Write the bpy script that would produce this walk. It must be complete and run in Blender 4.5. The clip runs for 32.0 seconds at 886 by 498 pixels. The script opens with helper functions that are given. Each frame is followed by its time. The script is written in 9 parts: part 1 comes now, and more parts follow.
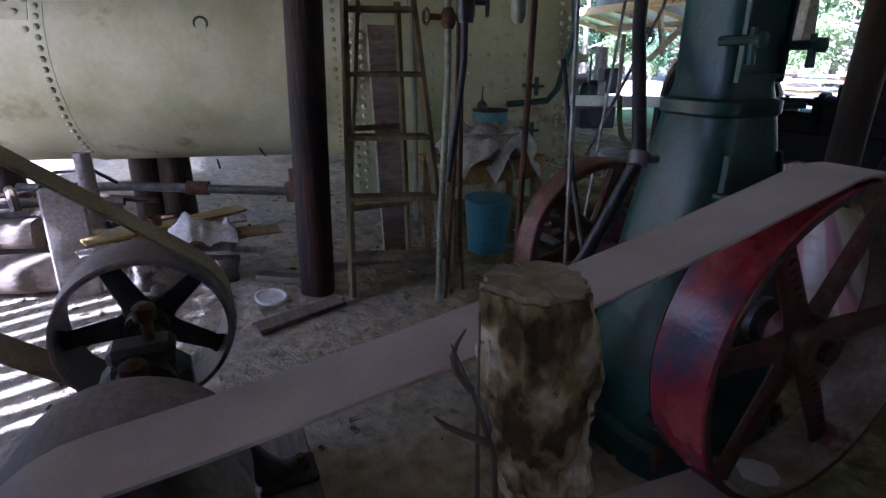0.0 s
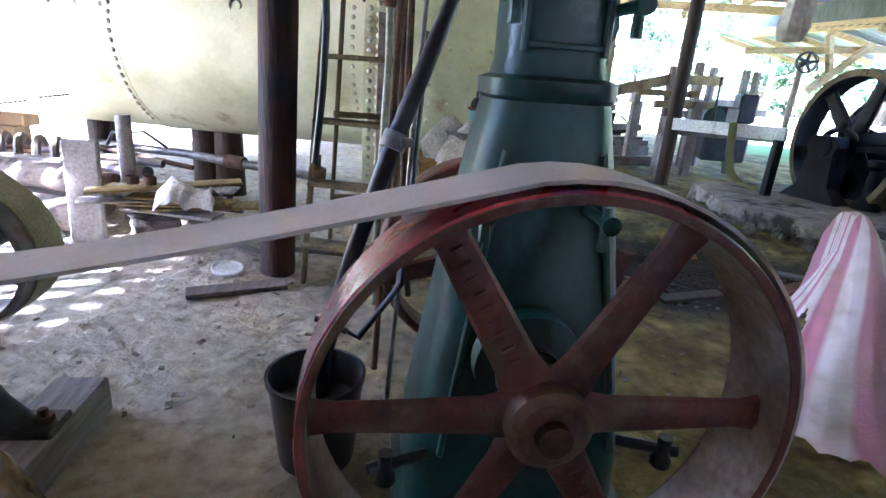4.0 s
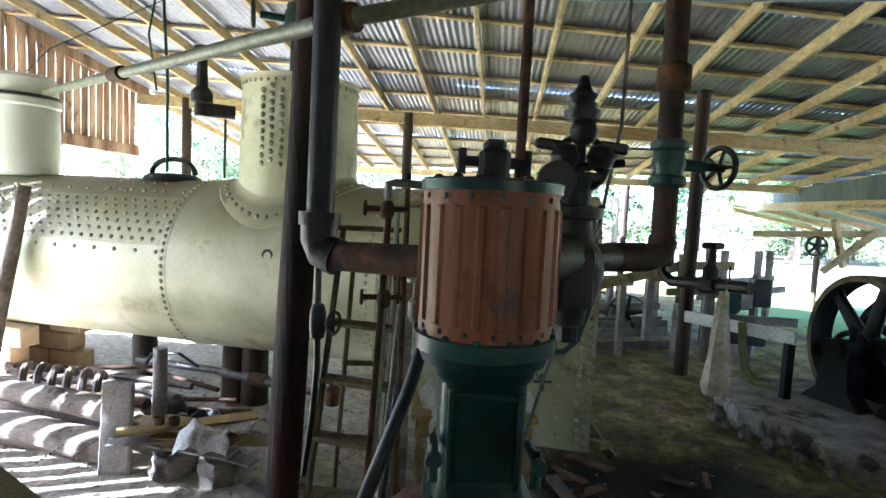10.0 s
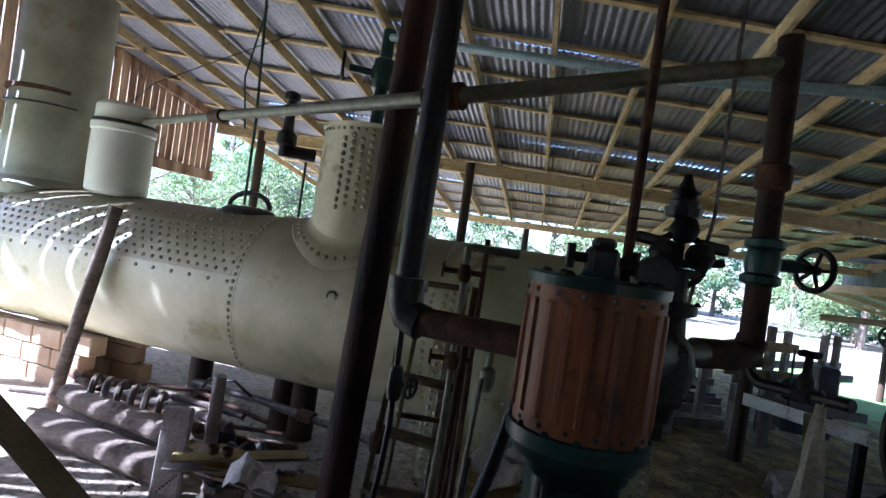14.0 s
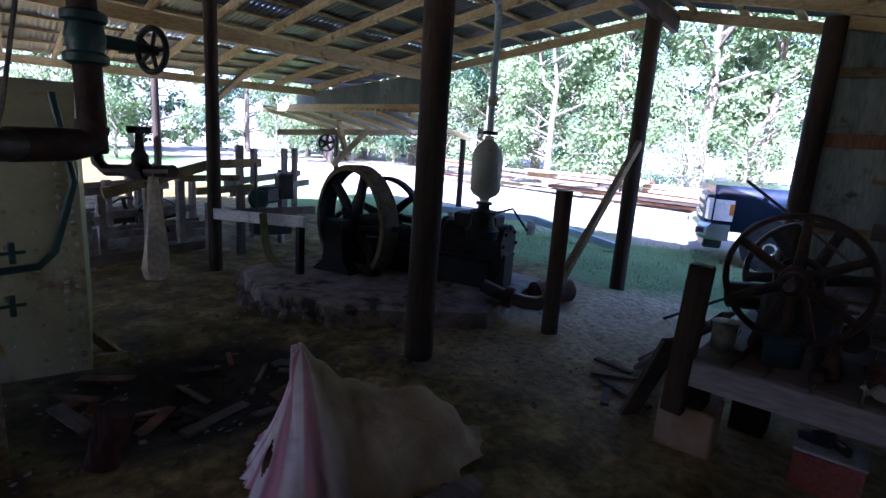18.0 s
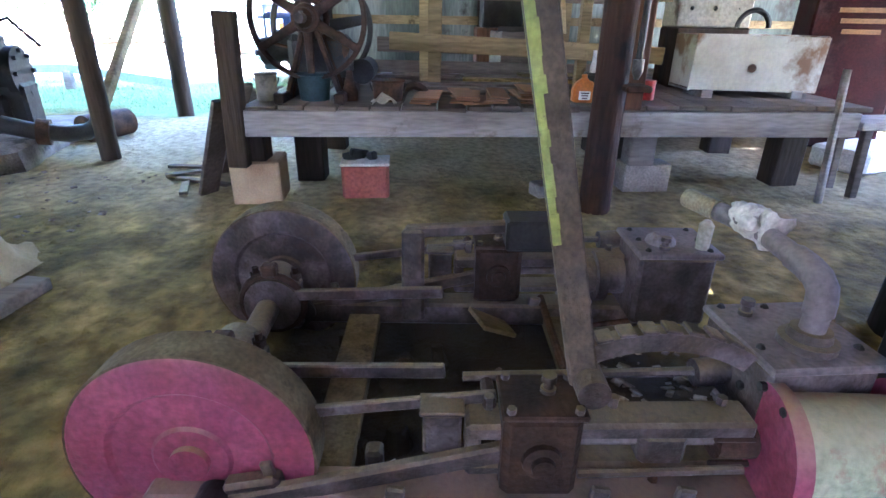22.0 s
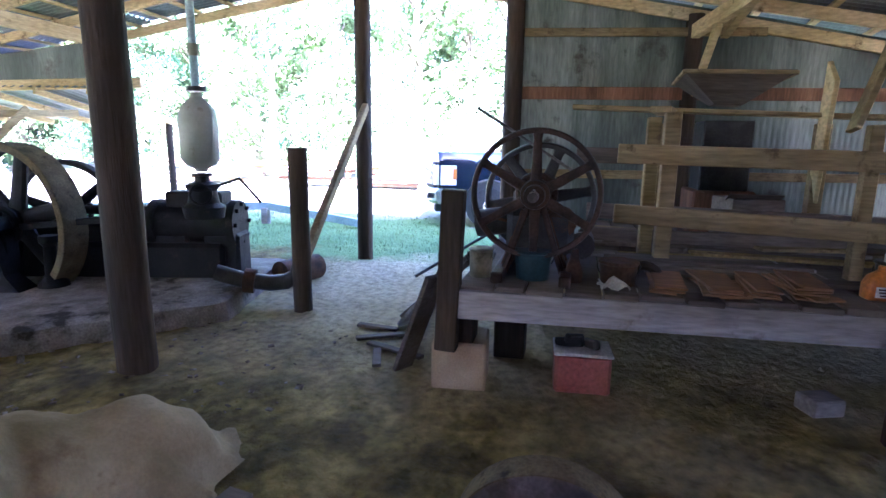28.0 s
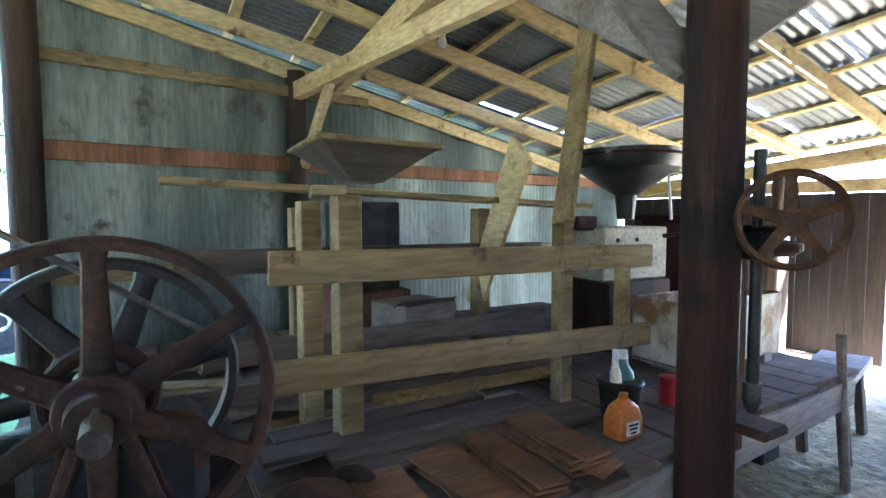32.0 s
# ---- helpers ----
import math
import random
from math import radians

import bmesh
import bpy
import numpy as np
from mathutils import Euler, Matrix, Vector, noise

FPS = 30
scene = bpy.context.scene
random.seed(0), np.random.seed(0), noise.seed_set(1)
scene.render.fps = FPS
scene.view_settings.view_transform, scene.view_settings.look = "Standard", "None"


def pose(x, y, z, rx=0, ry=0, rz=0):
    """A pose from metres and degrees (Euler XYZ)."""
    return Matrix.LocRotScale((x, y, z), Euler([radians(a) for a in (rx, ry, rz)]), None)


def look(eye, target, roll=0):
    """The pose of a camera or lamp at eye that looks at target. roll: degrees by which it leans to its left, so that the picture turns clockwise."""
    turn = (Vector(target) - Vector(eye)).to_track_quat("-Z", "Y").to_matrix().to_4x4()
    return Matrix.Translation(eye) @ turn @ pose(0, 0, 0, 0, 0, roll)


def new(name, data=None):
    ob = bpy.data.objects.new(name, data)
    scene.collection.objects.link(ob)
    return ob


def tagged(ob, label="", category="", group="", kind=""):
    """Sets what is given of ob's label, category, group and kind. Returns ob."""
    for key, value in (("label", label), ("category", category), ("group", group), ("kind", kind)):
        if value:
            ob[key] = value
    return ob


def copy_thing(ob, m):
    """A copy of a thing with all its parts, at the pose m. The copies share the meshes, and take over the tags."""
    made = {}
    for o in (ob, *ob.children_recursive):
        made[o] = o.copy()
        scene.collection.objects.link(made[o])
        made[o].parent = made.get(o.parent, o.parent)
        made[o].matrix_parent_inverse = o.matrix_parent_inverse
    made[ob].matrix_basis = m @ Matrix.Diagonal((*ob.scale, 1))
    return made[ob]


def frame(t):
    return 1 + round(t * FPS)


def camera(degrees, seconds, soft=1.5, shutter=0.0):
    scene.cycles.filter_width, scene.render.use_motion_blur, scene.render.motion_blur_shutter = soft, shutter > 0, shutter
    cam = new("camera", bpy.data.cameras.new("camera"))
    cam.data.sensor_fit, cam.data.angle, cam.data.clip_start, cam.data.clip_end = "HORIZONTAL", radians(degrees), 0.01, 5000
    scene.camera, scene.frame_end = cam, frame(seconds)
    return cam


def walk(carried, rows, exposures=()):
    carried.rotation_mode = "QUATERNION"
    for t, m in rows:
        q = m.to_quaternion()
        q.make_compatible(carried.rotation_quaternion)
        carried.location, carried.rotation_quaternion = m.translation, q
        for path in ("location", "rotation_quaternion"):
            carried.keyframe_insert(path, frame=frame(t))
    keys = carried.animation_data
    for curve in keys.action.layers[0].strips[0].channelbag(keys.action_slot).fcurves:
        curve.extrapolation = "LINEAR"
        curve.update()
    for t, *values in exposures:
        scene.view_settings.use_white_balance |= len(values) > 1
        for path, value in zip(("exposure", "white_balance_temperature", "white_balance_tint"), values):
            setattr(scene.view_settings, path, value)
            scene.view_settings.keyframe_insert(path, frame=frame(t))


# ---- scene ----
cam = camera(80.0, 32.0)
PATH = [
    (0, (-1.359, 0.106, 1.306), (-0.58, 1.817, 0.624), 0.1),
    (0.5, (-1.239, 0.094, 1.33), (-0.334, 1.758, 0.69), -1.4),
    (1, (-1.076, 0.038, 1.323), (-0.13, 1.683, 0.69), -1.1),
    (1.5, (-0.963, 0.034, 1.296), (0.072, 1.603, 0.613), 0.6),
    (2, (-0.8, 0.124, 1.272), (0.042, 1.774, 0.518), 1.8),
    (2.5, (-0.702, 0.125, 1.234), (-0.118, 1.889, 0.497), 2.6),
    (4.5, (-0.162, 0.002, 1.165), (-0.061, 1.893, 0.523), 5.1),
    (5, (-0.095, -0.007, 1.113), (-0.155, 1.852, 0.377), 5.9),
    (5.5, (-0.023, -0.018, 1.098), (-0.067, 1.838, 0.354), 5.1),
    (6, (0.0, 0.0, 1.09), (0.0, 1.847, 0.323), 4.4),
    (6.5, (-0.01, 0.034, 1.142), (-0.027, 1.924, 0.49), 4.1),
    (7, (-0.031, 0.034, 1.261), (-0.112, 1.957, 0.718), 4.3),
    (7.5, (-0.041, 0.005, 1.402), (-0.123, 1.969, 1.037), 3.8),
    (8, (-0.044, -0.041, 1.541), (-0.053, 1.925, 1.172), 2.3),
    (8.5, (-0.083, -0.074, 1.682), (-0.091, 1.902, 1.371), 2.1),
    (9, (-0.108, -0.093, 1.8), (-0.065, 1.89, 1.547), 3.9),
    (9.5, (-0.079, -0.085, 1.883), (0.061, 1.9, 1.689), 2.5),
    (10, (-0.085, -0.104, 1.936), (0.008, 1.888, 1.783), 2.9),
    (10.5, (-0.156, -0.136, 1.984), (-0.224, 1.86, 1.879), 3.8),
    (11, (-0.316, -0.156, 1.992), (-0.724, 1.8, 1.908), 5.6),
    (11.5, (-0.411, -0.221, 2.015), (-0.982, 1.694, 1.938), 7.5),
    (12, (-0.422, -0.213, 2.007), (-1.107, 1.664, 1.92), 8.6),
    (12.5, (-0.424, -0.2, 2.008), (-1.155, 1.659, 1.908), 8.6),
    (13, (-0.41, -0.182, 2.005), (-1.031, 1.718, 1.941), 8.9),
    (13.5, (-0.356, -0.159, 2.023), (-0.738, 1.804, 1.995), 8.3),
    (14, (-0.266, -0.139, 2.041), (-0.344, 1.859, 2.025), 8.3),
    (14.5, (-0.182, -0.132, 2.054), (0.013, 1.858, 1.978), 7.0),
    (15, (-0.088, -0.11, 2.049), (0.425, 1.819, 1.915), 5.7),
    (15.5, (-0.014, -0.171, 2.059), (0.834, 1.632, 1.89), 5.6),
    (17.5, (0.243, -0.216, 2.01), (1.787, 1.013, 1.686), 3.1),
    (18, (0.279, -0.313, 1.903), (1.741, 0.986, 1.486), 3.9),
    (18.5, (0.26, -0.375, 1.796), (1.598, 1.041, 1.343), 1.4),
    (19, (0.22, -0.428, 1.731), (1.421, 1.085, 1.211), -1.0),
    (19.5, (0.266, -0.417, 1.628), (1.735, 0.863, 1.177), 0.0),
    (20, (0.122, -0.335, 1.498), (1.869, 0.448, 0.921), -0.6),
    (20.5, (0.078, -0.327, 1.335), (1.939, 0.057, 0.711), 2.5),
    (21, (0.144, -0.428, 1.244), (1.985, -0.287, 0.475), 0.9),
    (21.5, (0.124, -0.596, 1.268), (1.963, -0.561, 0.484), 0.3),
    (22, (0.101, -0.718, 1.249), (1.931, -0.748, 0.441), 0.9),
    (22.5, (0.089, -0.818, 1.243), (1.892, -1.033, 0.405), 2.5),
    (23, (0.058, -0.933, 1.251), (1.825, -1.355, 0.414), 1.6),
    (23.5, (0.039, -1.028, 1.252), (1.762, -1.626, 0.431), 0.7),
    (24, (0.014, -0.957, 1.222), (1.795, -1.393, 0.422), 2.6),
    (24.5, (0.016, -0.846, 1.199), (1.861, -1.001, 0.443), 2.9),
    (25, (0.019, -0.724, 1.185), (1.881, -0.642, 0.459), 1.5),
    (25.5, (-0.006, -0.592, 1.204), (1.811, -0.236, 0.448), 1.6),
    (27.5, (0.396, -0.14, 1.442), (2.269, 0.352, 0.944), -1.4),
    (28, (0.665, -0.079, 1.498), (2.574, 0.382, 1.117), 0.8),
    (28.5, (0.876, 0.059, 1.512), (2.82, 0.368, 1.16), 1.8),
    (29, (1.062, 0.255, 1.558), (3.032, 0.396, 1.248), 0.1),
    (29.5, (1.289, 0.341, 1.614), (3.271, 0.425, 1.359), 0.3),
    (30, (1.586, 0.339, 1.628), (3.574, 0.393, 1.422), 1.4),
    (30.5, (1.822, 0.363, 1.649), (3.809, 0.17, 1.528), 0.8),
    (31, (2.056, 0.352, 1.649), (3.981, -0.178, 1.537), 0.9),
    (31.5, (2.296, 0.229, 1.645), (4.154, -0.502, 1.525), 0.3),
    (32, (2.452, 0.06, 1.66), (4.166, -0.961, 1.531), -0.1),
]
EXPOSURE = [  # seconds, stops, kelvin, tint
    (0, 4.0, 4750, 32), (1.0, 5.45, 4700, 26), (2.0, 5.95, 4750, 26), (4.5, 6.0, 4750, 26), (6.0, 6.1, 4750, 26), (9.0, 4.97, 5000, 12), (10.5, 4.45, 4900, 14), (12.0, 2.75, 4750, 16),
    (13.5, 2.55, 4750, 20), (14.5, 4.0, 4800, 28), (15.5, 4.25, 4750, 30), (17.5, 3.05, 4750, 38), (19.0, 3.95, 4750, 38), (20.0, 4.3, 4750, 36), (21.0, 6.0, 4850, 26), (23.0, 6.95, 4850, 28),
    (25.0, 7.0, 4900, 24), (28.0, 5.62, 4800, 36), (29.0, 3.95, 4750, 36), (30.5, 3.55, 4700, 34), (31.3, 4.5, 4750, 30), (32.0, 6.15, 4700, 18)]
walk(cam, [(t, look(eye, target, roll)) for t, eye, target, roll in PATH], EXPOSURE)

# ---- world and sun ----
world = bpy.data.worlds.new("world")
scene.world = world
world.use_nodes = True
wn = world.node_tree.nodes
sky = wn.new("ShaderNodeTexSky")
sky.sky_type, sky.sun_disc = "NISHITA", False
sky.sun_elevation, sky.sun_rotation = radians(41), radians(258)
sky.air_density, sky.dust_density = 1.0, 1.5
world.node_tree.links.new(sky.outputs[0], wn["Background"].inputs[0])
wn["Background"].inputs[1].default_value = 0.06
sun = new("sun", bpy.data.lights.new("sun", "SUN"))
sun.data.energy, sun.data.angle, sun.data.color = 5.0, radians(0.6), (1.0, 0.95, 0.86)
sun.matrix_world = look((0, 0, 0), (0.735, 0.15, -0.66))


# ---- materials ----
def material(name, stops, scale=6.0, rough=0.7, metal=0.0, bump=0.25, grain=60.0, stretch=(1, 1, 1), stain=None, spread=0.35, per_object=0.0, detail=8.0, speck=(0.74, 1.22), dust=None):
    """Noise between the colours of stops, a finer grain on it, stains of a second colour, and relief from both."""
    mat = bpy.data.materials.new(name)
    mat.use_nodes = True
    nodes, links = mat.node_tree.nodes, mat.node_tree.links
    bsdf = nodes["Principled BSDF"]
    coord = nodes.new("ShaderNodeTexCoord")
    mapping = nodes.new("ShaderNodeMapping")
    mapping.inputs["Scale"].default_value = stretch
    links.new(coord.outputs["Object"], mapping.inputs[0])
    broad, fine = nodes.new("ShaderNodeTexNoise"), nodes.new("ShaderNodeTexNoise")
    broad.inputs["Scale"].default_value, broad.inputs["Detail"].default_value = scale, detail
    fine.inputs["Scale"].default_value, fine.inputs["Detail"].default_value = grain, 6.0
    for tex in (broad, fine):
        links.new(mapping.outputs[0], tex.inputs["Vector"])
    ramp = nodes.new("ShaderNodeValToRGB")
    ramp.color_ramp.elements[0].position, ramp.color_ramp.elements[1].position = 0.5 - spread / 2, 0.5 + spread / 2
    ramp.color_ramp.elements[0].color, ramp.color_ramp.elements[1].color = (*stops[0], 1), (*stops[-1], 1)
    for n, c in enumerate(stops[1:-1]):
        ramp.color_ramp.elements.new(0.5 - spread / 2 + spread * (n + 1) / (len(stops) - 1)).color = (*c, 1)
    links.new(broad.outputs[0], ramp.inputs[0])
    colour = ramp.outputs[0]

    def mix(kind, fac, a, b):
        m = nodes.new("ShaderNodeMix")
        m.data_type, m.blend_type = "RGBA", kind
        for socket, value in ((m.inputs[0], fac), (m.inputs[6], a), (m.inputs[7], b)):
            if isinstance(value, bpy.types.NodeSocket):
                links.new(value, socket)
            else:
                socket.default_value = value
        return m.outputs[2]

    grey = nodes.new("ShaderNodeMapRange")
    grey.inputs["From Min"].default_value, grey.inputs["From Max"].default_value = 0.3, 0.7
    grey.inputs["To Min"].default_value, grey.inputs["To Max"].default_value = speck
    links.new(fine.outputs[0], grey.inputs[0])
    colour = mix("MULTIPLY", 1.0, colour, grey.outputs[0])
    if stain:
        spot = nodes.new("ShaderNodeTexNoise")
        spot.inputs["Scale"].default_value, spot.inputs["Detail"].default_value = stain[1], 9.0
        spot.inputs["Roughness"].default_value = 0.65
        links.new(coord.outputs["Object"], spot.inputs["Vector"])
        cut = nodes.new("ShaderNodeMapRange")
        cut.inputs["From Min"].default_value, cut.inputs["From Max"].default_value = stain[2], stain[2] + 0.1
        links.new(spot.outputs[0], cut.inputs[0])
        colour = mix("MIX", cut.outputs[0], colour, (*stain[0], 1))
    if dust:  # settled dust on upward faces; also paints the twin engine's lit tops
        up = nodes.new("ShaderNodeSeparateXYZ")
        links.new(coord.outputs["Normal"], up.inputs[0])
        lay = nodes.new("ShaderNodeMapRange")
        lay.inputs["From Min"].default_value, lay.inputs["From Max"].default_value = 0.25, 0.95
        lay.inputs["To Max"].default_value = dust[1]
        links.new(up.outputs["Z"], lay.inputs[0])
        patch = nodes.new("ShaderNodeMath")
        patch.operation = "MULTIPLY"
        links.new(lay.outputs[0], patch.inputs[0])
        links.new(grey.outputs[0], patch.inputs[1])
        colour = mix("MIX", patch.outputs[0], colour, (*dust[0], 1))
    if per_object:
        info = nodes.new("ShaderNodeObjectInfo")
        vary = nodes.new("ShaderNodeMapRange")
        vary.inputs["To Min"].default_value, vary.inputs["To Max"].default_value = 1 - per_object, 1 + per_object
        links.new(info.outputs["Random"], vary.inputs[0])
        colour = mix("MULTIPLY", 1.0, colour, vary.outputs[0])
    links.new(colour, bsdf.inputs["Base Color"])
    shine = nodes.new("ShaderNodeMapRange")
    shine.inputs["To Min"].default_value, shine.inputs["To Max"].default_value = max(rough - 0.18, 0.05), min(rough + 0.15, 1)
    links.new(broad.outputs[0], shine.inputs[0])
    links.new(shine.outputs[0], bsdf.inputs["Roughness"])
    bsdf.inputs["Metallic"].default_value = metal
    bsdf.inputs["Specular IOR Level"].default_value = 0.5 if rough < 0.62 else 0.22
    if bump:
        add = nodes.new("ShaderNodeMath")
        add.operation = "ADD"
        links.new(broad.outputs[0], add.inputs[0])
        links.new(fine.outputs[0], add.inputs[1])
        relief = nodes.new("ShaderNodeBump")
        relief.inputs["Strength"].default_value, relief.inputs["Distance"].default_value = bump, 0.012
        links.new(add.outputs[0], relief.inputs["Height"])
        links.new(relief.outputs[0], bsdf.inputs["Normal"])
    return mat


def leaf_material(name, dark, light):
    """Thin leaves: light scatters off them and some of it through them."""
    mat = material(name, [dark, light], 0.6, 0.55, 0.0, 0.0, 9)
    nodes, links = mat.node_tree.nodes, mat.node_tree.links
    bsdf, out = nodes["Principled BSDF"], nodes["Material Output"]
    glow = nodes.new("ShaderNodeBsdfTranslucent")
    links.new(bsdf.inputs["Base Color"].links[0].from_socket, glow.inputs["Color"])
    both = nodes.new("ShaderNodeMixShader")
    both.inputs[0].default_value = 0.4
    links.new(bsdf.outputs[0], both.inputs[1])
    links.new(glow.outputs[0], both.inputs[2])
    links.new(both.outputs[0], out.inputs[0])
    return mat


LONG_X, LONG_Y, LONG_Z = (0.12, 1, 1), (1, 0.12, 1), (1, 1, 0.12)
M_BOILER = material("boiler_paint", [(0.36, 0.345, 0.19), (0.53, 0.505, 0.32), (0.64, 0.61, 0.44)], 1.6, 0.42, 0.0, 0.15, 30, stain=((0.27, 0.205, 0.095), 2.2, 0.585), speck=(0.93, 1.05), dust=((0.15, 0.12, 0.065), 0.85))
M_FIREBOX = material("firebox_paint", [(0.30, 0.30, 0.15), (0.46, 0.455, 0.26)], 2.0, 0.55, 0.0, 0.2, 30, stain=((0.20, 0.135, 0.065), 2.5, 0.56), speck=(0.93, 1.05))
M_RIVET = material("rivet_paint", [(0.24, 0.215, 0.115), (0.52, 0.50, 0.36)], 20, 0.5, 0.0, 0.1)
M_GREEN = material("green_engine_paint", [(0.003, 0.021, 0.018), (0.010, 0.060, 0.047)], 7, 0.4, 0.0, 0.15, 40, stain=((0.02, 0.018, 0.014), 5, 0.6))
M_DKGREEN = material("dark_green_paint", [(0.008, 0.035, 0.026), (0.016, 0.065, 0.045)], 7, 0.4)
M_LAGGING = material("orange_lagging", [(0.18, 0.060, 0.020), (0.34, 0.120, 0.041)], 6, 0.5, 0.0, 0.2, 50, LONG_Z, stain=((0.07, 0.03, 0.015), 6, 0.56))
M_RED = material("worn_red_paint", [(0.05, 0.015, 0.010), (0.135, 0.032, 0.02)], 7, 0.55, 0.0, 0.35, 60, stain=((0.12, 0.07, 0.038), 6, 0.50))
M_REDRIM = material("red_and_blue_rim_paint", [(0.06, 0.05, 0.12), (0.30, 0.03, 0.045), (0.46, 0.085, 0.10)], 5, 0.28, 0.0, 0.15, 60, stain=((0.05, 0.035, 0.07), 6, 0.57))
M_RIMIN = material("bare_rim_inside", [(0.10, 0.062, 0.035), (0.24, 0.18, 0.12), (0.42, 0.36, 0.30)], 4, 0.6, 0.1, 0.3, 50, stain=((0.13, 0.035, 0.025), 5, 0.54))
M_PINK = material("faded_pink_paint", [(0.24, 0.045, 0.085), (0.40, 0.10, 0.165)], 5, 0.6, 0.0, 0.3, 50, stain=((0.19, 0.10, 0.08), 5, 0.60), dust=((0.30, 0.22, 0.14), 0.8))
M_BELT = material("canvas_belt", [(0.33, 0.29, 0.26), (0.48, 0.43, 0.39)], 3, 0.85, 0.0, 0.06, 160, stain=((0.17, 0.135, 0.10), 9, 0.66), speck=(0.95, 1.05))
M_BELTDARK = material("leather_belt", [(0.17, 0.14, 0.09), (0.30, 0.26, 0.17)], 5, 0.65, 0.0, 0.2, 100)
M_BELTPALE = material("yellowed_belt", [(0.26, 0.25, 0.10), (0.42, 0.41, 0.20)], 5, 0.8, 0.0, 0.15, 100)
M_IRON = material("dark_iron", [(0.014, 0.013, 0.013), (0.045, 0.041, 0.037)], 8, 0.5, 0.35, 0.25, 70)
M_BLACK = material("black_pipe", [(0.010, 0.010, 0.011), (0.03, 0.028, 0.026)], 7, 0.42, 0.2, 0.2, 60)
M_RUST = material("rusty_iron", [(0.035, 0.02, 0.014), (0.12, 0.062, 0.033)], 9, 0.75, 0.15, 0.35, 60)
# dust here also carries the tops' lighter tone against the shaded sides
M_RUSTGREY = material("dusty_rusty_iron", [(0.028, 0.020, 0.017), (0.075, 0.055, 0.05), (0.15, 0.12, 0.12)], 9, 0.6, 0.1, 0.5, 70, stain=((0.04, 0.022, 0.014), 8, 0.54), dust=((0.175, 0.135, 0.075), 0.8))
M_PIPEGREY = material("dull_grey_pipe", [(0.11, 0.088, 0.09), (0.21, 0.175, 0.18)], 6, 0.6, 0.1, 0.2, 60, stain=((0.13, 0.08, 0.05), 6, 0.58))
M_CYLINDER = material("blotchy_cylinder_paint", [(0.27, 0.30, 0.15), (0.40, 0.44, 0.27), (0.50, 0.52, 0.38)], 5, 0.5, 0.0, 0.35, 50, stain=((0.30, 0.09, 0.085), 4.5, 0.52), dust=((0.33, 0.27, 0.17), 0.6))
M_STEEL = material("worn_steel", [(0.09, 0.083, 0.075), (0.22, 0.205, 0.19)], 12, 0.42, 0.6, 0.15, 60)
M_GALV = material("galvanised_sheet", [(0.05, 0.066, 0.055), (0.115, 0.14, 0.118), (0.27, 0.30, 0.26)], 1.6, 0.5, 0.25, 0.08, 40, (1, 1, 0.16), stain=((0.06, 0.055, 0.045), 2.4, 0.58), per_object=0.22)
M_ROOF = material("roof_sheet", [(0.10, 0.108, 0.125), (0.26, 0.27, 0.29)], 0.9, 0.42, 0.35, 0.05, 30, stain=((0.17, 0.12, 0.08), 1.3, 0.66))
M_LUMBER = material("yellow_lumber", [(0.36, 0.26, 0.11), (0.52, 0.40, 0.20), (0.60, 0.48, 0.27)], 3, 0.75, 0.0, 0.25, 45, (0.25, 0.25, 1), per_object=0.16, stain=((0.16, 0.105, 0.05), 4.5, 0.58), speck=(0.72, 1.18))
M_LUMBERX = material("sawn_board", [(0.17, 0.12, 0.055), (0.34, 0.26, 0.13)], 5, 0.75, 0.0, 0.3, 50, LONG_Y, per_object=0.16, stain=((0.10, 0.068, 0.033), 6, 0.57), speck=(0.7, 1.2))
M_DECK = material("worn_deck_board", [(0.085, 0.066, 0.05), (0.19, 0.155, 0.125)], 4, 0.8, 0.0, 0.3, 50, LONG_Y, per_object=0.18)
M_GREYWOOD = material("weathered_grey_wood", [(0.17, 0.145, 0.125), (0.36, 0.33, 0.31)], 4, 0.8, 0.0, 0.35, 50, LONG_Y, per_object=0.15, stain=((0.12, 0.09, 0.065), 3, 0.6))
M_OLDLOG = material("old_log_wood", [(0.12, 0.095, 0.07), (0.26, 0.21, 0.17)], 6, 0.85, 0.0, 0.6, 40, (0.25, 1, 1), per_object=0.15, stain=((0.07, 0.05, 0.035), 4, 0.56))
M_SLAT = material("rough_slat_boards", [(0.11, 0.055, 0.032), (0.25, 0.13, 0.075)], 5, 0.85, 0.0, 0.3, 50, LONG_Z, per_object=0.25)
M_SLAB = material("pale_slab_boards", [(0.17, 0.10, 0.055), (0.33, 0.215, 0.125), (0.46, 0.34, 0.22)], 5, 0.85, 0.0, 0.35, 50, LONG_Z, per_object=0.28, stain=((0.10, 0.06, 0.035), 4, 0.58))
M_POST = material("creosoted_post", [(0.020, 0.014, 0.010), (0.07, 0.045, 0.028)], 5, 0.7, 0.0, 0.5, 45, LONG_Z)
M_POSTBROWN = material("red_brown_post", [(0.018, 0.010, 0.008), (0.075, 0.031, 0.020)], 5, 0.75, 0.0, 0.8, 45, LONG_Z, stain=((0.014, 0.011, 0.011), 2, 0.48))
M_REDWOOD = material("red_brown_boards", [(0.13, 0.062, 0.03), (0.26, 0.14, 0.068)], 5, 0.65, 0.0, 0.2, 50, LONG_Y, per_object=0.2)
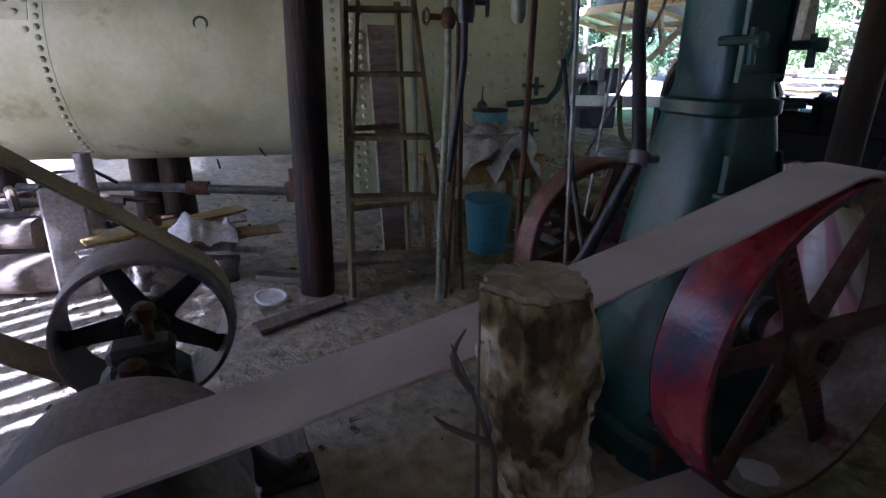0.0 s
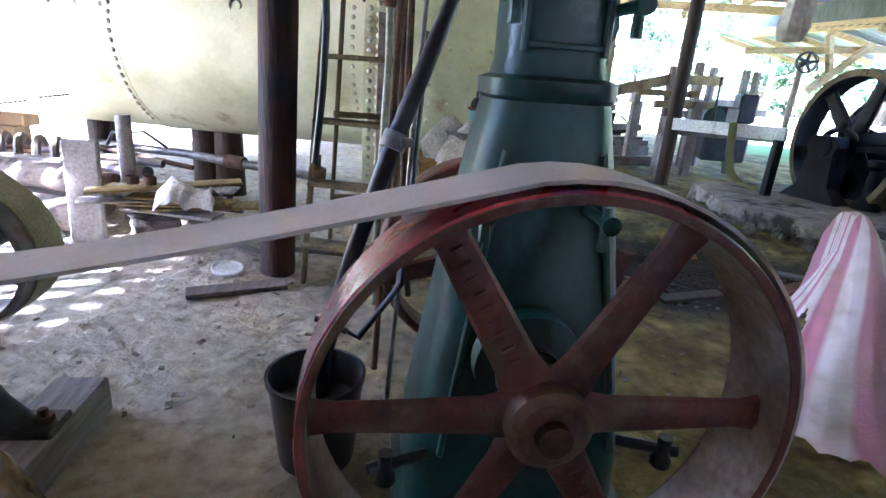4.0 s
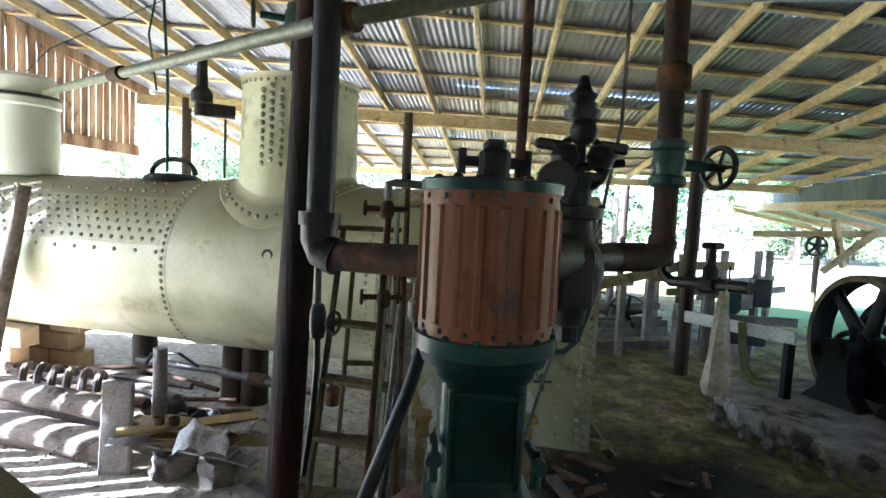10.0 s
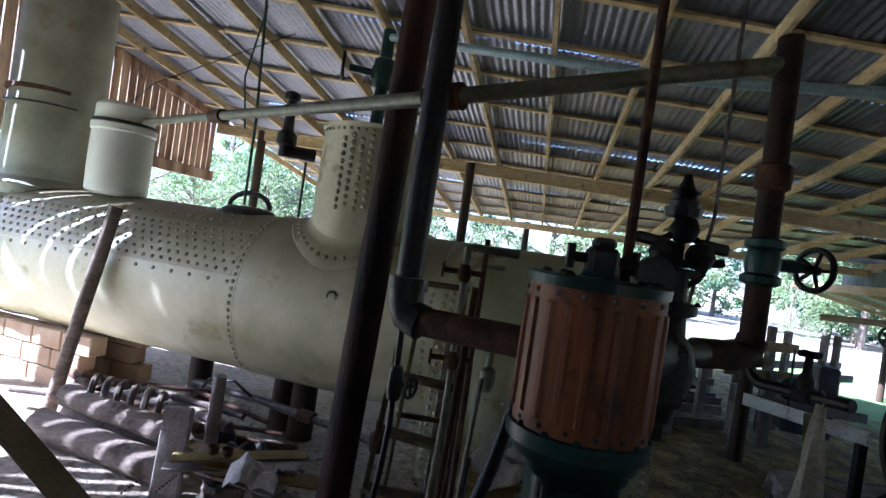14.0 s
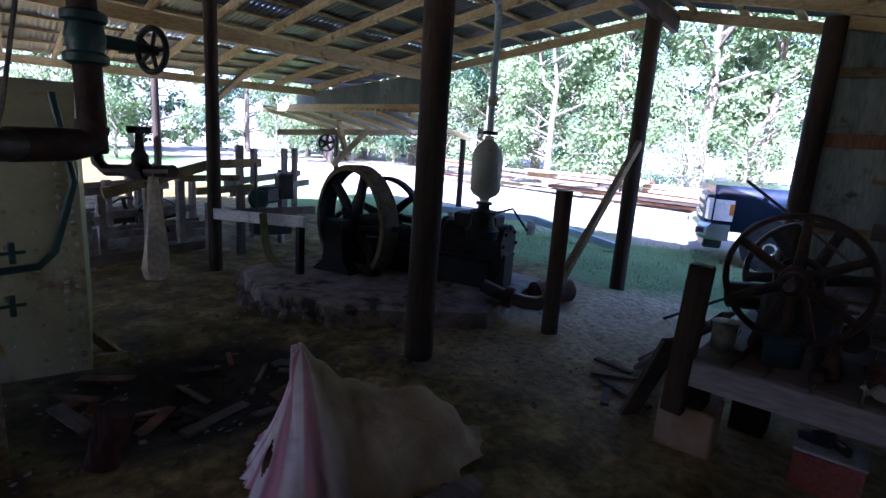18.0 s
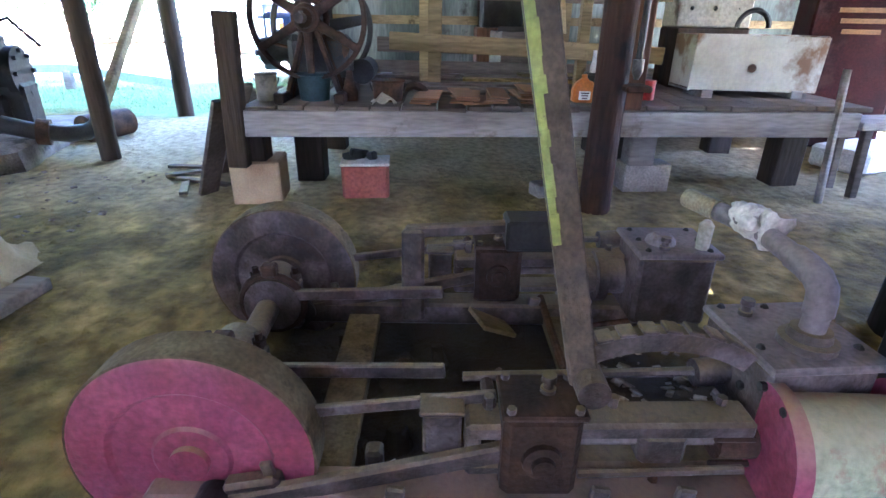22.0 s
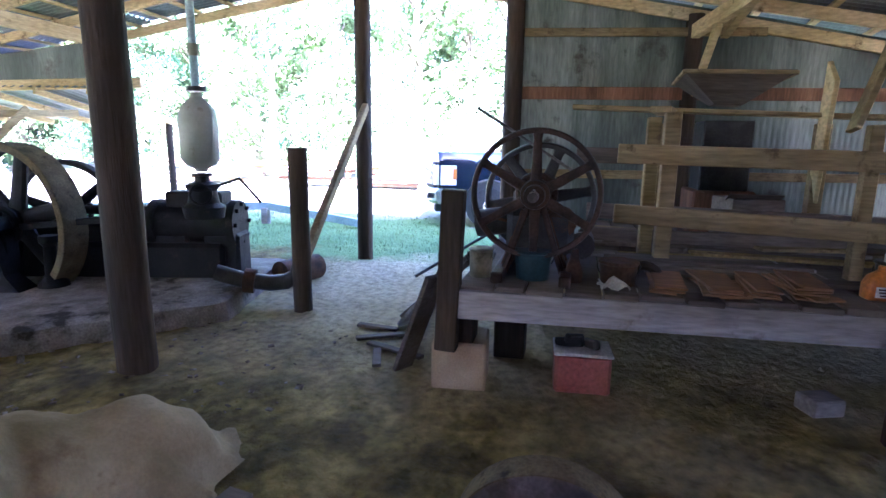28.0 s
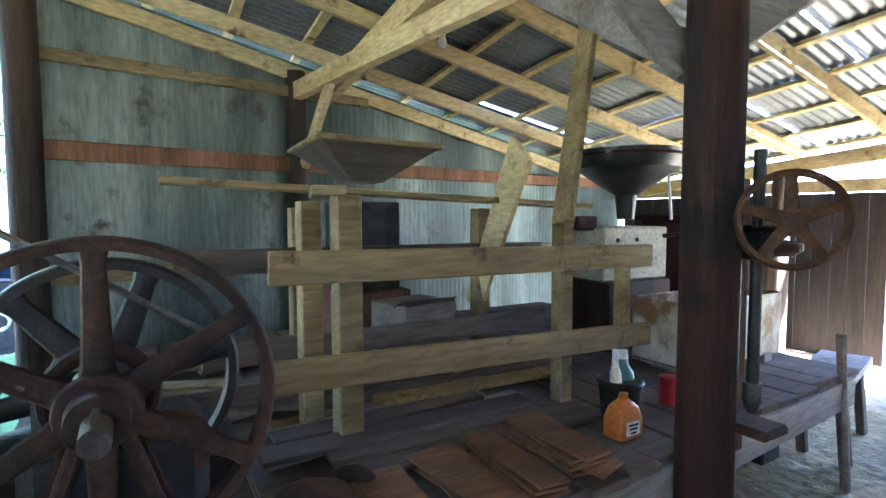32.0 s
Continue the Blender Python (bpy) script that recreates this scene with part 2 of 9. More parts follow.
M_BARK = material("log_bark", [(0.09, 0.06, 0.028), (0.27, 0.195, 0.095), (0.40, 0.31, 0.17), (0.56, 0.49, 0.36)], 15, 0.9, 0.0, 1.0, 50, (1, 1, 0.55), spread=0.22, stain=((0.07, 0.045, 0.022), 30, 0.61), speck=(0.6, 1.25))
M_LOGEND = material("log_end", [(0.18, 0.14, 0.10), (0.34, 0.28, 0.20)], 9, 0.85, 0.0, 0.5, 50)
M_CONC = material("concrete", [(0.28, 0.25, 0.22), (0.44, 0.40, 0.36)], 4, 0.9, 0.0, 0.5, 60)
M_PAD = material("dirty_old_concrete", [(0.15, 0.125, 0.10), (0.33, 0.29, 0.25)], 5, 0.95, 0.0, 0.6, 60, stain=((0.05, 0.042, 0.032), 3, 0.52))
M_TEALJUG = material("pale_teal_plastic", [(0.05, 0.17, 0.19), (0.09, 0.25, 0.27)], 4, 0.4, bump=0.03)
M_TARRED = material("tarred_boards", [(0.007, 0.005, 0.005), (0.026, 0.018, 0.016)], 5, 0.8, 0.0, 0.4, 45, LONG_Z, per_object=0.3)
M_SOOT = material("sooty_black_iron", [(0.005, 0.005, 0.006), (0.016, 0.014, 0.015)], 7, 0.65, 0.0, 0.4, 60, stain=((0.035, 0.026, 0.02), 6, 0.6))
M_LADDER = material("old_ladder_wood", [(0.075, 0.058, 0.026), (0.17, 0.135, 0.065)], 6, 0.8, 0.0, 0.4, 50, LONG_Z, per_object=0.15, stain=((0.045, 0.034, 0.02), 7, 0.55))
M_DUSTRIM = material("dust_coated_iron", [(0.075, 0.056, 0.030), (0.17, 0.135, 0.075)], 7, 0.9, 0.0, 0.4, 70, stain=((0.035, 0.025, 0.018), 8, 0.58))
M_BRICK = material("fire_brick", [(0.46, 0.37, 0.235), (0.66, 0.56, 0.40)], 8, 0.9, 0.0, 0.3, 120, per_object=0.08, speck=(0.9, 1.08))
M_DRUM = material("white_plastic_drum", [(0.58, 0.60, 0.50), (0.72, 0.73, 0.65)], 2, 0.4, 0.0, 0.0, 30, speck=(0.97, 1.02))
M_VESSEL = material("grey_vessel_paint", [(0.30, 0.31, 0.25), (0.44, 0.44, 0.37)], 3, 0.45, 0.1, 0.03, 40, stain=((0.18, 0.14, 0.09), 4, 0.62), speck=(0.95, 1.04))
M_STACK = material("stack_sheet", [(0.17, 0.17, 0.115), (0.31, 0.31, 0.23)], 2, 0.5, 0.25, 0.15, 30, stain=((0.22, 0.17, 0.10), 2.5, 0.58), speck=(0.93, 1.05))
M_COOLER = material("faded_red_plastic", [(0.30, 0.075, 0.055), (0.42, 0.13, 0.10)], 5, 0.6, 0.0, 0.08, 40, stain=((0.16, 0.08, 0.06), 5, 0.6))
M_REDCAN = material("red_can", [(0.45, 0.02, 0.02), (0.55, 0.04, 0.03)], 4, 0.4)
M_ORANGEJUG = material("orange_plastic", [(0.46, 0.135, 0.012), (0.58, 0.19, 0.02)], 4, 0.35, bump=0)
M_TEAL = material("teal_plastic", [(0.010, 0.026, 0.030), (0.024, 0.052, 0.056)], 4, 0.45, bump=0.05)
M_WHITE = material("white_plastic", [(0.60, 0.60, 0.58), (0.76, 0.76, 0.74)], 4, 0.5, bump=0.05)
M_BLACKPL = material("black_plastic", [(0.012, 0.012, 0.013), (0.03, 0.03, 0.03)], 5, 0.5, bump=0.05)
M_LIME = material("lime_paint", [(0.20, 0.235, 0.04), (0.32, 0.35, 0.09)], 14, 0.6, 0.0, 0.3, 60, stain=((0.12, 0.10, 0.05), 16, 0.58))
M_RAG = material("dirty_rag", [(0.34, 0.31, 0.24), (0.60, 0.57, 0.48)], 9, 0.9, 0.0, 0.3, 60)
M_PALEBOARD = material("pale_painted_board", [(0.52, 0.53, 0.55), (0.70, 0.71, 0.72)], 4, 0.7, 0.0, 0.2, 50, stain=((0.18, 0.15, 0.12), 5, 0.6))
M_PALEBLUE = material("pale_blue_metal", [(0.26, 0.36, 0.38), (0.40, 0.50, 0.52)], 4, 0.4, 0.1, 0.05)
M_CANBLUE = material("worn_blue_can_paint", [(0.13, 0.20, 0.23), (0.26, 0.35, 0.38), (0.42, 0.48, 0.50)], 3, 0.45, 0.1, 0.1, 40, (1, 1, 0.3), stain=((0.16, 0.15, 0.09), 3, 0.58))
M_TANPLANK = material("tan_offcut_plank", [(0.20, 0.14, 0.045), (0.38, 0.28, 0.11)], 5, 0.8, 0.0, 0.3, 50, per_object=0.2, stain=((0.14, 0.09, 0.05), 5, 0.6))
M_BLOCK = material("pale_stone_block", [(0.30, 0.19, 0.11), (0.46, 0.35, 0.23)], 3, 0.9, 0.0, 0.3, 90, per_object=0.08, speck=(0.88, 1.1))
M_LEVER = material("dusty_brown_lever", [(0.05, 0.037, 0.027), (0.115, 0.085, 0.058)], 12, 0.7, 0.05, 0.4, 70, stain=((0.05, 0.028, 0.02), 9, 0.56))
M_OLDPIPE = material("dull_olive_pipe", [(0.12, 0.12, 0.075), (0.24, 0.24, 0.17)], 5, 0.5, 0.1, 0.15, 40, stain=((0.12, 0.08, 0.04), 5, 0.58))
M_PAINTCAN = material("dirty_paint_can", [(0.12, 0.11, 0.08), (0.34, 0.32, 0.24)], 7, 0.55, 0.1, 0.1, 40, stain=((0.05, 0.035, 0.025), 8, 0.52))
M_RAGWHITE = material("white_rag", [(0.45, 0.42, 0.38), (0.66, 0.63, 0.60)], 9, 0.9, 0.0, 0.3, 60)
M_TRUCK = material("blue_car_paint", [(0.003, 0.008, 0.02), (0.004, 0.011, 0.028)], 3, 0.14, 0.2, 0.0)
M_CHROME = material("chrome", [(0.6, 0.6, 0.6), (0.72, 0.72, 0.72)], 3, 0.2, 0.9, 0.0)
M_RUBBER = material("tyre_rubber", [(0.02, 0.02, 0.02), (0.04, 0.04, 0.04)], 9, 0.8)
M_GLASS = material("dark_glass", [(0.02, 0.03, 0.03), (0.03, 0.04, 0.04)], 3, 0.1, 0.0, 0.0)
M_BULB = material("bulb_glass", [(0.7, 0.7, 0.66), (0.8, 0.8, 0.76)], 3, 0.3, bump=0)
M_LEAF = leaf_material("leaves", (0.12, 0.19, 0.08), (0.27, 0.35, 0.16))
M_LEAFDARK = leaf_material("dark_leaves", (0.035, 0.085, 0.045), (0.09, 0.16, 0.08))
M_TRUNK = material("tree_bark", [(0.10, 0.08, 0.06), (0.24, 0.20, 0.16)], 6, 0.9, 0.0, 0.5, 40, LONG_Z)
M_CHIPS = material("bark_chips", [(0.035, 0.024, 0.017), (0.16, 0.12, 0.085), (0.34, 0.31, 0.28)], 14, 0.9, 0.0, 0.2, 60)
M_SIGNTEXT = material("yellow_lettering", [(0.20, 0.10, 0.03), (0.27, 0.15, 0.05)], 6, 0.6)
M_MILLRED = material("mill_red_paint", [(0.020, 0.005, 0.004), (0.045, 0.009, 0.007)], 5, 0.85, 0.0, 0.2, 50, stain=((0.05, 0.02, 0.014), 4, 0.55))
M_TROUGH = material("rust_stained_white_sheet", [(0.46, 0.43, 0.33), (0.60, 0.58, 0.48)], 4, 0.5, 0.0, 0.1, 40, stain=((0.20, 0.105, 0.045), 2.2, 0.50), speck=(0.9, 1.06))
M_BEDPINK = material("faded_lilac_bed_paint", [(0.15, 0.075, 0.085), (0.28, 0.15, 0.18)], 7, 0.6, 0.0, 0.35, 60, stain=((0.10, 0.07, 0.055), 6, 0.54), dust=((0.22, 0.17, 0.11), 0.7))
M_RUSTDARK = material("dark_rusty_casting", [(0.022, 0.015, 0.012), (0.075, 0.042, 0.028)], 9, 0.65, 0.15, 0.35, 60)
M_CREAM = material("cream_metal", [(0.40, 0.37, 0.27), (0.56, 0.53, 0.42)], 4, 0.55, 0.0, 0.1, 40, stain=((0.18, 0.10, 0.05), 3, 0.58))


def cloth_material():
    """Pale pink cloth with faint broad stripes and dirt, fading to tan."""
    mat = material("striped_cloth", [(0.23, 0.175, 0.09), (0.44, 0.355, 0.22)], 3, 0.9, 0.0, 0.25, 60, stain=((0.22, 0.15, 0.085), 4, 0.6), speck=(0.9, 1.07))
    nodes, links = mat.node_tree.nodes, mat.node_tree.links
    bsdf = nodes["Principled BSDF"]
    before = bsdf.inputs["Base Color"].links[0].from_socket
    uv = nodes.new("ShaderNodeUVMap")
    wave = nodes.new("ShaderNodeTexWave")
    wave.inputs["Scale"].default_value, wave.inputs["Distortion"].default_value = 0.26, 5.0
    links.new(uv.outputs[0], wave.inputs["Vector"])
    sep = nodes.new("ShaderNodeSeparateXYZ")
    links.new(uv.outputs[0], sep.inputs[0])
    fade = nodes.new("ShaderNodeMapRange")
    fade.inputs["From Min"].default_value, fade.inputs["From Max"].default_value = 0.75, 0.45
    links.new(sep.outputs["Y"], fade.inputs[0])
    cut = nodes.new("ShaderNodeMapRange")
    cut.inputs["From Min"].default_value, cut.inputs["From Max"].default_value = 0.35, 0.65
    links.new(wave.outputs["Fac"], cut.inputs[0])
    bands = nodes.new("ShaderNodeMix")
    bands.data_type = "RGBA"
    links.new(cut.outputs[0], bands.inputs[0])
    bands.inputs[6].default_value, bands.inputs[7].default_value = (0.78, 0.70, 0.70, 1), (0.56, 0.25, 0.33, 1)
    soil = nodes.new("ShaderNodeTexNoise")
    soil.inputs["Scale"].default_value, soil.inputs["Detail"].default_value = 5.0, 8.0
    cover = nodes.new("ShaderNodeMapRange")
    cover.inputs["From Min"].default_value, cover.inputs["From Max"].default_value, cover.inputs["To Min"].default_value = 0.72, 0.5, 0.35
    links.new(soil.outputs[0], cover.inputs[0])
    times = nodes.new("ShaderNodeMath")
    times.operation = "MULTIPLY"
    links.new(cover.outputs[0], times.inputs[0])
    links.new(fade.outputs[0], times.inputs[1])
    m = nodes.new("ShaderNodeMix")
    m.data_type = "RGBA"
    links.new(times.outputs[0], m.inputs[0])
    links.new(before, m.inputs[6])
    links.new(bands.outputs[2], m.inputs[7])
    links.new(m.outputs[2], bsdf.inputs["Base Color"])
    return mat


M_CLOTH = cloth_material()


def ground_material():
    """Trodden dirt with daylight and shade painted in under the roof, grass and pale bare ground outside it."""
    mat = material("dirt_and_grass", [(0.085, 0.063, 0.018), (0.20, 0.152, 0.047), (0.36, 0.275, 0.10)], 2.6, 0.97, 0.0, 0.9, 8, stain=((0.055, 0.042, 0.026), 1.1, 0.58), speck=(0.62, 1.28))
    nodes, links = mat.node_tree.nodes, mat.node_tree.links
    bsdf = nodes["Principled BSDF"]
    dirt = bsdf.inputs["Base Color"].links[0].from_socket
    coord = nodes.new("ShaderNodeTexCoord")
    sep = nodes.new("ShaderNodeSeparateXYZ")
    links.new(coord.outputs["Object"], sep.inputs[0])
    wob = nodes.new("ShaderNodeTexNoise")
    wob.inputs["Scale"].default_value, wob.inputs["Detail"].default_value = 0.9, 8
    links.new(coord.outputs["Object"], wob.inputs["Vector"])

    def math(op, a, b):
        n = nodes.new("ShaderNodeMath")
        n.operation = op
        for socket, value in zip(n.inputs, (a, b)):
            if isinstance(value, bpy.types.NodeSocket):
                links.new(value, socket)
            else:
                socket.default_value = value
        return n.outputs[0]

    def soft(value, lo, hi):
        r = nodes.new("ShaderNodeMapRange")
        r.inputs["From Min"].default_value, r.inputs["From Max"].default_value = lo, hi
        links.new(value, r.inputs[0])
        return r.outputs[0]

    shift = math("MULTIPLY", math("SUBTRACT", wob.outputs[0], 0.5), 3.0)
    east = soft(math("ADD", sep.outputs["X"], shift), 6.9, 7.6)
    west = soft(math("MULTIPLY", math("ADD", sep.outputs["X"], shift), -1.0), 6.8, 7.8)
    outside = math("MAXIMUM", east, west)
    bare = soft(math("ADD", sep.outputs["X"], math("MULTIPLY", shift, 1.4)), 10.5, 11.6)
    grass = nodes.new("ShaderNodeValToRGB")
    grass.color_ramp.elements[0].color, grass.color_ramp.elements[1].color = (0.08, 0.15, 0.045, 1), (0.22, 0.31, 0.11, 1)
    links.new(wob.outputs[0], grass.inputs[0])

    def mix(fac, a, b):
        m = nodes.new("ShaderNodeMix")
        m.data_type = "RGBA"
        links.new(fac, m.inputs[0])
        for socket, value in ((m.inputs[6], a), (m.inputs[7], b)):
            if isinstance(value, bpy.types.NodeSocket):
                links.new(value, socket)
            else:
                socket.default_value = value
        return m.outputs[2]

    # paler floor towards the openings: their daylight is painted into the dirt
    daylit_e = soft(math("ADD", sep.outputs["X"], math("MULTIPLY", shift, 1.3)), 3.0, 5.4)
    daylit_w = soft(math("MULTIPLY", math("ADD", sep.outputs["X"], math("MULTIPLY", shift, 0.5)), -1.0), -0.6, 1.2)
    # pale western ash, its sunlit brightness put into the colour too
    lit_ash = mix(math("MULTIPLY", daylit_w, 0.8), dirt, (0.46, 0.40, 0.32, 1))
    south_of = soft(math("ADD", sep.outputs["Y"], math("MULTIPLY", shift, 0.4)), 3.5, 2.5)
    pale = mix(math("MULTIPLY", math("MULTIPLY", daylit_e, south_of), 0.85), lit_ash, (0.60, 0.50, 0.31, 1))
    dry = nodes.new("ShaderNodeMix")
    dry.data_type, dry.blend_type = "RGBA", "MULTIPLY"
    dry.inputs[0].default_value = 0.5
    links.new(pale, dry.inputs[6])
    fleck = nodes.new("ShaderNodeTexNoise")
    fleck.inputs["Scale"].default_value, fleck.inputs["Detail"].default_value = 14, 6
    links.new(coord.outputs["Object"], fleck.inputs["Vector"])
    links.new(soft(fleck.outputs[0], 0.25, 0.6), dry.inputs[7])
    dirt = dry.outputs[2]
    for cx, cy, rx, ry in ((1.65, -0.75, 0.75, 1.05), (1.75, 3.35, 0.95, 0.8)):  # dark soil and litter, with shade under the engine and in the hollow painted in
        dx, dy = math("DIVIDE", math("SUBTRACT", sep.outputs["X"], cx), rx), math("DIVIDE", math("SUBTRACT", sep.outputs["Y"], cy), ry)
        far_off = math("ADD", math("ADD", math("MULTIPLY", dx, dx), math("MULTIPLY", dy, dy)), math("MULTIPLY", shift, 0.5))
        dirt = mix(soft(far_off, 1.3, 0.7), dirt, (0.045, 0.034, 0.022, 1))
    far = mix(bare, grass.outputs[0], (0.31, 0.28, 0.225, 1))
    field = mix(west, far, (0.27, 0.29, 0.15, 1))
    links.new(mix(outside, dirt, field), bsdf.inputs["Base Color"])
    lumps = nodes.new("ShaderNodeTexNoise")
    lumps.inputs["Scale"].default_value, lumps.inputs["Detail"].default_value, lumps.inputs["Roughness"].default_value = 6.5, 7, 0.62
    links.new(coord.outputs["Object"], lumps.inputs["Vector"])
    trodden = nodes.new("ShaderNodeBump")
    trodden.inputs["Strength"].default_value, trodden.inputs["Distance"].default_value = 0.9, 0.10
    links.new(lumps.outputs[0], trodden.inputs["Height"])
    links.new(bsdf.inputs["Normal"].links[0].from_socket, trodden.inputs["Normal"])
    links.new(trodden.outputs[0], bsdf.inputs["Normal"])
    return mat


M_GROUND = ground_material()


# ---- building kit ----
class Geo:
    """Vertices and faces gathered from simple shaped pieces, in world metres."""

    def __init__(self):
        self.v, self.f, self.uv = [], [], None

    def add(self, verts, faces):
        n = len(self.v)
        self.v += [tuple(p) for p in verts]
        self.f += [tuple(i + n for i in f) for f in faces]
        return self

    def box(self, c, s, m=None, b=0.004):
        """A box of size s about c, turned by m about its centre, with chamfered edges b."""
        hx, hy, hz = (x / 2 for x in s)
        b = min(b, 0.45 * min(s) if min(s) > 0 else b)
        verts, index = [], {}
        for sx in (-1, 1):
            for sy in (-1, 1):
                for sz in (-1, 1):
                    for axis in range(3):
                        p = [sx * (hx - b), sy * (hy - b), sz * (hz - b)]
                        p[axis] = (sx * hx, sy * hy, sz * hz)[axis]
                        index[sx, sy, sz, axis] = len(verts)
                        verts.append(Vector(p))
        faces = []
        for axis in range(3):
            u, w = (axis + 1) % 3, (axis + 2) % 3
            for s0 in (-1, 1):
                ring = []
                for a, c2 in ((-1, -1), (1, -1), (1, 1), (-1, 1)):
                    k = [0, 0, 0]
                    k[axis], k[u], k[w] = s0, a, c2
                    ring.append(index[(*k, axis)])
                faces.append(ring if s0 > 0 else ring[::-1])
            for a in (-1, 1):
                for c2 in (-1, 1):
                    k0, k1 = [0, 0, 0], [0, 0, 0]
                    k0[axis], k0[u], k0[w] = -1, a, c2
                    k1[axis], k1[u], k1[w] = 1, a, c2
                    q = [index[(*k0, u)], index[(*k1, u)], index[(*k1, w)], index[(*k0, w)]]
                    faces.append(q if a * c2 < 0 else q[::-1])
        for sx in (-1, 1):
            for sy in (-1, 1):
                for sz in (-1, 1):
                    t = [index[sx, sy, sz, k] for k in range(3)]
                    faces.append(t if sx * sy * sz > 0 else t[::-1])
        m = m or Matrix.Identity(3)
        return self.add([Vector(c) + m @ p for p in verts], faces)

    def beam(self, a, b, w, h, bev=0.005, up=(0, 0, 1)):
        """A squared timber from a to b, w wide and h high."""
        a, b = Vector(a), Vector(b)
        x = (b - a).normalized()
        y = Vector(up).cross(x).normalized()
        z = x.cross(y)
        m = Matrix((x, y, z)).transposed()
        return self.box((a + b) / 2, ((b - a).length, w, h), m, bev)

    def tube(self, path, r, n=12, cap=True, radii=None):
        """A round bar along a path of points."""
        path = [Vector(p) for p in path]
        rings = []
        side = None
        for i, p in enumerate(path):
            d = (path[min(i + 1, len(path) - 1)] - path[max(i - 1, 0)]).normalized()
            if side is None:
                side = d.cross(Vector((0, 0, 1)) if abs(d.z) < 0.9 else Vector((1, 0, 0))).normalized()
            side = (side - d * side.dot(d)).normalized()
            other = d.cross(side)
            rr = radii[i] if radii else r
            rings.append([p + rr * (side * math.cos(2 * math.pi * k / n) + other * math.sin(2 * math.pi * k / n)) for k in range(n)])
        verts = [q for ring in rings for q in ring]
        faces = [(i * n + k, i * n + (k + 1) % n, (i + 1) * n + (k + 1) % n, (i + 1) * n + k) for i in range(len(path) - 1) for k in range(n)]
        if cap:
            faces += [tuple(range(n))[::-1], tuple((len(path) - 1) * n + k for k in range(n))]
        return self.add(verts, faces)

    def lathe(self, a, axis, profile, n=32, closed=False):
        """A turned shape: profile of (along, radius) from point a along axis."""
        a, d = Vector(a), Vector(axis).normalized()
        side = d.cross(Vector((0, 0, 1)) if abs(d.z) < 0.9 else Vector((1, 0, 0))).normalized()
        other = d.cross(side)
        verts = [a + d * s + r * (side * math.cos(2 * math.pi * k / n) + other * math.sin(2 * math.pi * k / n)) for s, r in profile for k in range(n)]
        m = len(profile)
        faces = [(i * n + k, i * n + (k + 1) % n, ((i + 1) % m) * n + (k + 1) % n, ((i + 1) % m) * n + k) for i in range(m if closed else m - 1) for k in range(n)]
        if not closed:
            faces += [tuple(range(n))[::-1], tuple((m - 1) * n + k for k in range(n))]
        return self.add(verts, faces)

    def dome(self, c, d, r, n=6):
        """A low rivet head on c, facing d."""
        d = Vector(d).normalized()
        return self.lathe(Vector(c) - d * r * 0.2, d, [(0, r), (r * 0.5, r * 0.85), (r * 0.85, r * 0.4)], n)

    def sweep(self, sections):
        """Skin over equal closed sections, ends closed."""
        n = len(sections[0])
        verts = [p for s in sections for p in s]
        faces = [(i * n + k, i * n + (k + 1) % n, (i + 1) * n + (k + 1) % n, (i + 1) * n + k) for i in range(len(sections) - 1) for k in range(n)]
        faces += [tuple(range(n))[::-1], tuple((len(sections) - 1) * n + k for k in range(n))]
        return self.add(verts, faces)

    def prism(self, outline, off):
        """A flat outline given thickness by the vector off."""
        a = [Vector(p) for p in outline]
        return self.sweep([a, [p + Vector(off) for p in a]])


def mesh_of(name, geo, mat, smooth=None):
    mesh = bpy.data.meshes.new(name)
    mesh.from_pydata([tuple(p) for p in geo.v], [], geo.f)
    if geo.uv:
        layer = mesh.uv_layers.new(name="UVMap")
        for loop in mesh.loops:
            layer.data[loop.index].uv = geo.uv[loop.vertex_index]
    bm = bmesh.new()
    bm.from_mesh(mesh)
    bmesh.ops.recalc_face_normals(bm, faces=bm.faces)
    bm.to_mesh(mesh)
    bm.free()
    if smooth is not None:
        mesh.polygons.foreach_set("use_smooth", [True] * len(mesh.polygons))
        mesh.set_sharp_from_angle(angle=radians(smooth))
    mesh.materials.append(mat)
    return mesh


PLACE = {}


def thing(name, at, label, category, group="", kind=""):
    """An empty at the base of a thing, to hold its parts."""
    ob = new(name)
    ob.empty_display_size = 0.1
    ob.location = at
    PLACE[ob] = Matrix.Translation(at)
    return tagged(ob, label, category, group, kind)


def part(name, geo, mat, parent=None, label="", smooth=35):
    """One mesh, built in world metres, under a thing or a part."""
    ob = new(name, mesh_of(name, geo, mat, smooth))
    if parent is not None:
        ob.parent = parent
        if parent in PLACE:
            ob.matrix_parent_inverse = PLACE[parent].inverted()
    return tagged(ob, label)


def solo(name, geo, mat, label, category, group="", kind="", smooth=35):
    """A thing that is one mesh, with its origin at its base."""
    lo = Vector([min(p[k] for p in geo.v) for k in range(3)])
    hi = Vector([max(p[k] for p in geo.v) for k in range(3)])
    base = Vector(((lo.x + hi.x) / 2, (lo.y + hi.y) / 2, lo.z))
    geo.v = [tuple(Vector(p) - base) for p in geo.v]
    ob = new(name, mesh_of(name, geo, mat, smooth))
    ob.location = base
    return tagged(ob, label, category, group, kind)


def rot(axis, degrees):
    return Matrix.Rotation(radians(degrees), 3, axis)


def lerp(a, b, t):
    return Vector(a) * (1 - t) + Vector(b) * t


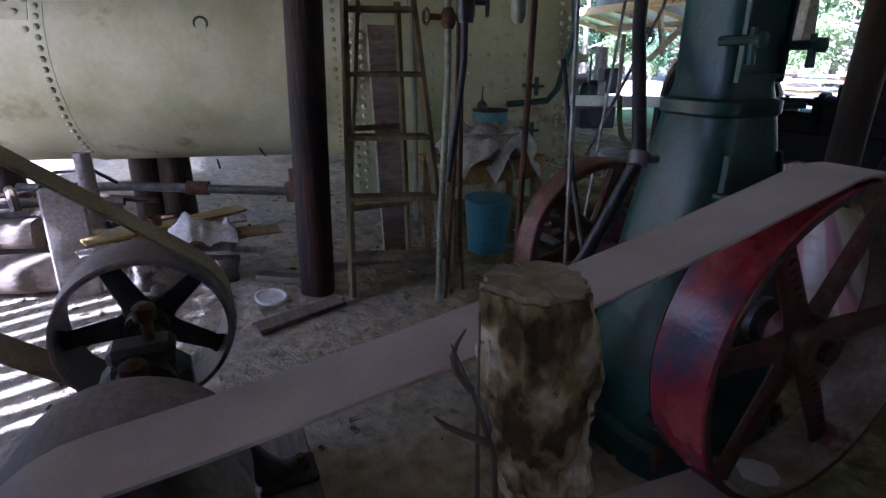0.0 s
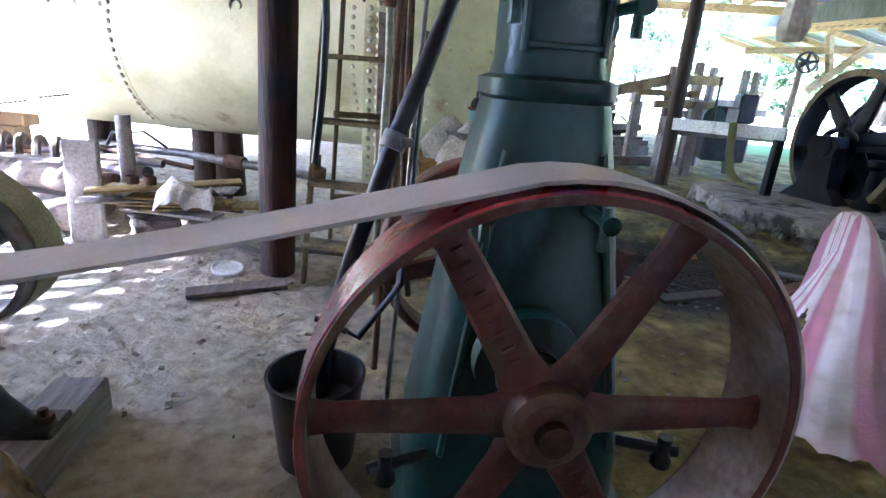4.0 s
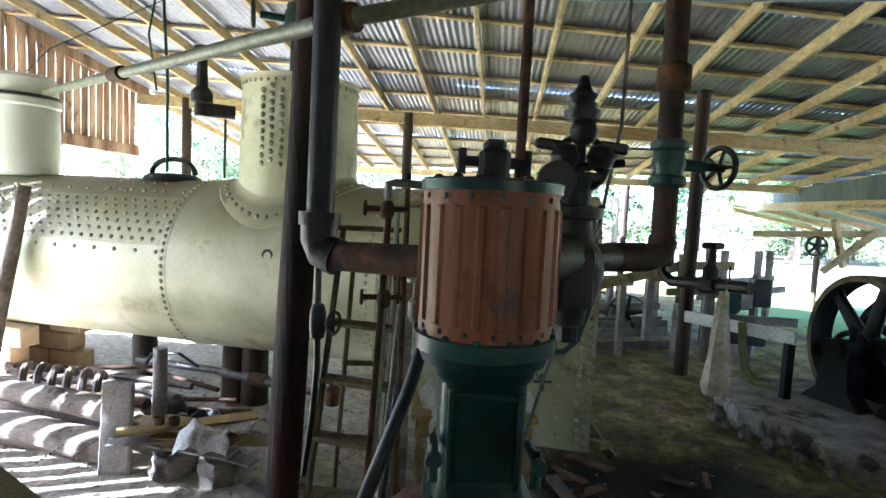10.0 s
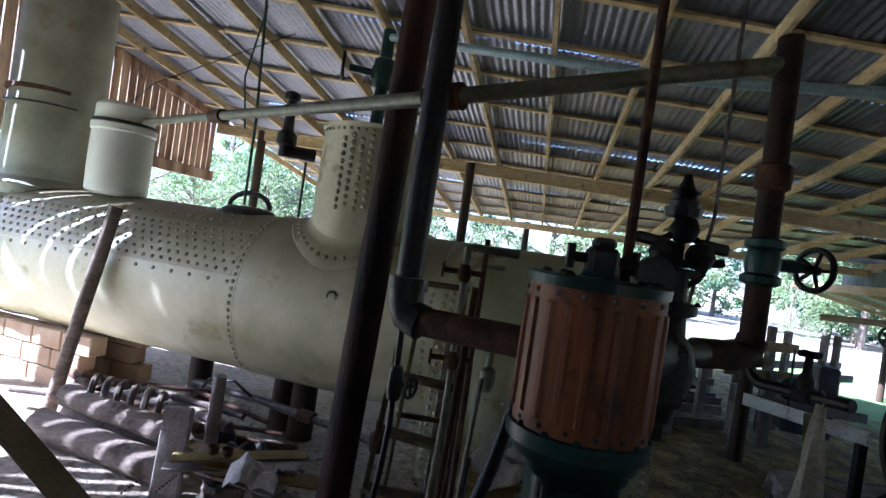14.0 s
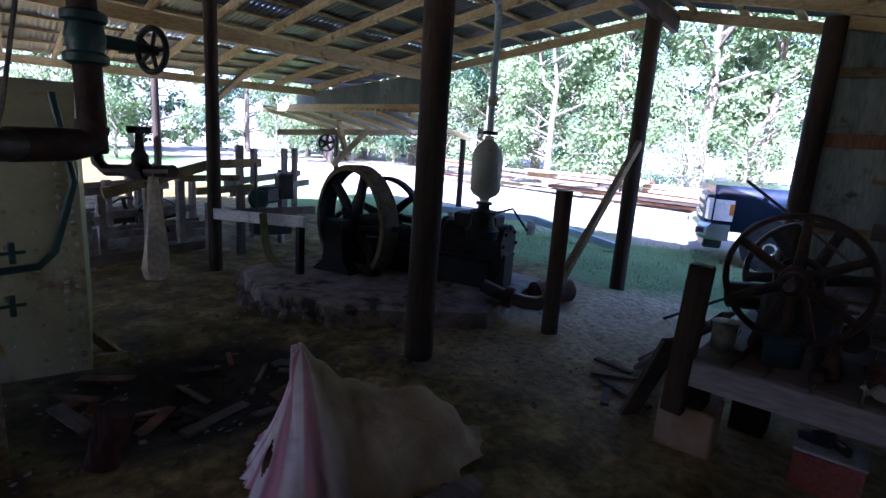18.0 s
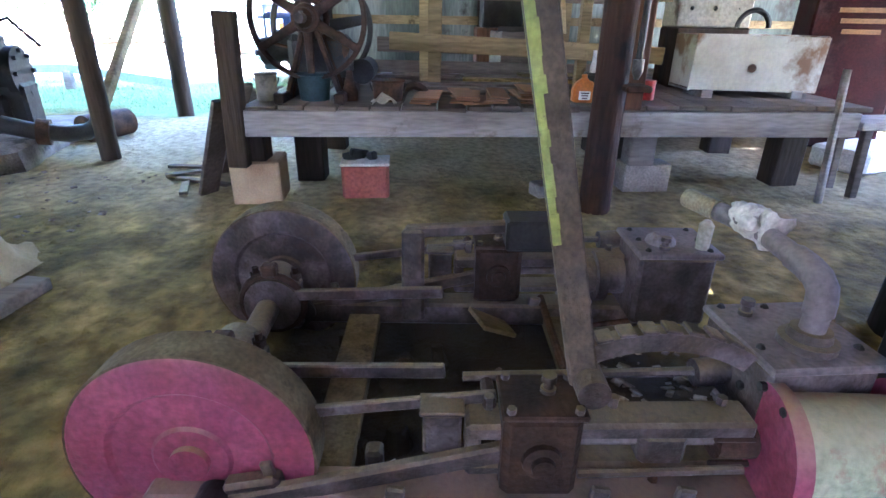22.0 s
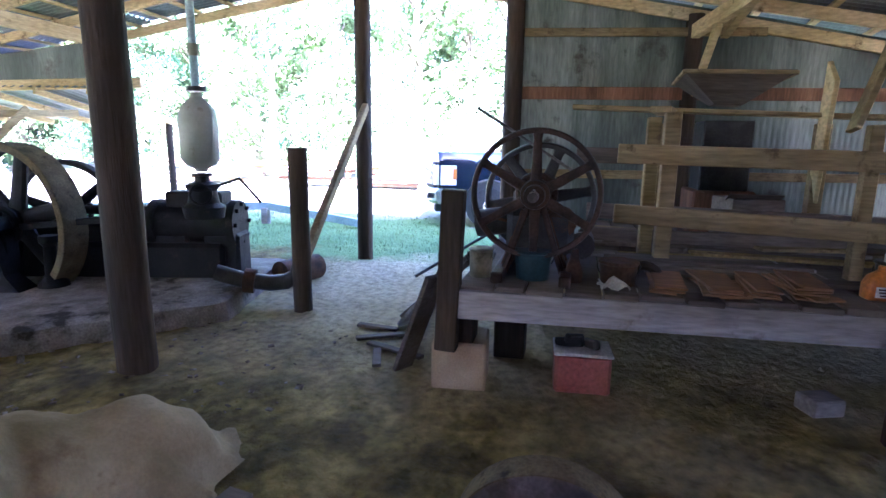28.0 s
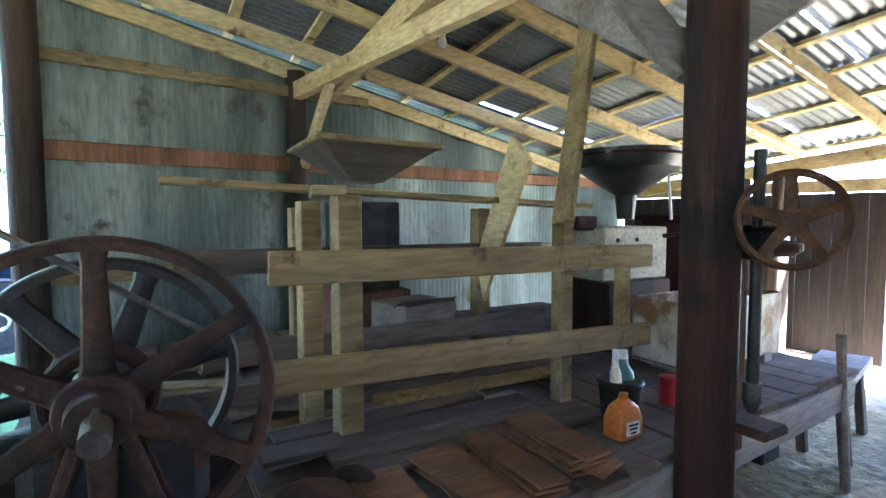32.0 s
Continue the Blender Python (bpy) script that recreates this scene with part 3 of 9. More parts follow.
def arc(c, u, w, r, a0, a1, n):
    """Points on an arc about c in the plane of u and w, degrees."""
    return [Vector(c) + r * (Vector(u) * math.cos(radians(a0 + (a1 - a0) * k / n)) + Vector(w) * math.sin(radians(a0 + (a1 - a0) * k / n))) for k in range(n + 1)]


def rough_log(a, b, r, n=18, m=14, wob=0.08, seed=0.0, taper=0.92):
    """A log with an uneven skin."""
    a, b = Vector(a), Vector(b)
    d = (b - a).normalized()
    side = d.cross(Vector((0, 0, 1)) if abs(d.z) < 0.9 else Vector((1, 0, 0))).normalized()
    other = d.cross(side)
    secs = []
    for i in range(m + 1):
        t = i / m
        ring = []
        for k in range(n):
            ang = 2 * math.pi * k / n
            w = 1 + wob * noise.noise(Vector((math.cos(ang) * 1.3 + seed, math.sin(ang) * 1.3, t * 3))) * 2 + 0.4 * wob * noise.noise(Vector((math.cos(ang) * 5 + seed, math.sin(ang) * 5, t * 9)))
            ring.append(a.lerp(b, t) + r * w * (1 + (taper - 1) * t) * (side * math.cos(ang) + other * math.sin(ang)))
        secs.append(ring)
    return Geo().sweep(secs)


# ---- setting ----
def ground_height(x, y):
    """Uneven trodden floor with a hollow beside the firebox."""
    z = 0.022 * noise.noise(Vector((x * 0.9, y * 0.9, 0))) + 0.012 * noise.noise(Vector((x * 3.1, y * 3.1, 5)))
    z -= 0.14 * math.exp(-(((x - 1.7) / 0.55) ** 2 + ((y + 0.35) / 0.5) ** 2))
    z += 0.02 * noise.noise(Vector((x * 7.0, y * 7.0, 9))) * (1 if y > -4 else 0)
    z -= 0.22 * math.exp(-(((x - 1.75) / 0.75) ** 2 + ((y - 3.35) / 0.65) ** 2))
    z += 0.10 * math.exp(-(((x + 2.0) / 1.2) ** 2 + ((y - 5.9) / 0.5) ** 2))
    return z if -9 < x < 12 and -9 < y < 14 else 0.6 * z


def build_ground():
    near = [-9 + 0.14 * k for k in range(151)]
    xs = [-420, -160, -70, -36, -22, -14] + near + [14, 18, 25, 40, 80, 180, 420]
    near = [-8 + 0.14 * k for k in range(138)]
    ys = [-420, -160, -70, -36, -22, -13] + near + [14, 20, 30, 48, 90, 190, 420]
    g = Geo()
    g.v = [(x, y, ground_height(x, y)) for y in ys for x in xs]
    n = len(xs)
    g.f = [(j * n + i, j * n + i + 1, (j + 1) * n + i + 1, (j + 1) * n + i) for j in range(len(ys) - 1) for i in range(n - 1)]
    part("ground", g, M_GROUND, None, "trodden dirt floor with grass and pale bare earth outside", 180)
    tagged(bpy.data.objects["ground"], "", "ground", "", "structure")


build_ground()

RIDGE = (Vector((7.75, 2.5, 3.66)), Vector((-7.0, 2.5, 5.0)))
PLATE = (Vector((7.95, 6.85, 3.12)), Vector((-5.4, 10.1, 3.82)))
EAVE = (Vector((8.4, -7.0, 2.05)), Vector((-7.6, -5.5, 3.4)))


def north(u, v, up=0.0):
    return lerp(lerp(*RIDGE, u), lerp(*PLATE, u), v) + Vector((0, 0, up))


def south(u, v, up=0.0):
    return lerp(lerp(*RIDGE, u), lerp(*EAVE, u), v) + Vector((0, 0, up))


def build_roof(side, deep, courses, waves, name, label):
    """Corrugated sheets in overlapping courses over rafters and purlins."""
    g = Geo()
    cols = waves * 4
    for c in range(courses):
        v0, v1 = deep * c / courses, deep * (c + 1) / courses
        base = len(g.v)
        for v, lift in ((v0 - 0.004, 0.10), (v1 + 0.004, 0.118)):
            for k in range(cols + 1):
                sheet = k // 44
                wave = 0.011 * math.sin(k * math.pi / 2 + 0.4) + 0.006 * math.sin(sheet * 7.3 + c * 2.1)
                g.v.append(tuple(side(k / cols, v + 0.003 * math.sin(sheet * 3.7 + c), lift + wave)))
        for k in range(cols):
            if side is south and c > 2 and (k % 44) == 43 and (k // 44 + c) % 3 == 0:
                continue
            g.f.append((base + k, base + k + 1, base + cols + 2 + k, base + cols + 1 + k))
    ob = part(name, g, M_ROOF, None, label, 60)
    return tagged(ob, "", "roof", "", "structure")


build_roof(north, 1.72, 4, 176, "ceiling_north", "corrugated steel roof sheets on open rafters and purlins")
build_roof(south, 1.0, 5, 176, "ceiling_south", "corrugated steel roof sheets with daylight in the gaps")


def build_frame():
    rafters = Geo()
    for k in range(18):
        u = k / 17
        rafters.beam(north(u, 0.0, 0), north(u, 1.70, 0), 0.045, 0.13)
        rafters.beam(south(u, 0.0, 0), south(u, 1.0, 0), 0.045, 0.13)
    ob = part("ceiling_rafters", rafters, M_LUMBER, None, "yellow pine rafters under the roof")
    tagged(ob, "", "rafters", "", "structure")
    purlins = Geo()
    for k in range(14):
        v = 0.02 + 1.68 * k / 13
        purlins.beam(north(-0.01, v, 0.085), north(1.01, v, 0.085), 0.085, 0.035)
    for k in range(16):
        v = 0.02 + 0.97 * k / 15
        purlins.beam(south(-0.01, v, 0.085), south(1.01, v, 0.085), 0.085, 0.035)
    ob = part("ceiling_purlins", purlins, M_LUMBER, None, "yellow pine purlins carrying the sheets")
    tagged(ob, "", "purlins", "", "structure")
    for name, a, b, w, h, mat, label in (
        ("trim_ridge_beam", north(0, 0, -0.13), north(1, 0, -0.13), 0.09, 0.2, M_POST, "dark ridge beam"),
        ("trim_north_plate", north(0, 1.0, -0.15), north(1, 1.0, -0.15), 0.09, 0.19, M_LUMBER, "yellow pine plate beam along the posts"),
        ("trim_north_eave", north(0, 1.66, -0.13), north(1, 1.66, -0.13), 0.07, 0.15, M_LUMBER, "yellow pine eave beam"),
        ("trim_south_plate", south(0, 0.44, -0.15), south(1, 0.44, -0.15), 0.09, 0.19, M_LUMBER, "yellow pine beam under the roof"),
        ("trim_south_eave", south(0, 0.97, -0.13), south(1, 0.97, -0.13), 0.08, 0.16, M_LUMBER, "eave beam"),
    ):
        g = Geo()
        g.beam(a, b, w, h)
        tagged(part(name, g, mat, None, label), "", "beam", "", "structure")


build_frame()


def roof_z(x, y):
    best = None
    for side, top in ((north, 1.72), (south, 1.0)):
        for i in range(60):
            for j in range(40):
                p = side(i / 59, top * j / 39)
                d = (p.x - x) ** 2 + (p.y - y) ** 2
                if best is None or d < best[0]:
                    best = (d, p.z)
    return best[1] - 0.06


def post(x, y, r, top=None, lean=(0, 0), label="creosoted round timber post", mat=None, seed=1.0):
    g = rough_log((x, y, -0.1), (x + lean[0], y + lean[1], top or roof_z(x, y)), r, 14, 18, 0.035, seed, 0.94)
    return solo("post", g, mat or M_POST, label, "post", "roof posts")


post(3.42, 2.68, 0.125, seed=1)
post(-0.85, 3.02, 0.10, lean=(0.14, 0.05), label="reddish brown round timber post beside the boiler", mat=M_POSTBROWN, seed=2)
post(3.30, 6.31, 0.085, seed=3)
post(-0.35, 8.85, 0.085, seed=4)
post(-4.4, 9.85, 0.085, seed=5)
post(7.85, 6.9, 0.085, seed=6)
post(7.22, 2.58, 0.105, seed=7)
post(-6.25, 4.75, 0.10, seed=8)
post(3.66, -1.85, 0.11, seed=9, label="dark timber post carrying a small hand-wheel drill", mat=M_POSTBROWN)
post(7.12, 0.66, 0.11, seed=10)
post(7.45, -1.32, 0.10, seed=11)
post(4.9, 12.6, 0.08, top=2.9, seed=12)
post(1.2, 13.0, 0.08, top=2.9, seed=13)
post(5.8, -6.6, 0.11, seed=14)


def slat_wall():
    """The west gable: upright slabs with daylight between, open below a beam but for added light-blocking boards."""
    a, b = Vector((-7.55, -5.5, 0)), Vector((-5.4, 10.1, 0))
    wall = thing("wall_west", (-6.5, 2.5, 0), "upright rough slab boards with gaps of daylight", "wall", "", "structure")
    g = Geo()
    g.beam(a + Vector((0, 0, 2.78)), b + Vector((0, 0, 2.72)), 0.06, 0.19)
    part("bottom_beam", g, M_SLAB, wall)
    g = Geo()
    g.beam(north(1, 0, 0.02) + Vector((0.08, 0, 0)), north(1, 1.02, 0.02) + Vector((0.08, 0, 0)), 0.05, 0.2)
    part("rake_board", g, M_SLAB, wall)
    rng = random.Random(4)
    n = 96
    for k in range(n):
        t = (k + 0.5) / n
        p = lerp(a, b, t)
        top = lerp(EAVE[1], RIDGE[1], (p.y + 5.5) / 8.0).z if p.y < 2.5 else lerp(RIDGE[1], PLATE[1], (p.y - 2.5) / 7.6).z
        w = rng.uniform(0.128, 0.148) if p.y < 3.6 else rng.uniform(0.138, 0.154)
        g = Geo()
        d = (b - a).normalized()
        ang = math.degrees(math.atan2(d.y, d.x))
        lo = 2.66 + rng.uniform(-0.03, 0.03)
        # low boards added out of view to block light from the west
        if p.y < 1.6:
            low = Geo().box((p.x + 0.02, p.y, 1.33), (0.168, 0.025, 2.7), rot("Z", ang), 0.004)
            part("board", low, M_TARRED, wall, smooth=None)
        g.box((p.x - 0.05, p.y, (lo + top) / 2 + 0.05), (w, 0.025, top - lo), rot("Y", rng.uniform(-0.6, 0.6)) @ rot("Z", ang), 0.004)
        part("board", g, M_SLAB, wall, smooth=None)


slat_wall()


def sheet_wall():
    """The east end wall of corrugated sheets behind wooden girts."""
    wall = thing("wall_east", (7.5, -2, 0), "corrugated steel sheet wall behind rough wooden girts", "wall", "", "structure")
    a, b = Vector((7.16, 0.62, 0)), Vector((8.35, -6.9, 0))
    sheets, n = 11, 56
    for s in range(sheets):
        g = Geo()
        lift = 0.006 * (s % 2) + 0.004 * math.sin(s * 4.1)
        for k in range(n + 1):
            t = (s - 0.02 + 1.04 * k / n) / sheets
            p = lerp(a, b, t)
            off = 0.0018 * math.sin(t * 7.6 / 0.068 * 2 * math.pi) + lift
            top = 3.66 - 0.1695 * (2.5 - p.y)
            g.v += [(p.x + off + 0.05, p.y, -0.05), (p.x + off + 0.05, p.y, top + 0.08)]
            if k:
                g.f.append((2 * k - 2, 2 * k, 2 * k + 1, 2 * k - 1))
        part("sheet", g, M_GALV, wall, smooth=60)
    for z, h in ((2.13, 0.14), (2.80, 0.09), (1.2, 0.1)):
        g = Geo()
        e = b if z < 2.4 else lerp(a, b, 0.36)
        g.beam(a + Vector((-0.03, 0, z)), e + Vector((-0.03, 0, z)), 0.045, h)
        part("girt", g, M_LUMBERX if z != 2.13 else M_SLAT, wall)
    g = Geo()
    g.beam(a + Vector((-0.02, 0, 3.3)), b + Vector((-0.02, 0, 2.03)), 0.05, 0.13)
    part("top_plate", g, M_LUMBER, wall)


sheet_wall()


def dark_wall():
    """The boarded south side, low and dark, with unseen boards added to block light."""
    wall = thing("wall_south", (6.5, -7.0, 0), "dark boarded wall under the eave, extended unseen to block light", "wall", "", "structure")
    rng = random.Random(9)
    x = 4.85
    while x < 8.3:
        w = rng.uniform(0.16, 0.22)
        g = Geo()
        g.box((x + w / 2, -6.92, 0.95), (w - 0.006, 0.03, 1.9), None, 0.003)
        part("board", g, M_TARRED, wall, smooth=None)
        x += w
    g = Geo()
    g.beam((2.5, -6.85, 1.98), (8.3, -6.85, 1.98), 0.09, 0.14)
    part("top_rail", g, M_LUMBERX, wall)
    # behind the saw rig: unseen boards added to block the south light
    x = -7.5
    while x < 3.0:
        w = rng.uniform(0.2, 0.28)
        p = lerp(EAVE[0], EAVE[1], (EAVE[0].x - x) / (EAVE[0].x - EAVE[1].x))
        g = Geo().box((x + w / 2, p.y + 0.25, p.z / 2 - 0.08), (w - 0.006, 0.03, p.z - 0.12), rot("Z", -5.4), 0.003)
        part("board", g, M_TARRED, wall, smooth=None)
        x += w


dark_wall()


# ---- wheels ----
def wheel(name, c, axis, radius, width, label, category, mats, spokes=6, hub=0.075, rim=0.03, spoke_w=0.09, spoke_t=0.035, phase=0.0, crown=0.006, group="", inner=None, marks=0):
    """A cast wheel: rim, hub, and spokes that are parts of their own."""
    c, d = Vector(c), Vector(axis).normalized()
    u = d.cross(Vector((0, 0, 1))).normalized()
    w = u.cross(d)
    top = thing(name, (c.x, c.y, c.z - radius), label, category, group)
    h = width / 2
    g = Geo().lathe(c, d, [(-h, radius - rim), (-h, radius - 0.006), (-h + 0.006, radius), (0, radius + crown), (h - 0.006, radius), (h, radius - 0.006), (h, radius - rim)], 72)
    g.f = g.f[:-2]
    part("rim", g, mats[0], top, "rim with worn paint")
    g = Geo().lathe(c, d, [(-h, radius - rim), (-h * 0.5, radius - rim * 0.8), (0, radius - rim * 0.62), (h * 0.5, radius - rim * 0.8), (h, radius - rim)], 72)
    g.f = g.f[:-2]
    part("rim_inside", g, inner or mats[1], top)
    if inner:
        for sy in (-1, 1):
            g = Geo().lathe(c + d * sy * (h + 0.0005), d, [(0, radius - rim), (sy * 0.003, radius - rim + 0.001), (sy * 0.003, radius - 0.004), (0, radius - 0.003)], 72)
            g.f = g.f[:-2]
            part("rim_edge", g, mats[1], top, "worn dark red edge")
    g = Geo().lathe(c, d, [(-h * 0.75, hub * 0.55), (-h * 0.75, hub * 0.8), (-h * 0.6, hub), (h * 0.6, hub), (h * 0.75, hub * 0.8), (h * 0.75, hub * 0.55)], 28)
    hubpart = part("hub", g, mats[1], top)
    g = Geo().lathe(c, d, [(-h * 1.0, 0.012), (-h * 1.0, hub * 0.4), (h * 1.0, hub * 0.4), (h * 1.0, 0.012)], 20)
    part("shaft_end", g, mats[2], hubpart)
    for k in range(spokes):
        a = radians(phase) + 2 * math.pi * k / spokes
        out = u * math.cos(a) + w * math.sin(a)
        side = d.cross(out)
        secs = []
        for t in (0.0, 0.15, 0.5, 0.88, 1.0):
            r = hub * 0.8 + (radius - rim * 0.8 - hub * 0.8) * t
            sw = spoke_w * (0.62 - 0.2 * t + (0.14 if t in (0.0, 1.0) else 0))
            ring = []
            for m in range(10):
                b = 2 * math.pi * m / 10
                ring.append(c + out * r + side * sw * 0.9 * math.cos(b) + d * spoke_t * math.sin(b))
            secs.append(ring)
        sp = part("spoke", Geo().sweep(secs), mats[1], top)
        for j in range(marks if k in (2, 5) else 0):
            q = c + out * (hub + 0.05 + (radius - hub - 0.1) * (j + 0.5) / marks) - d * (spoke_t - 0.001)
            part("raised_mark", Geo().beam(q - side * 0.012, q + side * 0.012, 0.006, 0.012 if j % 3 else 0.007, 0.002, d), mats[1], sp)
    return top


HUB = Vector((0.05, 0.855, 0.585))
wheel("flywheel", HUB, (0, 1, 0), 0.455, 0.17, "red six-spoked iron flywheel carrying a canvas belt", "flywheel", (M_REDRIM, M_RED, M_RUST), 6, 0.082, 0.020, 0.082, 0.018, 0, inner=M_RIMIN, marks=9)
wheel("flywheel", (HUB.x + 0.03, 1.75, HUB.z), (0, 1, 0), 0.345, 0.11, "red spoked flywheel behind the engine column", "flywheel", (M_RED, M_RED, M_IRON), 6, 0.07, 0.03, 0.08, 0.025, 15)


def main_belt():
    """The wide belt from the flywheel up and along to the line-shaft pulley, and its slack side below."""
    r = 0.455 + 0.010
    g = Geo()
    pulley = Vector((-1.56, HUB.y, 0.55))
    pr = 0.205
    path = []
    for a in range(-75, 101, 7):
        path.append((HUB.x + r * math.cos(radians(a)), HUB.y, HUB.z + r * math.sin(radians(a))))
    up = Vector(path[-1])
    for t in (0.1, 0.3, 0.5, 0.7, 0.9):
        p = lerp(up, (pulley.x + 0.02, pulley.y, pulley.z + pr), t)
        path.append((p.x, p.y, p.z - 0.03 * math.sin(math.pi * t)))
    for a in range(95, 276, 12):
        path.append((pulley.x + pr * math.cos(radians(a)), pulley.y, pulley.z + pr * math.sin(radians(a))))
    low = Vector(path[-1])
    end = Vector(path[0])
    for t in (0.1, 0.3, 0.5, 0.7, 0.9):
        p = lerp(low, end, t)
        path.append((p.x, p.y, p.z - 0.02 * math.sin(math.pi * t)))
    n = len(path)
    for i, p in enumerate(path):
        a, b = Vector(path[(i - 1) % n]), Vector(path[(i + 1) % n])
        t = (b - a).normalized()
        out = Vector((t.z, 0, -t.x))
        for yy, oo in ((-0.075, 0), (0.08, 0), (0.08, 0.007), (-0.075, 0.007)):
            g.v.append(tuple(Vector(p) + Vector((0, yy, 0)) + out * oo))
    for i in range(n):
        j = (i + 1) % n
        for k in range(4):
            g.f.append((i * 4 + k, i * 4 + (k + 1) % 4, j * 4 + (k + 1) % 4, j * 4 + k))
    belt = solo("drive_belt", g, M_BELT, "wide pale canvas belt running over the red flywheel", "belt")
    for i in (6, 14, 27):
        a, b = Vector(path[i]), Vector(path[i + 1])
        out = Vector(((b - a).normalized().z, 0, -(b - a).normalized().x))
        for f in (0.3, 0.7):
            lace = Geo()
            for k in range(7):
                p = lerp(a, b, f) + Vector((0, -0.062 + 0.0215 * k, 0)) + out * 0.007
                lace.box(p, (0.006, 0.009, 0.004), None, 0.001)
            tagged(part("lacing", lace, M_IRON, belt, "row of belt lacing hooks", None), "", "", "", "stuff")


main_belt()


def rounded(cx, cy, z, hx, hy, r, n=5):
    """A rounded rectangle of half sizes hx, hy at height z."""
    pts = []
    for sx, sy, a0 in ((1, 1, 0), (-1, 1, 90), (-1, -1, 180), (1, -1, 270)):
        for k in range(n + 1):
            a = radians(a0 + 90 * k / n)
            pts.append(Vector((cx + sx * (hx - r) + r * math.cos(a), cy + sy * (hy - r) + r * math.sin(a), z)))
    return pts


def vertical_engine():
    cx, cy, k0 = 0.10, 1.275, 0.87

    def up(z):
        return z + 0.105 * min(z / 1.04, 1.0) - 0.13 * max(z - 1.04, 0.0)

    eng = thing("steam_engine", (cx, cy, 0), "tall green vertical steam engine with an orange lagged cylinder", "steam engine")
    prof = [(0.0, 0.36, 0.30), (0.10, 0.36, 0.30), (0.12, 0.33, 0.28), (0.26, 0.325, 0.27), (0.5, 0.275, 0.235), (0.75, 0.225, 0.20), (0.95, 0.18, 0.165), (1.04, 0.155, 0.15), (1.05, 0.165, 0.158), (1.09, 0.165, 0.158), (1.10, 0.14, 0.138), (1.14, 0.128, 0.13), (1.45, 0.128, 0.13), (1.47, 0.145, 0.145), (1.50, 0.15, 0.15)]
    part("column", Geo().sweep([rounded(cx, cy, up(z), hx * k0, hy * k0, 0.42 * hx) for z, hx, hy in prof]), M_GREEN, eng, "glossy dark green cast column", 40)
    for sx in (-1, 1):
        for z0, z1, x0, x1 in ((0.3, 0.95, 0.245, 0.125), (1.15, 1.44, 0.10, 0.10)):
            g = Geo()
            y0, y1 = (cy - 0.228, cy - 0.146) if z0 < 1 else (cy - 0.115, cy - 0.115)
            g.beam((cx + sx * x0 * k0, y0, up(z0)), (cx + sx * x1 * k0, y1, up(z1)), 0.014, 0.02, 0.003, (0, 1, 0))
            part("panel_edge", g, M_DKGREEN, eng)
    for x, y, z in ((-0.065, 1.045, 0.94), (0.178, 1.036, 0.93), (-0.026, 1.145, 1.35), (0.222, 1.145, 1.34)):
        g = Geo().tube([(x, y + 0.06, z), (x, y - 0.045, z)], 0.013, 8).tube([(x, y - 0.035, z + 0.03), (x, y - 0.04, z - 0.06)], 0.011, 8, True, [0.009, 0.013]).lathe((x, y - 0.05, z), (0, -1, 0), [(0, 0.02), (0.018, 0.02), (0.022, 0.012)], 10)
        part("drain_cock", g, M_DKGREEN, eng, "green brass drain cock")
    g = Geo().lathe((cx, cy, up(1.50)), (0, 0, 1), [(0, 0.165), (0.030, 0.174), (0.035, 0.187), (0.074, 0.187), (0.078, 0.178)], 40)
    part("lower_flange", g, M_GREEN, eng)
    for k in range(14):
        a = 2 * math.pi * k / 14
        g = Geo().dome((cx + 0.178 * math.cos(a), cy + 0.178 * math.sin(a), up(1.592)), (0, 0, 1), 0.012)
        part("bolt", g, M_DKGREEN, eng)
    ring = []
    n = 180
    for k in range(n):
        a = 2 * math.pi * k / n
        s = math.sin(a * 20)
        ring.append((0.177 + (0.008 if s > 0.5 else 0), a))
    secs = []
    for z, o in ((1.585, 0), (1.625, 0), (1.632, 1), (1.955, 1), (1.962, 0), (2.005, 0)):
        secs.append([Vector((cx + (r if o else 0.177) * math.cos(a), cy + (r if o else 0.177) * math.sin(a), up(z))) for r, a in ring])
    cyl = part("cylinder_lagging", Geo().sweep(secs), M_LAGGING, eng, "ribbed orange-brown sheet lagging", 30)
    for zz in (1.61, 1.985):
        for k in range(9):
            a = radians(180 + 22.5 * k)
            part("screw", Geo().dome((cx + 0.179 * math.cos(a), cy + 0.179 * math.sin(a), up(zz)), (math.cos(a), math.sin(a), 0), 0.008), M_STEEL, cyl)
    g = Geo().lathe((cx, cy, up(2.003)), (0, 0, 1), [(0, 0.183), (0.025, 0.185), (0.030, 0.178), (0.032, 0.052), (0.045, 0.044)], 40)
    part("top_cover", g, M_GREEN, eng)
    for k in range(10):
        a = 2 * math.pi * (k + 0.3) / 10
        part("bolt", Geo().dome((cx + 0.144 * math.cos(a), cy + 0.144 * math.sin(a), up(2.003) + 0.031), (0, 0, 1), 0.015, 6), M_IRON, eng)
    g = Geo().box((cx, cy, 2.055), (0.08, 0.07, 0.08), None, 0.012).tube([(cx - 0.087, cy, 2.062), (cx + 0.095, cy, 2.062)], 0.014, 10).box((cx, cy, 2.105), (0.057, 0.057, 0.03), None, 0.01)
    for sx in (-0.083, 0.087):
        g.tube([(cx + sx, cy, 2.03), (cx + sx, cy, 2.095)], 0.012, 8)
    part("lubricator", g, M_IRON, eng, "dark iron lubricator block")
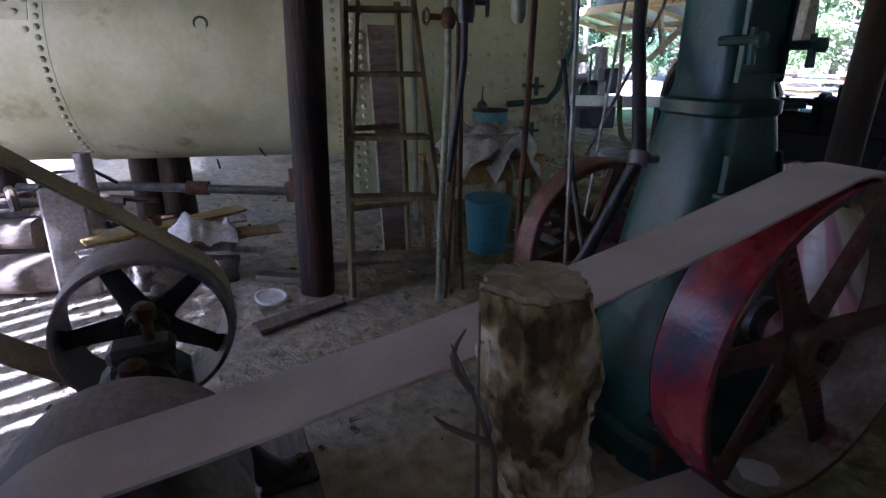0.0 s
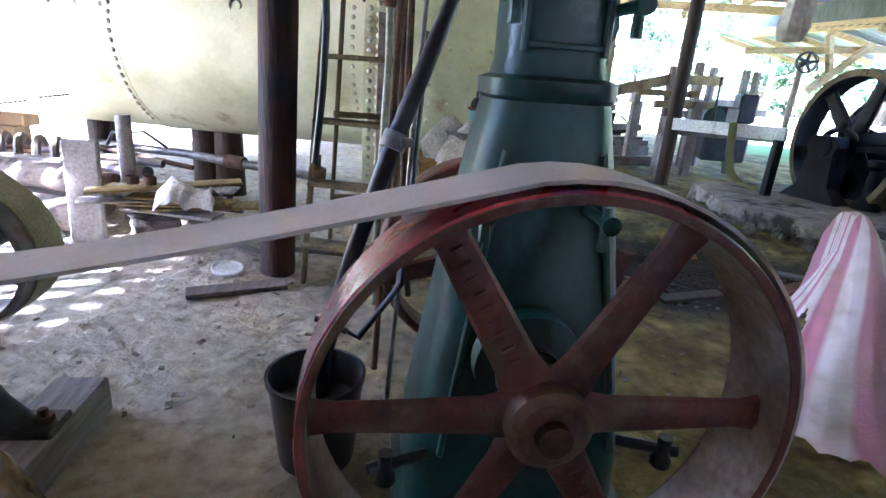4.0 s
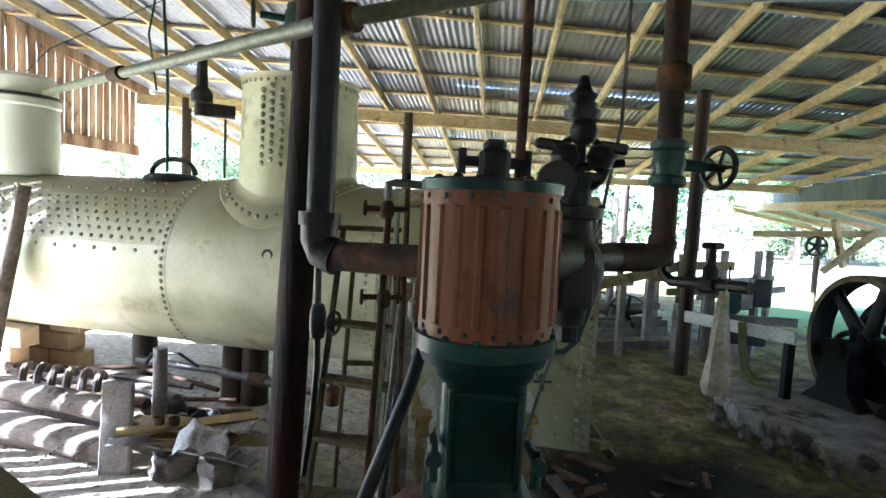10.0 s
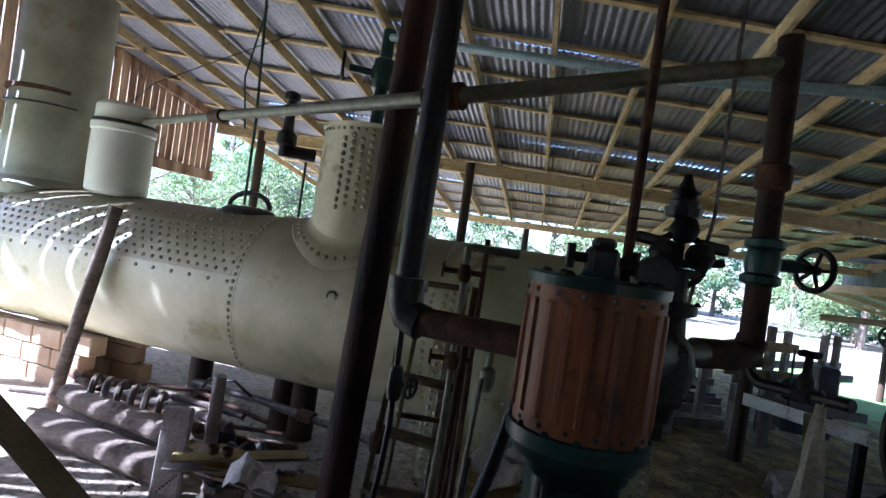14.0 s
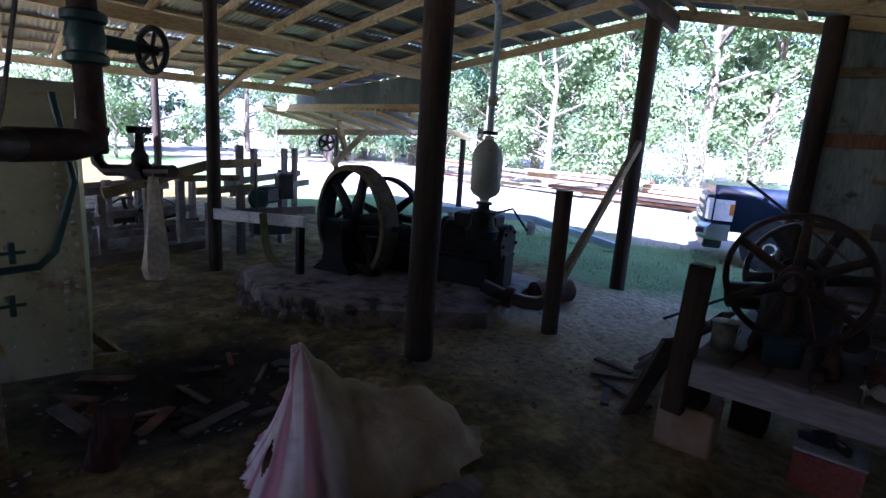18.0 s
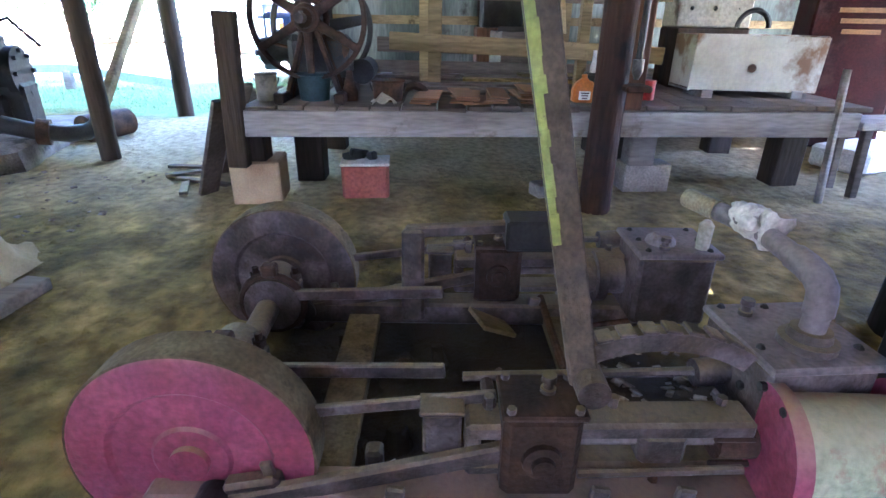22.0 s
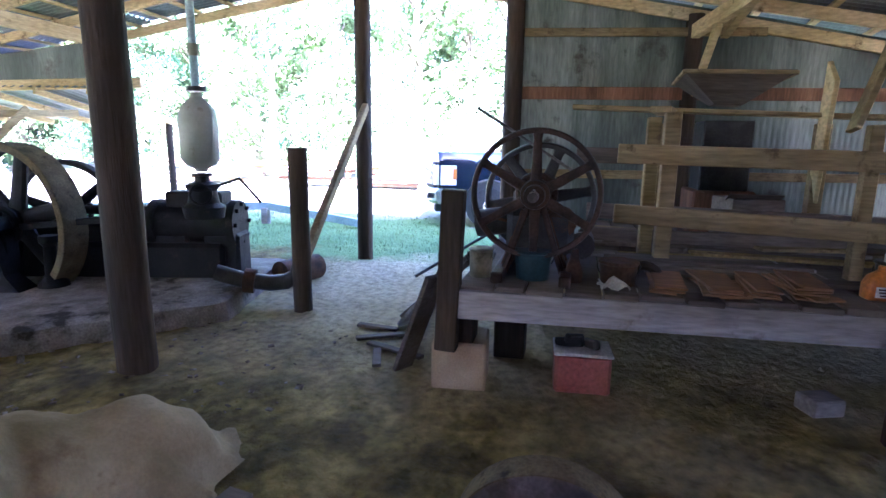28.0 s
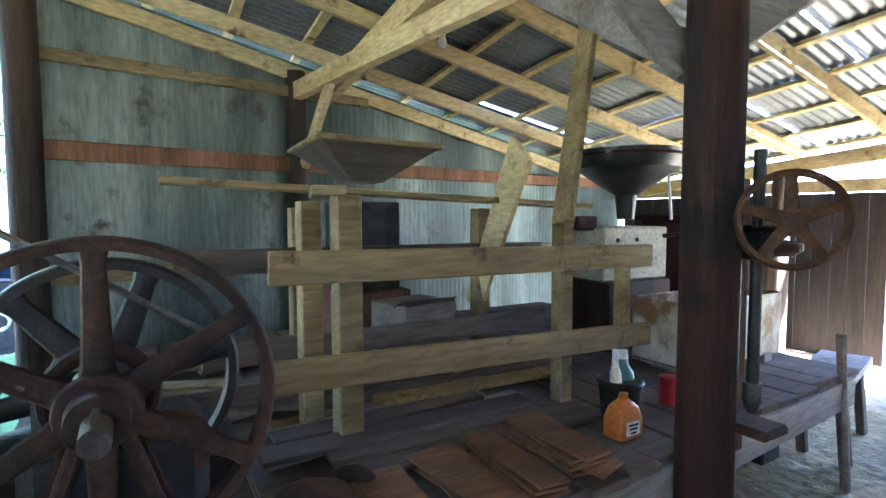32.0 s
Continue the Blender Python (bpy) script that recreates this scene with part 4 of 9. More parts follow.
    part("valve_rod", Geo().tube([(cx + 0.074, cy + 0.03, 2.0), (cx + 0.078, cy + 0.05, 2.9)], 0.014, 10), M_RUST, eng)
    # steam chest, governor and throttle at the engine's side
    gx, gy = 0.42, 1.6
    g = Geo().lathe((gx, gy, 1.56), (0, 0, 1), [(0, 0.02), (0.02, 0.05), (0.08, 0.06), (0.12, 0.09), (0.2, 0.105), (0.27, 0.085), (0.3, 0.06), (0.36, 0.055), (0.37, 0.085), (0.40, 0.085), (0.41, 0.05), (0.5, 0.045)], 20)
    g.tube([(cx + 0.1, cy + 0.05, 1.80), (gx, gy, 1.80)], 0.075, 14)
    g.tube([(gx, gy, 1.79), (0.66, 1.82, 1.79)], 0.05, 14)
    part("throttle_body", g, M_IRON, eng, "black cast throttle valve body")
    g = Geo().box((gx, gy, 2.06), (0.15, 0.06, 0.03), None, 0.006).tube([(gx, gy, 2.05), (gx, gy, 2.27)], 0.02, 10).tube([(gx - 0.07, gy - 0.02, 2.08), (gx + 0.14, gy - 0.02, 2.11)], 0.014, 8)
    part("governor_stand", g, M_BLACK, eng)
    for sx, z in ((-0.055, 2.12), (0.06, 2.12), (0.0, 2.2)):
        g = Geo().lathe((gx + sx, gy - 0.03, z - 0.045), (0, 0, 1), [(0, 0.008), (0.012, 0.034), (0.045, 0.047), (0.078, 0.034), (0.09, 0.008)], 14)
        part("governor_ball", g, M_BLACK, eng)
    g = Geo().lathe((gx, gy, 2.24), (0, 0, 1), [(0, 0.055), (0.03, 0.06), (0.035, 0.02), (0.08, 0.015)], 16)
    part("governor_cap", g, M_BLACK, eng)
    for sx in (-1, 1):
        part("governor_arm", Geo().tube(arc((gx, gy - 0.02, 2.10), (sx, 0, 0), (0, 0, 1), 0.085, -70, 80, 10), 0.012, 8), M_BLACK, eng)
        part("governor_wing", Geo().box((gx + sx * 0.10, gy - 0.02, 2.155), (0.10, 0.035, 0.035), rot("Y", 6), 0.008), M_BLACK, eng)
    part("governor_pulley", Geo().lathe((gx - 0.085, gy - 0.08, 2.04), (0, 1, 0), [(0, 0.05), (0.0, 0.062), (0.03, 0.062), (0.03, 0.05)], 22), M_BLACK, eng)
    part("governor_spring", Geo().lathe((gx, gy, 2.27), (0, 0, 1), [(0, 0.045), (0.02, 0.05), (0.03, 0.035), (0.05, 0.048), (0.06, 0.03), (0.085, 0.018), (0.11, 0.012)], 14), M_BLACK, eng)
    for k in range(8):
        a = 2 * math.pi * k / 8
        part("chest_stud", Geo().dome((gx + 0.088 * math.cos(a), gy + 0.088 * math.sin(a), 1.965), (0, 0, 1), 0.012), M_IRON, eng)
    part("chest_side", Geo().box((gx - 0.03, gy - 0.06, 1.74), (0.15, 0.12, 0.2), rot("Z", 20), 0.02), M_IRON, eng, "black cast steam chest")
    part("chest_plug", Geo().tube([(gx, gy, 1.57), (gx, gy, 1.52)], 0.035, 8), M_IRON, eng)
    # framed door panel on the column's face
    for zz, hw in ((up(1.17), 0.083), (up(1.42), 0.083)):
        part("panel_edge", Geo().box((cx, cy - 0.116, zz), (2 * hw, 0.014, 0.014), None, 0.003), M_DKGREEN, eng)
    # crosshead guide, crank and shaft seen through the wheel
    g = Geo().tube([(HUB.x, HUB.y - 0.02, HUB.z), (HUB.x, 1.86, HUB.z)], 0.042, 16)
    part("crankshaft", g, M_RUST, eng, "rusty round crankshaft")
    g = Geo().lathe((HUB.x + 0.01, 0.985, 0.60), (0, 1, 0), [(0, 0.085), (0.01, 0.12), (0.06, 0.12), (0.07, 0.085)], 28)
    part("bearing", g, M_DKGREEN, eng, "green shaft bearing")
    part("crank_disc", Geo().lathe((HUB.x + 0.005, 0.955, 0.59), (0, 1, 0), [(0, 0.05), (0.004, 0.072), (0.028, 0.072), (0.03, 0.05)], 24), M_STEEL, eng)
    for x, y in ((-0.18, 1.05), (0.38, 1.05), (-0.18, 1.50), (0.38, 1.50)):
        part("anchor_bolt", Geo().tube([(x, y, 0.06), (x, y, 0.15)], 0.014, 8).lathe((x, y, 0.10), (0, 0, 1), [(0, 0.026), (0.025, 0.026)], 6), M_RUST, eng)
    for x, z in ((0.44, 0.34), (-0.24, 0.31)):
        g = Geo().tube([(x - 0.1 * (1 if x > 0 else -1), 1.08, z), (x + 0.04 * (1 if x > 0 else -1), 1.03, z)], 0.014, 8).lathe((x, 1.03, z - 0.045), (0, 0, 1), [(0, 0.015), (0.01, 0.025), (0.03, 0.025), (0.05, 0.015), (0.09, 0.018)], 10)
        part("grease_cup", g, M_IRON, eng)


vertical_engine()

# ---- boiler ----
AX0 = Vector((-1.94, 4.985, 1.32))
AXD = Vector((math.cos(radians(165.4)), math.sin(radians(165.4)), 0))
AXN = Vector((AXD.y * -1, AXD.x, 0))  # away from the wheel side
if AXN.y > 0:
    AXN = -AXN
BR = 0.76


def on_boiler(s, deg, r=BR):
    """A point on the shell: s along the axis, deg round from straight up towards the camera's side."""
    return AX0 + AXD * s + r * (Vector((0, 0, 1)) * math.cos(radians(deg)) + AXN * math.sin(radians(deg)))


def boiler():
    b = thing("boiler", (-2.0, 5.0, 0), "cream-green riveted horizontal steam boiler with a dome and firebox", "boiler")
    n = 72
    for s0, s1, r in ((-1.86, 0.0, BR + 0.008), (0.0, 3.25, BR), (3.25, 4.45, BR + 0.008)):
        g = Geo().lathe(AX0 + AXD * s0, AXD, [(0, r - 0.012), (0, r), (s1 - s0, r), (s1 - s0, r - 0.012)], n)
        g.f = g.f[:-2]
        part("shell", g, M_BOILER, b, "rolled boiler plate with streaked cream paint", 30)
    g = Geo().lathe(AX0 + AXD * 4.45, AXD, [(0, BR), (0.03, BR - 0.01), (0.06, BR - 0.1), (0.11, 0.35), (0.13, 0.01)], n)
    part("smokebox_door", g, M_BOILER, b, "domed smokebox door")
    g = Geo()
    for k in range(40):
        a = 2 * math.pi * k / 40
        g.lathe(AX0 + AXD * 4.43 + (BR - 0.05) * (AXN * math.cos(a) + Vector((0, 0, 1)) * math.sin(a)), AXD, [(0.03, 0.014), (0.06, 0.01)], 6)
    tagged(part("door_bolts", g, M_RIVET, b), "", "", "", "stuff")
    rows = Geo()

    def ring(s, r, step, lo=-115, hi=150):
        d = lo
        while d < hi:
            p = on_boiler(s, d, r)
            rows.dome(p, p - (AX0 + AXD * s), 0.022)
            d += step

    ring(0.035, BR + 0.010, 4.6)
    ring(-1.72, BR, 4.6)
    ring(3.21, BR + 0.008, 4.6)
    ring(3.30, BR + 0.010, 4.6)
    s = 0.10
    while s < 3.2:
        for j, d in enumerate((44, 49.5, 55, 60.5, 66, 71.5)):
            u = s + (0.05 if j % 2 else 0)
            p = on_boiler(u, d, BR + 0.009)
            rows.dome(p, p - (AX0 + AXD * u), 0.021)
        if int(s * 10.001) % 2:
            p = on_boiler(s, 79, BR)
            rows.dome(p, p - (AX0 + AXD * s), 0.021)
            p = on_boiler(s, 33, BR)
            rows.dome(p, p - (AX0 + AXD * s), 0.021)
        s += 0.10
    for d in (0, 6, 12, 24):
        for k in range(5):
            p = on_boiler(0.4 + k * 0.12, d + 8, BR)
            rows.dome(p, p - (AX0 + AXD * (0.4 + k * 0.12)), 0.021)
    part("rivets", rows, M_RIVET, b, "round rivet heads in rows", 60)
    tagged(bpy.data.objects["rivets"], "", "", "", "stuff")
    # lap seams
    for s in (0.0, 3.255):
        g = Geo().lathe(AX0 + AXD * s, AXD, [(-0.005, BR), (-0.005, BR + 0.011), (0.075, BR + 0.011), (0.08, BR)], n)
        g.f = g.f[:-2]
        part("lap_seam", g, M_BOILER, b)
    g = Geo()
    secs = []
    for s in (0.08, 3.2):
        secs.append([on_boiler(s, d, r) for d, r in ((40, BR), (40, BR + 0.01), (51, BR + 0.01), (63, BR + 0.01), (75, BR + 0.01), (75, BR))])
    part("seam_strap", g.sweep(secs), M_BOILER, b)
    # dome
    c = AX0 + AXD * -0.77 + Vector((0, 0, BR - 0.12))
    g = Geo().lathe(c - Vector((0, 0, 0.25)), (0, 0, 1), [(0, 0.52), (0.45, 0.515), (1.23, 0.50), (1.25, 0.47), (1.29, 0.30), (1.30, 0.02)], 56)
    dome = part("steam_dome", g, M_BOILER, b, "riveted steam dome", 30)

    def saddle(a, r, lift):
        o = Vector((math.cos(a), math.sin(a), 0))
        up = math.sqrt(max(BR * BR - (r * o.dot(AXN)) ** 2, 0.01))
        return Vector((c.x, c.y, AX0.z)) + o * r + Vector((0, 0, up + lift))

    g, n2 = Geo(), 72
    steps = ((0.512, 0.10), (0.525, 0.055), (0.56, 0.030), (0.665, 0.022), (0.672, 0.0))
    g.v = [tuple(saddle(2 * math.pi * k / n2, r, h)) for k in range(n2) for r, h in steps]
    m2 = len(steps)
    g.f = [(k * m2 + j, k * m2 + j + 1, ((k + 1) % n2) * m2 + j + 1, ((k + 1) % n2) * m2 + j) for k in range(n2) for j in range(m2 - 1)]
    part("dome_saddle", g, M_BOILER, dome, "flanged saddle ring round the dome's foot", 40)
    g = Geo()
    for k in range(46):
        a = 2 * math.pi * k / 46
        o = Vector((math.cos(a), math.sin(a), 0))
        p = saddle(a, 0.61, 0.022)
        g.dome(p, Vector((0, 0, p.z - AX0.z)) + AXN * (0.61 * o.dot(AXN)), 0.026)
        g.dome(c + o * 0.50 + Vector((0, 0, 0.95)), o, 0.018)
    for k in range(6):
        for j in range(10):
            a = radians(-114 + 9.5 * k)
            o = Vector((math.cos(a), math.sin(a), 0))
            g.dome(c + o * 0.51 + Vector((0, 0, 0.27 + 0.066 * j + (0.033 if k % 2 else 0))), o, 0.027)
    tagged(part("dome_rivets", g, M_RIVET, dome, "", 60), "", "", "", "stuff")
    g = Geo().lathe(c + Vector((0, 0, 0.98)), (0, 0, 1), [(0, 0.515), (0.03, 0.52), (0.035, 0.49)], 56)
    part("dome_flange", g, M_BOILER, dome)
    # firebox: flat-sided box with round top
    def fb(s, grow=0.0):
        pts = [AX0 + AXD * s + AXN * (BR + grow) + Vector((0, 0, -1.02)), AX0 + AXD * s + AXN * (BR + grow)]
        for k in range(1, 18):
            a = math.pi * k / 18
            pts.append(AX0 + AXD * s + (BR + grow) * (AXN * math.cos(a) + Vector((0, 0, 1)) * math.sin(a)))
        pts += [AX0 + AXD * s - AXN * (BR + grow), AX0 + AXD * s - AXN * (BR + grow) + Vector((0, 0, -1.02))]
        return pts
    part("firebox", Geo().sweep([fb(-1.8, 0.012), fb(-3.4, 0.012)]), M_FIREBOX, b, "flat-sided firebox with staybolts", 30)
    for i in range(11):
        for j in range(9):
            part("staybolt", Geo().dome(AX0 + AXD * (-1.98 - 0.132 * i) + AXN * (BR + 0.012) + Vector((0, 0, -0.92 + 0.115 * j)), AXN, 0.016), M_RIVET, b, "", 60)
    g = Geo()
    for s in (-1.84, -1.90, -3.30, -3.36):
        for j in range(22):
            g.dome(AX0 + AXD * s + AXN * (BR + 0.012) + Vector((0, 0, -1.0 + 0.064 * j + (0.03 if s in (-1.9, -3.36) else 0))), AXN, 0.022)
    tagged(part("edge_rivets", g, M_RIVET, b, "", 60), "", "", "", "stuff")
    # stay ring, manhole, stack seat
    g = Geo().lathe(AX0 + AXD * 0.55 + Vector((0, 0, BR - 0.03)), (0, 0, 1), [(0, 0.27), (0.05, 0.25), (0.08, 0.2), (0.09, 0.05)], 32)
    g.tube(arc(AX0 + AXD * 0.55 + Vector((0, 0, BR + 0.05)), AXD, (0, 0, 0.62), 0.24, 0, 180, 14), 0.026, 8)
    part("manhole_cover", g, M_IRON, b, "iron manhole cover with a bow")
    p = on_boiler(-1.0 + 0.1, 72, BR)
    g = Geo().tube(arc(p + AXN * 0.02 + Vector((0, 0, -0.05)), AXD, (0, 0, 1), 0.04, 0, 360, 16), 0.008, 6)
    part("lifting_ring", g, M_IRON, b)
    # supports
    for s in (0.85, -0.37, -0.15):
        pz = AX0 + AXD * s
        g = rough_log((pz.x, pz.y, -0.1), (pz.x, pz.y, 1.32 - BR + 0.04), 0.12 if s != -0.37 else 0.13, 12, 6, 0.03, s)
        part("support_post", g, M_POST, b, "black timber post under the shell")


boiler()


def brick_pier():
    pier = thing("block_pier", (-4.6, 5.65, 0), "low pier of pale stone blocks under the smokebox end", "pier")
    rng = random.Random(3)
    for row in range(3):
        for k in range(4):
            s = 2.05 + 0.41 * k + (0.12 if row % 2 else 0)
            for side in (0.34, -0.3):
                c = AX0 + AXD * s + AXN * side
                g = Geo().box((c.x, c.y, 0.09 + 0.2 * row), (0.395, 0.2, 0.19), rot("Z", 165.4 + rng.uniform(-1.5, 1.5)), 0.01)
                part("block", g, M_BLOCK, pier, smooth=None)


brick_pier()


def stack():
    c = AX0 + AXD * 3.38 + Vector((0, 0, BR - 0.25))
    st = thing("smokestack", (c.x, c.y, c.z), "grey sheet-steel smokestack rising from the boiler", "smokestack")
    part("pipe", Geo().lathe(c, (0.02, 0, 1), [(0, 0.50), (0.28, 0.50), (0.30, 0.47), (1.3, 0.455), (1.302, 0.46), (3.3, 0.45)], 40), M_STACK, st, "rolled sheet pipe")
    part("base_collar", Geo().lathe(c + Vector((0, 0, 0.2)), (0, 0, 1), [(0, 0.6), (0.04, 0.56), (0.09, 0.515), (0.16, 0.51)], 40), M_STACK, st)
    part("strap", Geo().lathe(c + Vector((0, 0, 1.25)), (0, 0, 1), [(0, 0.455), (0, 0.475), (0.05, 0.475), (0.05, 0.455)], 40), M_RUST, st)
    part("chain", Geo().lathe(c + Vector((0, 0, 1.1)), (0, 0, 1), [(0, 0.46), (0.004, 0.478), (0.02, 0.478), (0.024, 0.46)], 40), M_IRON, st)


stack()


def drum():
    p = AX0 + AXD * 2.12 + AXN * 0.16 + Vector((0, 0, BR - 0.03))
    d = thing("plastic_drum", p, "white plastic drum wired upright on the boiler", "drum")
    g = Geo().lathe(p, (0, 0, 1), [(0, 0.22), (0.03, 0.285), (0.06, 0.295), (0.30, 0.30), (0.66, 0.295), (0.68, 0.31), (0.74, 0.31), (0.76, 0.285), (0.93, 0.28), (0.97, 0.25), (0.98, 0.1)], 44)
    part("body", g, M_DRUM, d)
    part("band", Geo().lathe(p + Vector((0, 0, 0.75)), (0, 0, 1), [(0, 0.29), (0, 0.305), (0.03, 0.305), (0.03, 0.29)], 44), M_IRON, d)
    q = p + Vector((0.1, -0.1, 1.0))
    part("wire", Geo().tube([q, q + Vector((0.15, 0.1, 0.25)), q + Vector((0.9, 0.5, 0.85)), q + Vector((1.4, 0.6, 1.15))], 0.006, 5), M_DKGREEN, d)


drum()


# ---- the wheel side: log post, line shaft, saw rig ----
def standing_log():
    cx, cy, top, r = -1.0, 0.61, 1.04, 0.077
    t = thing("log_post", (cx, cy, 0), "bark-covered standing log with a sawn top beside the belt", "log")
    knots = ((0.93, 250, 0.022), (0.80, 205, 0.020), (0.66, 290, 0.026), (0.55, 230, 0.022), (0.88, 320, 0.018), (0.72, 180, 0.02), (0.42, 270, 0.024), (0.5, 330, 0.02), (0.3, 215, 0.024))
    secs = []
    for i in range(121):
        z = -0.08 + (top + 0.08) * i / 120
        ring = []
        for k in range(64):
            a = 2 * math.pi * k / 64
            q = Vector((math.cos(a), math.sin(a), 0))
            rr = r * (0.88 + 0.14 * i / 120) * (1 + 0.10 * noise.noise(q * 1.1 + Vector((3, 0, z * 2.2))) + 0.11 * noise.noise(q * 3.2 + Vector((0, 5, z * 6))) + 0.15 * noise.noise(q * 5 + Vector((0, 0, z * 19))) + 0.07 * noise.noise(q * 11 + Vector((2, 0, z * 44))))
            rr *= 1 - 0.16 * max(0.0, (z - top + 0.09) / 0.09)
            for kz, ka, kr in knots:
                d2 = ((z - kz) / 0.035) ** 2 + ((((math.degrees(a) - ka + 180) % 360) - 180) / 16) ** 2
                rr += kr * 0.75 * math.exp(-d2)
            ring.append(Vector((cx + 0.21 * (top - z) / top + 0.012 * math.sin(z * 4) - 0.012 * math.sin(top * 4) + rr * math.cos(a), cy + 0.23 * (top - z) / top + rr * math.sin(a), z)))
        secs.append(ring)
    part("trunk", Geo().sweep(secs), M_BARK, t, "knobbly peeling bark", 60)
    end = [lerp(p, Vector((cx, cy, top)), 0.07) + Vector((0, 0, 0.001)) for p in secs[-1]]
    cap = [p + Vector((0, 0, 0.006 + 0.004 * noise.noise(p * 40))) for p in end]
    part("cut_top", Geo().sweep([end, cap, [lerp(p, Vector((cx, cy, top + 0.007)), 0.5) + Vector((0, 0, 0.003 * noise.noise(p * 60))) for p in cap]]), M_LOGEND, t, "grey sawn end", 30)
    for k in range(13):
        a = 2 * math.pi * k / 13 + 0.2 * math.sin(k * 3)
        o = Vector((math.cos(a), math.sin(a), 0))
        part("drying_crack", Geo().beam(Vector((cx, cy, top + 0.0085)) + o * 0.018, Vector((cx, cy, top + 0.0085)) + o * (0.05 + 0.012 * math.sin(k * 5)), 0.0012, 0.002, 0.0003), M_LOGEND, t)
    w = thing("dead_twig", (-1.05, 0.48, 0), "bare dead forked twig leaning against the log", "twig")
    lift = Vector((-0.02, 0.055, 0))
    stem = [Vector(p) + lift for p in ((-1.045, 0.470, 0.0), (-1.052, 0.474, 0.45), (-1.072, 0.490, 0.86), (-1.098, 0.500, 0.95), (-1.120, 0.510, 1.01))]
    part("stem", Geo().tube(stem, 0.005, 7, True, [0.006, 0.005, 0.0035, 0.0025, 0.0012]), M_TRUNK, w)
    for a, b in (((-1.052, 0.474, 0.45), (-1.074, 0.530, 1.03)), ((-1.076, 0.492, 0.875), (-1.145, 0.500, 0.93)), ((-1.098, 0.500, 0.95), (-1.098, 0.518, 1.02))):
        bow = [lerp(Vector(a), Vector(b), f) + lift + Vector((-0.022, 0.012, 0.006)) * math.sin(math.pi * f) * (1 - 0.5 * f) for f in (0, 0.25, 0.5, 0.75, 1)]
        part("side_twig", Geo().tube(bow, 0.003, 6, True, [0.005, 0.004, 0.0035, 0.0025, 0.0012]), M_TRUNK, w)


standing_log()


def line_shaft():
    x, z = -1.56, 0.55
    top = thing("line_shaft", (x, 1.3, 0), "iron line shaft on a splayed cast stand and timber skids", "line shaft")
    part("shaft", Geo().tube([(x, 0.70, z), (x, 2.02, z)], 0.028, 14), M_IRON, top)
    for y in (1.16, 1.44):
        part("bearing", Geo().box((x, y, z - 0.01), (0.20, 0.12, 0.13), None, 0.03).tube([(x, y - 0.07, z), (x, y + 0.07, z)], 0.075, 16), M_IRON, top, "cast bearing block")
        part("bearing_cap", Geo().box((x, y, z + 0.085), (0.15, 0.09, 0.045), None, 0.015), M_IRON, top)
        part("grease_cup", Geo().lathe((x + 0.02, y, z + 0.105), (0, 0, 1), [(0, 0.014), (0.05, 0.014), (0.055, 0.026), (0.09, 0.026), (0.10, 0.012)], 12), M_RUST, top)
        for sx in (-1, 1):
            secs = []
            for f, w, d in ((0, 0.05, 0.045), (0.3, 0.04, 0.038), (0.75, 0.038, 0.036), (1, 0.06, 0.05)):
                c = lerp((x + sx * 0.06, y, z - 0.05), (x + sx * 0.27, y, 0.13), f)
                secs.append([c + Vector((w * math.cos(a), d * math.sin(a), 0)) for a in [2 * math.pi * k / 10 for k in range(10)]])
            part("leg", Geo().sweep(secs), M_IRON, top, "tapered cast leg")
            part("foot", Geo().box((x + sx * 0.30, y, 0.135), (0.17, 0.12, 0.025), None, 0.006), M_IRON, top)
            part("foot_bolt", Geo().tube([(x + sx * 0.34, y, 0.13), (x + sx * 0.34, y, 0.19)], 0.013, 6).lathe((x + sx * 0.34, y, 0.147), (0, 0, 1), [(0, 0.026), (0.02, 0.026)], 6), M_RUST, top)
    for sx in (-1, 1):
        part("skid", Geo().beam((x + sx * 0.30, 1.02, 0.055), (x + sx * 0.30, 1.72, 0.055), 0.17, 0.13, 0.008), M_GREYWOOD, top, "weathered squared timber skid")
    part("cross_skid", Geo().beam((x - 0.36, 1.08, 0.045), (x + 0.37, 1.08, 0.045), 0.14, 0.11, 0.008), M_DECK, top)


line_shaft()
wheel("belt_pulley", (-1.58, 1.78, 0.55), (0, 1, 0), 0.235, 0.21, "dark iron spoked pulley on the line shaft", "pulley", (M_PIPEGREY, M_IRON, M_IRON), 5, 0.06, 0.016, 0.07, 0.02, 40, group="belt pulleys")
wheel("belt_pulley", (-1.56, HUB.y, 0.55), (0, 1, 0), 0.202, 0.17, "dull steel pulley at the belt's end", "pulley", (M_STEEL, M_IRON, M_IRON), 4, 0.06, 0.018, 0.07, 0.02, 10, group="belt pulleys")
wheel("belt_pulley", (-1.56, HUB.y + 0.175, 0.55), (0, 1, 0), 0.202, 0.16, "loose sheet-steel pulley with two rivets beside the belt", "pulley", (M_PIPEGREY, M_IRON, M_IRON), 4, 0.06, 0.018, 0.07, 0.02, 30, group="belt pulleys")
wheel("belt_pulley", (-2.70, 1.86, 1.47), (0, 1, 0), 0.235, 0.15, "dark iron pulley on the saw shaft", "pulley", (M_IRON, M_IRON, M_IRON), 5, 0.075, 0.03, 0.16, 0.03, 20, group="belt pulleys")


